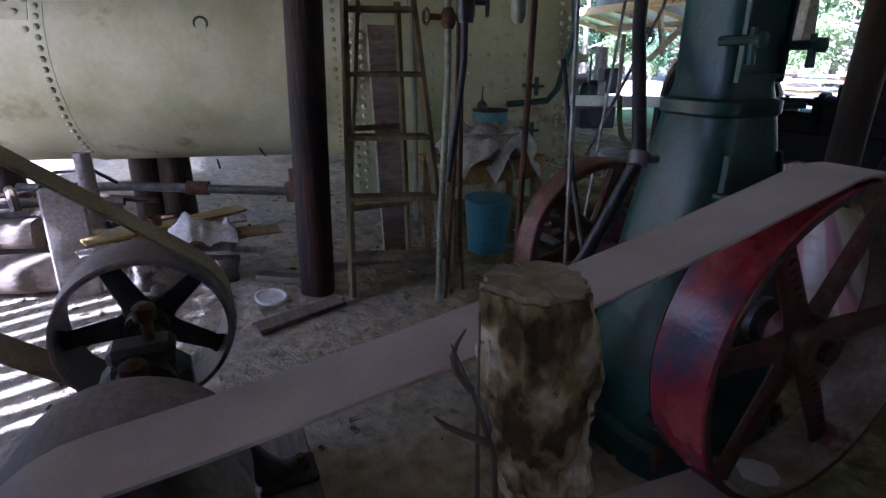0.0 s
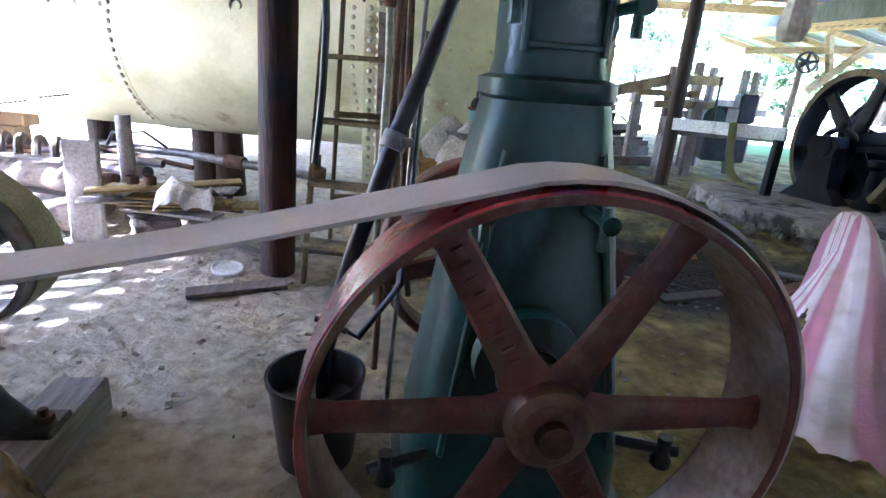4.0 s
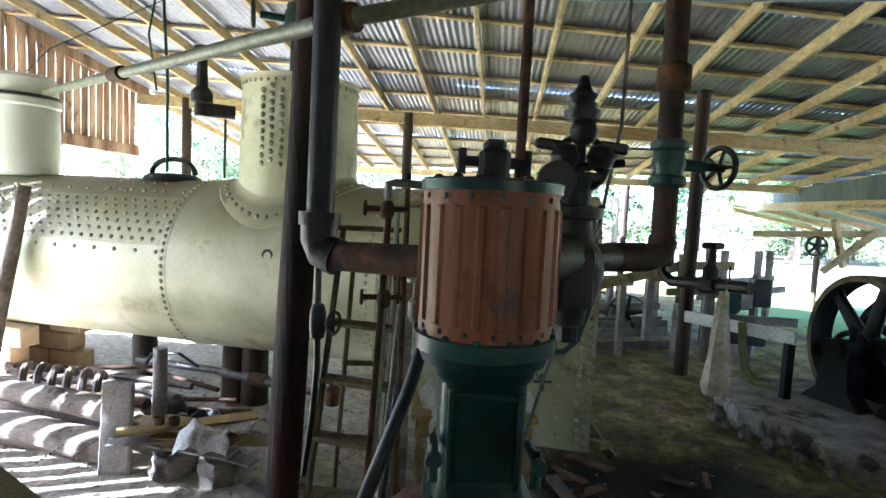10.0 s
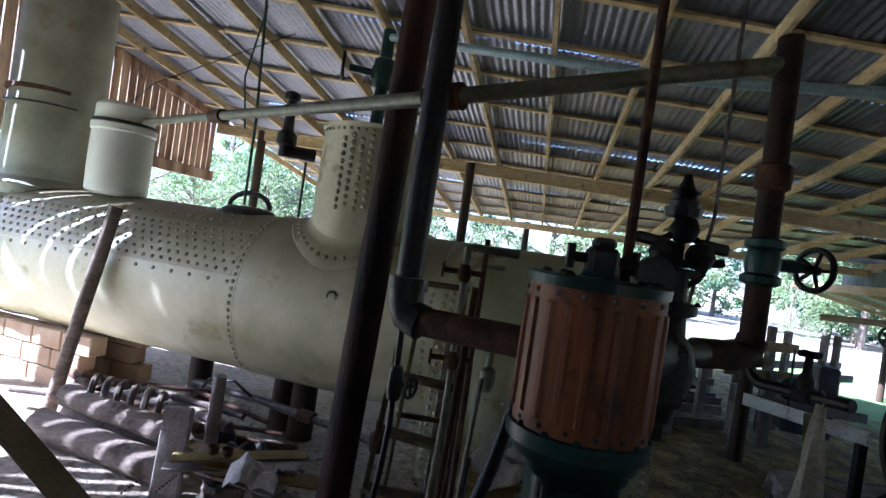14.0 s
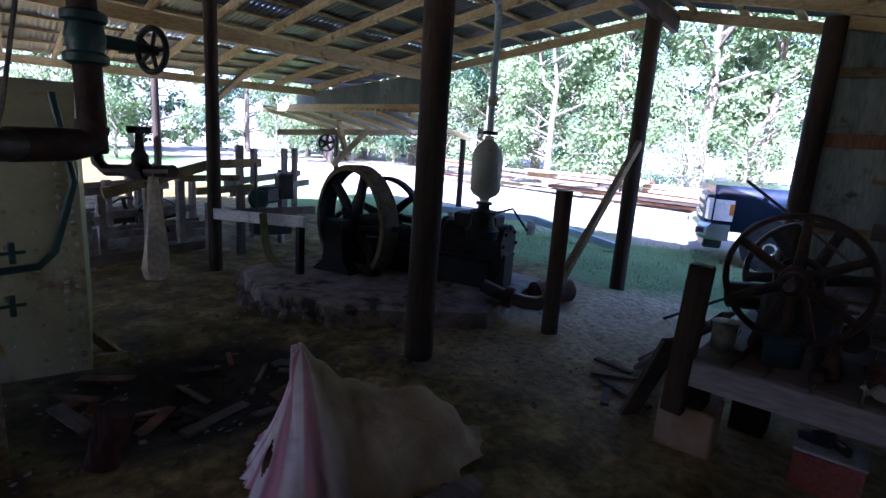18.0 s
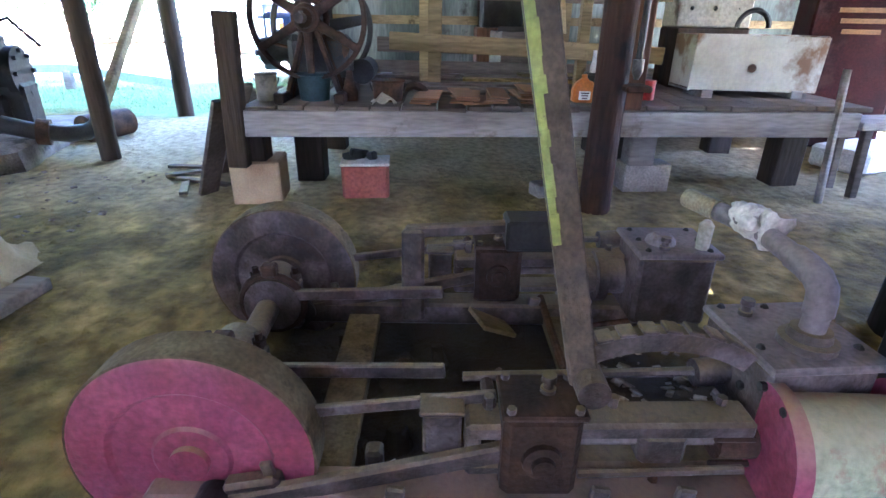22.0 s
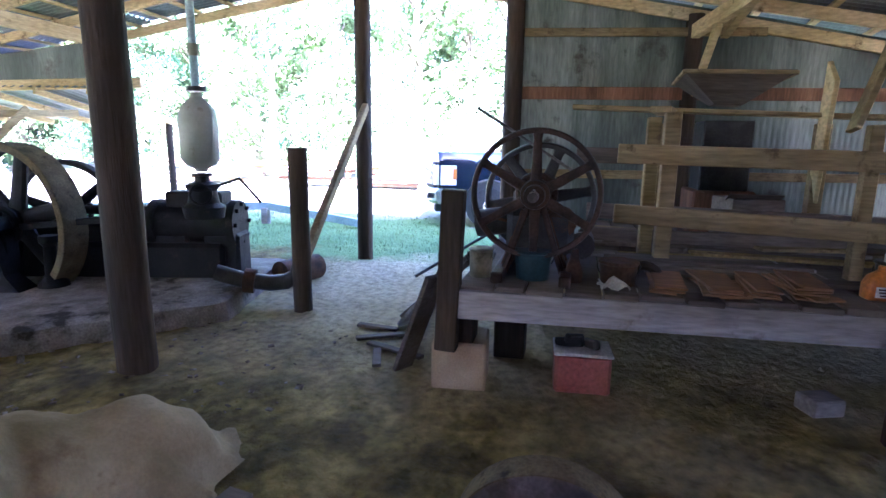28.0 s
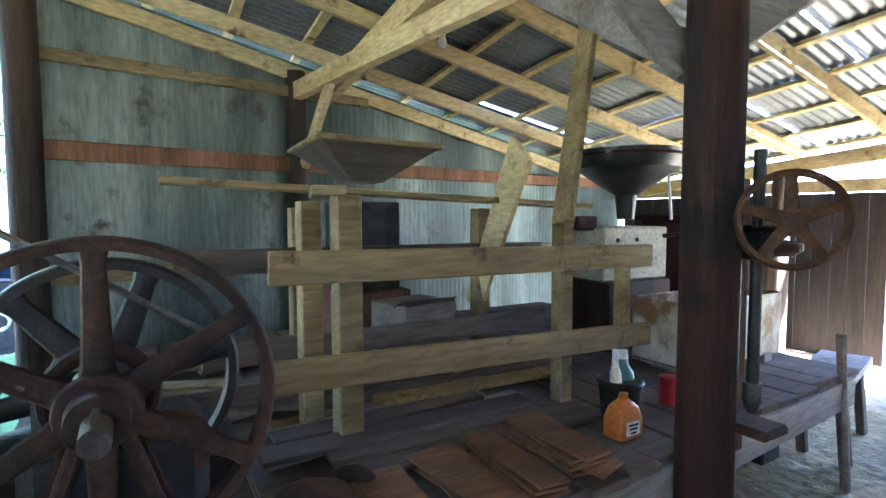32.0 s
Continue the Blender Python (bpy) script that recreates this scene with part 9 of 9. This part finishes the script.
def hopper_frame():
    f = thing("sawn_rack", (4.5, -1.5, DZ), "open frame of yellow sawn timber on the deck", "rack")
    for x, y, z, w in ((4.50, -0.70, 1.74, 0.11), (4.75, -0.62, 1.72, 0.10), (4.45, -1.84, 1.66, 0.085), (4.45, -2.29, 1.40, 0.07), (5.2, -1.85, 1.7, 0.1), (5.3, -0.72, 1.7, 0.09)):
        part("upright", Geo().box((x, y, (z + DZ) / 2 + 0.01), (w, w * 0.9, z - DZ - 0.02), None, 0.005), M_LUMBERX, f)
    part("head_board", Geo().box((4.62, -0.66, 1.755), (0.42, 0.13, 0.04), rot("Z", -15), 0.004), M_LUMBERX, f)
    for a, b, h in (((4.36, -0.36, 1.47), (4.40, -2.46, 1.43), 0.125), ((4.36, -0.36, 1.075), (4.40, -2.46, 0.99), 0.125)):
        part("rail", Geo().beam(a, b, 0.035, h), M_LUMBERX, f, "broad sawn rail")
    for a, b, h in (((5.0, -0.1, 1.45), (5.15, -2.3, 1.42), 0.12), ((5.0, -0.2, 1.02), (5.1, -2.3, 0.98), 0.12), ((4.9, 0.0, 0.85), (5.1, -2.2, 0.82), 0.1)):
        part("rear_rail", Geo().beam(a, b, 0.035, h), M_DECK, f)
    part("shelf_board", Geo().beam((4.85, -0.05, 1.80), (4.80, -2.35, 1.71), 0.16, 0.03), M_LUMBERX, f)
    part("tall_plank", Geo().beam((4.22, -1.62, 1.62), (4.50, -2.10, 2.95), 0.12, 0.035, 0.004, (0, 1, 0)), M_LUMBERX, f, "plank reaching to the rafters")
    part("slant_board", Geo().beam((5.35, -1.90, 1.05), (4.45, -1.57, 1.98), 0.19, 0.028, 0.004, (0, 1, 0)), M_LUMBER, f, "pale board leaning across")
    h = thing("feed_hopper", (5.9, -1.35, 1.75), "square wooden feed hopper", "hopper")
    top = [Vector((5.45, -1.72, 2.10)), Vector((6.30, -1.80, 2.10)), Vector((6.42, -0.98, 2.13)), Vector((5.52, -0.92, 2.13))]
    c = Vector((5.95, -1.36, 1.80))
    for k in range(4):
        a, b = top[k], top[(k + 1) % 4]
        q = [a, b, lerp(b, Vector((c.x, c.y, 1.80)), 0.72), lerp(a, Vector((c.x, c.y, 1.80)), 0.72)]
        part("side", Geo().prism(q, Vector((0, 0, 0.02))), M_DECK, h)
        part("rim", Geo().beam(a, b, 0.03, 0.03), M_LUMBERX, h)
    part("throat", Geo().box((5.95, -1.36, 1.45), (0.4, 0.4, 0.6), None, 0.01), M_IRON, h)
    part("stand", Geo().box((5.95, -1.36, 0.92), (0.55, 0.5, 0.46), None, 0.015), M_SLAT, h)
    rng = random.Random(14)
    j = thing("deck_lumber", (5.6, -0.9, DZ), "loose boards and offcuts lying on the deck", "boards", "timber pile")
    for k in range(16):
        part("board", Geo().box((5.2 + rng.uniform(-0.6, 0.9), -0.9 + rng.uniform(-1.1, 1.0), DZ + 0.035 + 0.018 * (k % 5)), (rng.uniform(0.5, 1.3), rng.uniform(0.09, 0.2), 0.025), rot("Z", rng.uniform(60, 120)), 0.003), rng.choice((M_DECK, M_GREYWOOD, M_LUMBERX)), j, smooth=None)
    for k in range(12):
        x = 4.2 + 0.11 * k + rng.uniform(-0.03, 0.03)
        part("board", Geo().box((x, -1.25 + rng.uniform(-0.35, 0.35), DZ + 0.04 + 0.02 * (k % 3)), (rng.uniform(1.0, 1.9), rng.uniform(0.08, 0.15), 0.022), rot("Z", 91 + rng.uniform(-5, 5)) @ rot("Y", rng.uniform(-0.6, 0.6)), 0.003), rng.choice((M_DECK, M_DECK, M_GREYWOOD, M_TANPLANK)), j, smooth=None)
    b = thing("cardboard_box", (5.35, -1.45, DZ + 0.1), "dull grey-brown box among the boards", "box")
    part("body", Geo().box((5.35, -1.45, DZ + 0.28), (0.35, 0.4, 0.34), rot("Z", 12), 0.006), M_DECK, b)
    part("flap", Geo().box((5.2, -1.45, DZ + 0.46), (0.14, 0.38, 0.008), rot("Y", 25), 0.002), M_DECK, b)


hopper_frame()


def corn_mill():
    m = thing("grist_mill", (5.1, -3.3, DZ), "cream-painted grist mill with a black conical hopper", "grist mill")
    part("cabinet", Geo().box((5.2, -3.1, 1.38), (0.4, 0.62, 0.38), rot("Z", -5), 0.012), M_CREAM, m)
    for dy in (-0.2, 0.0, 0.2):
        for dz in (0.08, -0.06):
            part("bolt", Geo().dome((4.995, -3.08 + dy, 1.4 + dz), (-1, 0, 0), 0.018, 8), M_BLACK, m)
    part("base", Geo().box((5.2, -3.1, 0.94), (0.5, 0.6, 0.5), rot("Z", -5), 0.012), M_POST, m)
    part("hopper", Geo().lathe((5.5, -3.55, 1.62), (0, 0, 1), [(0, 0.07), (0.2, 0.09), (0.42, 0.42), (0.50, 0.45), (0.56, 0.46), (0.57, 0.43), (0.44, 0.38)], 32), M_BLACK, m, "black cone hopper")
    part("hopper_band", Geo().lathe((5.5, -3.55, 2.13), (0, 0, 1), [(0, 0.458), (0.0, 0.466), (0.02, 0.468), (0.02, 0.46)], 32), M_MILLRED, m)
    part("strut", Geo().beam((5.1, -3.6, 1.62), (5.25, -3.75, 2.1), 0.02, 0.035), M_WHITE, m)
    part("crank", Geo().tube([(5.0, -3.35, 1.5), (4.85, -3.38, 1.52), (4.84, -3.4, 1.75)], 0.018, 8), M_IRON, m)
    part("red_chute", Geo().box((5.25, -2.72, 1.60), (0.25, 0.2, 0.10), None, 0.01), M_MILLRED, m)
    b = thing("rusty_trough", (4.45, -3.15, DZ), "dirty white sheet-metal trough with rust stains", "trough")
    part("front", Geo().box((4.30, -3.15, 0.95), (0.02, 1.0, 0.40), rot("X", 1), 0.004), M_TROUGH, b)
    part("back", Geo().box((4.66, -3.15, 0.95), (0.02, 1.0, 0.40), None, 0.004), M_TROUGH, b)
    for y in (-2.66, -3.64):
        part("end", Geo().box((4.48, y, 0.95), (0.36, 0.02, 0.40), None, 0.004), M_TROUGH, b)
    part("bottom", Geo().box((4.48, -3.15, 0.77), (0.36, 1.0, 0.02), None, 0.004), M_RUST, b)
    for y in (-2.8, -3.5):
        part("foot", Geo().box((4.45, y, 0.725), (0.34, 0.09, 0.07), None, 0.006), M_GREYWOOD, b)
    part("crank_wheel", Geo().tube(arc((4.4, -3.1, 1.2), (0, 1, 0), (0, 0, 1), 0.12, 0, 180, 14), 0.02, 8), M_IRON, b)
    part("plug", Geo().lathe((4.285, -3.1, 0.92), (-1, 0, 0), [(0, 0.03), (0.015, 0.03), (0.02, 0.015)], 14), M_RUST, b)
    r = thing("red_mill", (5.6, -4.7, 0), "dark red painted mill cabinet with yellow lettering", "mill")
    part("cabinet", Geo().box((5.6, -4.7, 0.85), (0.7, 0.8, 1.5), rot("Z", -20), 0.02), M_MILLRED, r)
    part("top", Geo().box((5.6, -4.7, 1.63), (0.8, 0.9, 0.06), rot("Z", -20), 0.01), M_MILLRED, r)
    for k in range(3):
        part("lettering", Geo().box((5.235 - 0.0, -4.56, 1.35 - 0.09 * k), (0.012, 0.42 - 0.06 * k, 0.04), rot("Z", -20), 0.002), M_SIGNTEXT, r)
    part("leg", Geo().box((5.4, -4.4, 0.07), (0.1, 0.1, 0.16), None, 0.01), M_MILLRED, r)
    s = thing("plank_bench", (4.6, -4.3, 0), "low grey plank bench on splayed legs", "bench")
    part("top", Geo().beam((4.12, -3.8, 0.55), (4.36, -4.8, 0.53), 0.33, 0.06), M_GREYWOOD, s)
    for x, y in ((4.0, -3.95), (4.26, -3.95), (4.18, -4.66), (4.46, -4.66)):
        part("leg", Geo().beam((x, y, 0), (x + 0.05, y, 0.52), 0.06, 0.06, 0.006, (0, 1, 0)), M_DECK, s)
    solo("walking_stick", rough_log((3.86, -3.6, 0), (3.9, -3.55, 0.95), 0.028, 10, 8, 0.05, 6), M_GREYWOOD, "grey pole standing at the deck's end", "pole")
    solo("white_trough", Geo().box((5.0, -4.9, 0.12), (0.5, 1.3, 0.2), rot("Z", 25), 0.03), M_WHITE, "white plastic trough on the ground", "trough")


corn_mill()


def post_drill():
    wheel("hand_wheel", (3.40, -1.90, 1.64), (0.5, -0.86, 0), 0.17, 0.03, "brown cast hand wheel of the post drill", "hand wheel", (M_RUST, M_RUST, M_IRON), 5, 0.03, 0.02, 0.045, 0.012, 20)
    d = thing("post_drill", (3.62, -1.95, 0.8), "old cast-iron hand drill bolted to a post", "drill")
    part("backboard", Geo().box((3.66, -2.0, 1.25), (0.06, 0.13, 1.1), None, 0.008), M_SLAT, d)
    part("spindle", Geo().tube([(3.55, -1.97, 1.9), (3.55, -1.97, 1.0)], 0.022, 10), M_IRON, d)
    part("arm", Geo().box((3.58, -1.97, 1.55), (0.16, 0.08, 0.12), None, 0.02).tube([(3.42, -1.93, 1.6), (3.6, -1.98, 1.6)], 0.02, 10), M_IRON, d)
    part("gear", Geo().lathe((3.56, -2.1, 1.5), (0, 0, 1), [(0, 0.07), (0.02, 0.1), (0.05, 0.1), (0.06, 0.05)], 18), M_RUST, d)
    part("chuck", Geo().lathe((3.55, -1.97, 0.9), (0, 0, 1), [(0, 0.015), (0.05, 0.035), (0.12, 0.035)], 14), M_STEEL, d)
    part("table", Geo().box((3.55, -1.97, 0.85), (0.2, 0.16, 0.04), None, 0.01), M_RUST, d)


post_drill()


def south_bracing():
    t = thing("roof_bracing", (5.3, -1.6, 2.5), "heavy yellow tie beam and knee braces under the roof", "bracing")
    part("tie_beam", Geo().beam((7.3, -1.3, 2.78), (3.85, -1.9, 2.92), 0.09, 0.15), M_LUMBER, t)
    part("wall_brace", Geo().beam((7.2, -1.32, 2.1), (6.7, -1.4, 2.75), 0.06, 0.09), M_LUMBER, t)
    for a, b in (((3.8, -1.88, 2.25), (3.95, -0.9, 3.0)), ((3.8, -1.88, 2.25), (3.75, -2.8, 2.78)), ((3.8, -1.88, 2.3), (4.7, -1.75, 2.9))):
        part("knee_brace", Geo().beam(a, b, 0.07, 0.16, 0.02), M_GREYWOOD, t)
    b = thing("light_bulb", (5.63, -1.83, 2.8), "bare unlit light bulb in a socket on the rafter", "light bulb")
    part("bulb", Geo().lathe((5.63, -1.83, 2.80), (0, 0, 1), [(0, 0.005), (0.01, 0.025), (0.035, 0.033), (0.06, 0.025), (0.08, 0.015)], 16), M_BULB, b)
    part("socket", Geo().lathe((5.63, -1.83, 2.875), (0, 0, 1), [(0, 0.018), (0.03, 0.03), (0.06, 0.04), (0.1, 0.04)], 14), M_WHITE, b)


south_bracing()


# ---- outside ----
def pickup():
    t = thing("pickup_truck", (12.2, 0.2, 0), "dark blue pickup truck parked on the grass", "truck")
    x0, x1, yf = 11.25, 13.15, 2.5

    def slab(y0, y1, z0, z1, inset=0.05):
        return Geo().sweep([[Vector((x, y, z)) for x, z in ((x0 + i, z0), (x0, z0 + 0.1), (x0, z1 - 0.15), (x0 + 0.10 + i, z1), (x1 - 0.10 - i, z1), (x1, z1 - 0.15), (x1, z0 + 0.1), (x1 - i, z0))] for y, i in ((y0, inset), (y0 - 0.08, 0), (y1, 0))])

    part("hood", slab(yf, 0.9, 0.62, 1.40), M_TRUCK, t, "blue hood and fender")
    part("cab", Geo().sweep([[Vector((x0 + a, y, 1.2)), Vector((x0 + a + b, y, 1.2 + h)), Vector((x1 - a - b, y, 1.2 + h)), Vector((x1 - a, y, 1.2))] for y, a, b, h in ((0.95, 0.03, 0.05, 0.08), (0.35, 0.03, 0.2, 0.66), (-1.2, 0.03, 0.2, 0.68), (-1.6, 0.03, 0.1, 0.2))]), M_GLASS, t, "cab with dark glass")
    part("body", slab(0.9, -3.2, 0.5, 1.36), M_TRUCK, t)
    part("grille", Geo().box((12.2, 2.53, 0.98), (1.15, 0.08, 0.46), None, 0.02), M_BLACKPL, t, "dark grille opening")
    for k in range(3):
        part("grille_bar", Geo().box((12.2, 2.59, 0.83 + 0.15 * k), (1.22, 0.05, 0.075), None, 0.015), M_CHROME, t, "bright grille bar")
    part("bumper", Geo().sweep([[Vector((x, y, z)) for y, z in ((2.2, 0.46), (2.66 - d, 0.46), (2.72 - d, 0.52), (2.72 - d, 0.68), (2.66 - d, 0.74), (2.2, 0.74))] for x, d in ((x0 - 0.05, 0.16), (x0 + 0.12, 0.03), (12.2, 0.0), (x1 - 0.12, 0.03), (x1 + 0.05, 0.16))]), M_CHROME, t, "chrome bumper wrapped round the corners")
    part("air_dam", Geo().box((12.2, 2.42, 0.38), (1.8, 0.3, 0.16), None, 0.03), M_BLACKPL, t)
    for x, d in ((x0 + 0.14, -1), (x1 - 0.14, 1)):
        part("headlight", Geo().sweep([[Vector((x + d * a, y, z)) for a, y in ((-0.12, 2.50), (-0.12, 2.58), (0.10, 2.56), (0.165, 2.42), (0.165, 2.18), (0.10, 2.18))] for z in (0.80, 0.84, 1.12, 1.16)]), M_BULB, t, "large clear headlight wrapped round the corner")
        part("indicator", Geo().box((x + d * 0.158, 2.21, 1.0), (0.03, 0.07, 0.2), None, 0.01), M_ORANGEJUG, t, "amber indicator lens")
        part("fog_light", Geo().box((x + d * 0.06, 2.70, 0.6), (0.16, 0.03, 0.10), None, 0.01), M_BLACKPL, t)
    for y in (1.55, -2.2):
        w = part("tyre", Geo().lathe((x0 - 0.02, y, 0.39), (1, 0, 0), [(0, 0.24), (0.0, 0.34), (0.04, 0.39), (0.22, 0.39), (0.26, 0.34), (0.26, 0.24)], 32), M_RUBBER, t)
        part("rim", Geo().lathe((x0 - 0.03, y, 0.39), (1, 0, 0), [(0.03, 0.05), (0.0, 0.09), (0.04, 0.2), (0.01, 0.25), (0.06, 0.25)], 20), M_CHROME, w)
        part("arch_hollow", Geo().lathe((x0 - 0.012, y, 0.43), (1, 0, 0), [(0, 0.02), (0, 0.45), (0.05, 0.45), (0.05, 0.02)], 28), M_BLACKPL, t, "black wheel-arch hollow")
        part("wheel_arch", Geo().tube(arc((x0 + 0.005, y, 0.42), (0, 1, 0), (0, 0, 1), 0.47, 0, 180, 14), 0.03, 8), M_BLACKPL, t)

    t.location = (11.9, 0.53, 0)
    t.rotation_euler = (0, 0, radians(22))


pickup()


def rails_outside():
    f = thing("parking_rail", (9.8, 5.0, 0), "low weathered timber rail on short posts", "rail")
    for a, b in (((8.8, 7.6, 0.34), (9.7, 5.6, 0.34)), ((9.7, 5.6, 0.34), (9.6, 3.6, 0.10))):
        part("rail", Geo().beam(a, b, 0.12, 0.14), M_PALEBLUE, f)
    for x, y in ((8.95, 7.2), (9.35, 6.35), (9.65, 5.6)):
        part("post", Geo().box((x, y, 0.14), (0.13, 0.13, 0.32), None, 0.01), M_GREYWOOD, f)
    s = thing("lumber_stack", (19, 8, 0), "long stacks of sawn boards at the wood's edge", "lumber")
    rng = random.Random(8)
    for k in range(40):
        y = rng.uniform(2, 17)
        part("board", Geo().box((18.5 + rng.uniform(-0.6, 0.6), y, 0.15 + 0.14 * rng.randint(0, 5)), (0.35, rng.uniform(2.0, 3.6), 0.1), rot("Z", rng.uniform(-5, 5)), 0.01), rng.choice((M_GREYWOOD, M_SLAT, M_LUMBERX)), s, smooth=None)


rails_outside()


def tree_meshes(seed, height, spread, leaves, mat, low=0.12):
    rng = random.Random(seed)
    trunk = Geo()
    bend = [(rng.uniform(-0.2, 0.2), rng.uniform(-0.2, 0.2)) for _ in range(6)]
    path = [Vector((bend[k][0] * k * 0.3, bend[k][1] * k * 0.3, height * 0.16 * k)) for k in range(6)]
    trunk.tube(path, 0.1, 9, True, [height * 0.02 * (1 - 0.17 * k) for k in range(6)])
    clumps = []
    for k in range(22):
        f = low + (0.95 - low) * (k + rng.random()) / 22
        p = path[min(int(f / 0.17), 4)]
        a = rng.uniform(0, 6.283)
        reach = spread * (0.35 + 0.75 * math.sin(math.pi * min(f * 0.9 + 0.1, 1))) * rng.uniform(0.6, 1.1)
        tip = Vector((p.x + reach * math.cos(a), p.y + reach * math.sin(a), height * f + rng.uniform(-0.2, 0.7)))
        base = Vector((p.x, p.y, height * f * 0.85))
        trunk.tube([base, lerp(base, tip, 0.5) + Vector((0, 0, 0.15)), tip], 0.03, 5, False, [height * 0.006, height * 0.004, 0.01])
        for _ in range(4):
            clumps.append((lerp(base, tip, rng.uniform(0.45, 1.05)) + Vector((rng.uniform(-0.5, 0.5), rng.uniform(-0.5, 0.5), rng.uniform(-0.4, 0.5))), rng.uniform(0.35, 0.8) * spread * 0.36))
    crown = Geo()
    for _ in range(leaves):
        c, r = rng.choice(clumps)
        d = Vector((rng.gauss(0, 1), rng.gauss(0, 1), rng.gauss(0, 0.8))).normalized() * r * rng.uniform(0.35, 1.05)
        p = c + d
        s = rng.uniform(0.07, 0.16) * height / 9
        n = (d.normalized() * 0.6 + Vector((rng.uniform(-1, 1), rng.uniform(-1, 1), rng.uniform(-0.2, 1)))).normalized()
        u = n.cross(Vector((rng.uniform(-1, 1), rng.uniform(-1, 1), rng.uniform(-1, 1)))).normalized()
        w = n.cross(u)
        crown.add([p - u * s, p - w * s * 0.5 + n * s * 0.2, p + u * s, p + w * s * 0.5 + n * s * 0.2], [(0, 1, 2, 3)])
    return trunk, crown


def plant_trees():
    kinds = []
    for seed, h, sp, n, mat, low in ((1, 11, 2.9, 5200, M_LEAF, 0.08), (2, 13, 3.2, 5600, M_LEAF, 0.2), (3, 9, 2.6, 4600, M_LEAFDARK, 0.05), (4, 4.2, 2.1, 3600, M_LEAF, 0.03)):
        trunk, crown = tree_meshes(seed, h, sp, n, mat, low)
        t = thing("tree", (0, 0, 0), "broadleaf tree in full summer leaf" if h > 5 else "dense green bush at the wood's edge", "tree" if h > 5 else "bush", "woodland trees")
        part("trunk", trunk, M_TRUNK, t)
        ob = new("crown", mesh_plain("crown", crown, mat))
        ob.parent = t
        kinds.append(t)
    rng = random.Random(77)
    spots = []
    for k in range(17):
        spots.append((21.5 + rng.uniform(-1, 2), -9 + 2.6 * k + rng.uniform(-0.8, 0.8), rng.choice((0, 2, 3, 3))))
        spots.append((26 + rng.uniform(-2, 3), -9 + 2.7 * k + rng.uniform(-0.8, 0.8), rng.choice((0, 1, 1, 2))))
        spots.append((33 + rng.uniform(-2, 3), -12 + 3.2 * k + rng.uniform(-0.8, 0.8), 1))
    for k in range(13):
        spots.append((-16 + 3.4 * k + rng.uniform(-1, 1), 27 + rng.uniform(-2, 2), rng.choice((0, 2, 3))))
        spots.append((-17 + 3.6 * k + rng.uniform(-1, 1), 34 + rng.uniform(-2, 3), rng.choice((0, 1, 2))))
    for k in range(20):
        spots.append((-58 + rng.uniform(-3, 3), -6 + 4.2 * k + rng.uniform(-1, 1), rng.choice((0, 2, 2))))
        spots.append((-66 + rng.uniform(-3, 3), -6 + 4.4 * k + rng.uniform(-1, 1), rng.choice((0, 1, 2))))
    for k in range(34):
        spots.append((-53 + rng.uniform(-2, 2), -10 + 2.6 * k + rng.uniform(-0.6, 0.6), rng.choice((3, 3, 2))))
        spots.append((-72 + rng.uniform(-3, 3), -12 + 2.9 * k + rng.uniform(-0.8, 0.8), rng.choice((0, 2))))
    for k in range(9):
        spots.append((-9.5 + rng.uniform(-1.5, 1.0), 14 + 2.2 * k, 3))
    first = {}
    for x, y, k in spots:
        s = rng.uniform(0.8, 1.25)
        m = pose(x, y, -0.05, 0, 0, rng.uniform(0, 360)) @ Matrix.Scale(s, 4)
        if k not in first:
            first[k] = True
            kinds[k].matrix_basis = m
        else:
            old = kinds[k].scale.copy()
            kinds[k].scale = (1, 1, 1)
            copy_thing(kinds[k], m)
            kinds[k].scale = old


def mesh_plain(name, geo, mat):
    mesh = bpy.data.meshes.new(name)
    mesh.from_pydata([tuple(p) for p in geo.v], [], geo.f)
    mesh.materials.append(mat)
    return mesh


plant_trees()


def grass():
    """Short blades over the mown strip east of the shed."""
    rng = random.Random(90)
    g = Geo()
    for k in range(9000):
        x, y = rng.uniform(7.0, 11.5), rng.uniform(-1.0, 9.0)
        if x < 7.5 + 0.8 * noise.noise(Vector((y, 0, 3))):
            continue
        h, a = rng.uniform(0.03, 0.075), rng.uniform(0, 6.283)
        d = Vector((math.cos(a), math.sin(a), 0))
        z = ground_height(x, y)
        b = Vector((x, y, z - 0.005))
        g.add([b - d * 0.006, b + d * 0.006, b + Vector((d.y * 0.02, -d.x * 0.02, h))], [(0, 1, 2)])
    ob = new("grass", mesh_plain("grass", g, M_LEAF))
    tagged(ob, "short green grass outside the shed", "grass", "", "stuff")


grass()
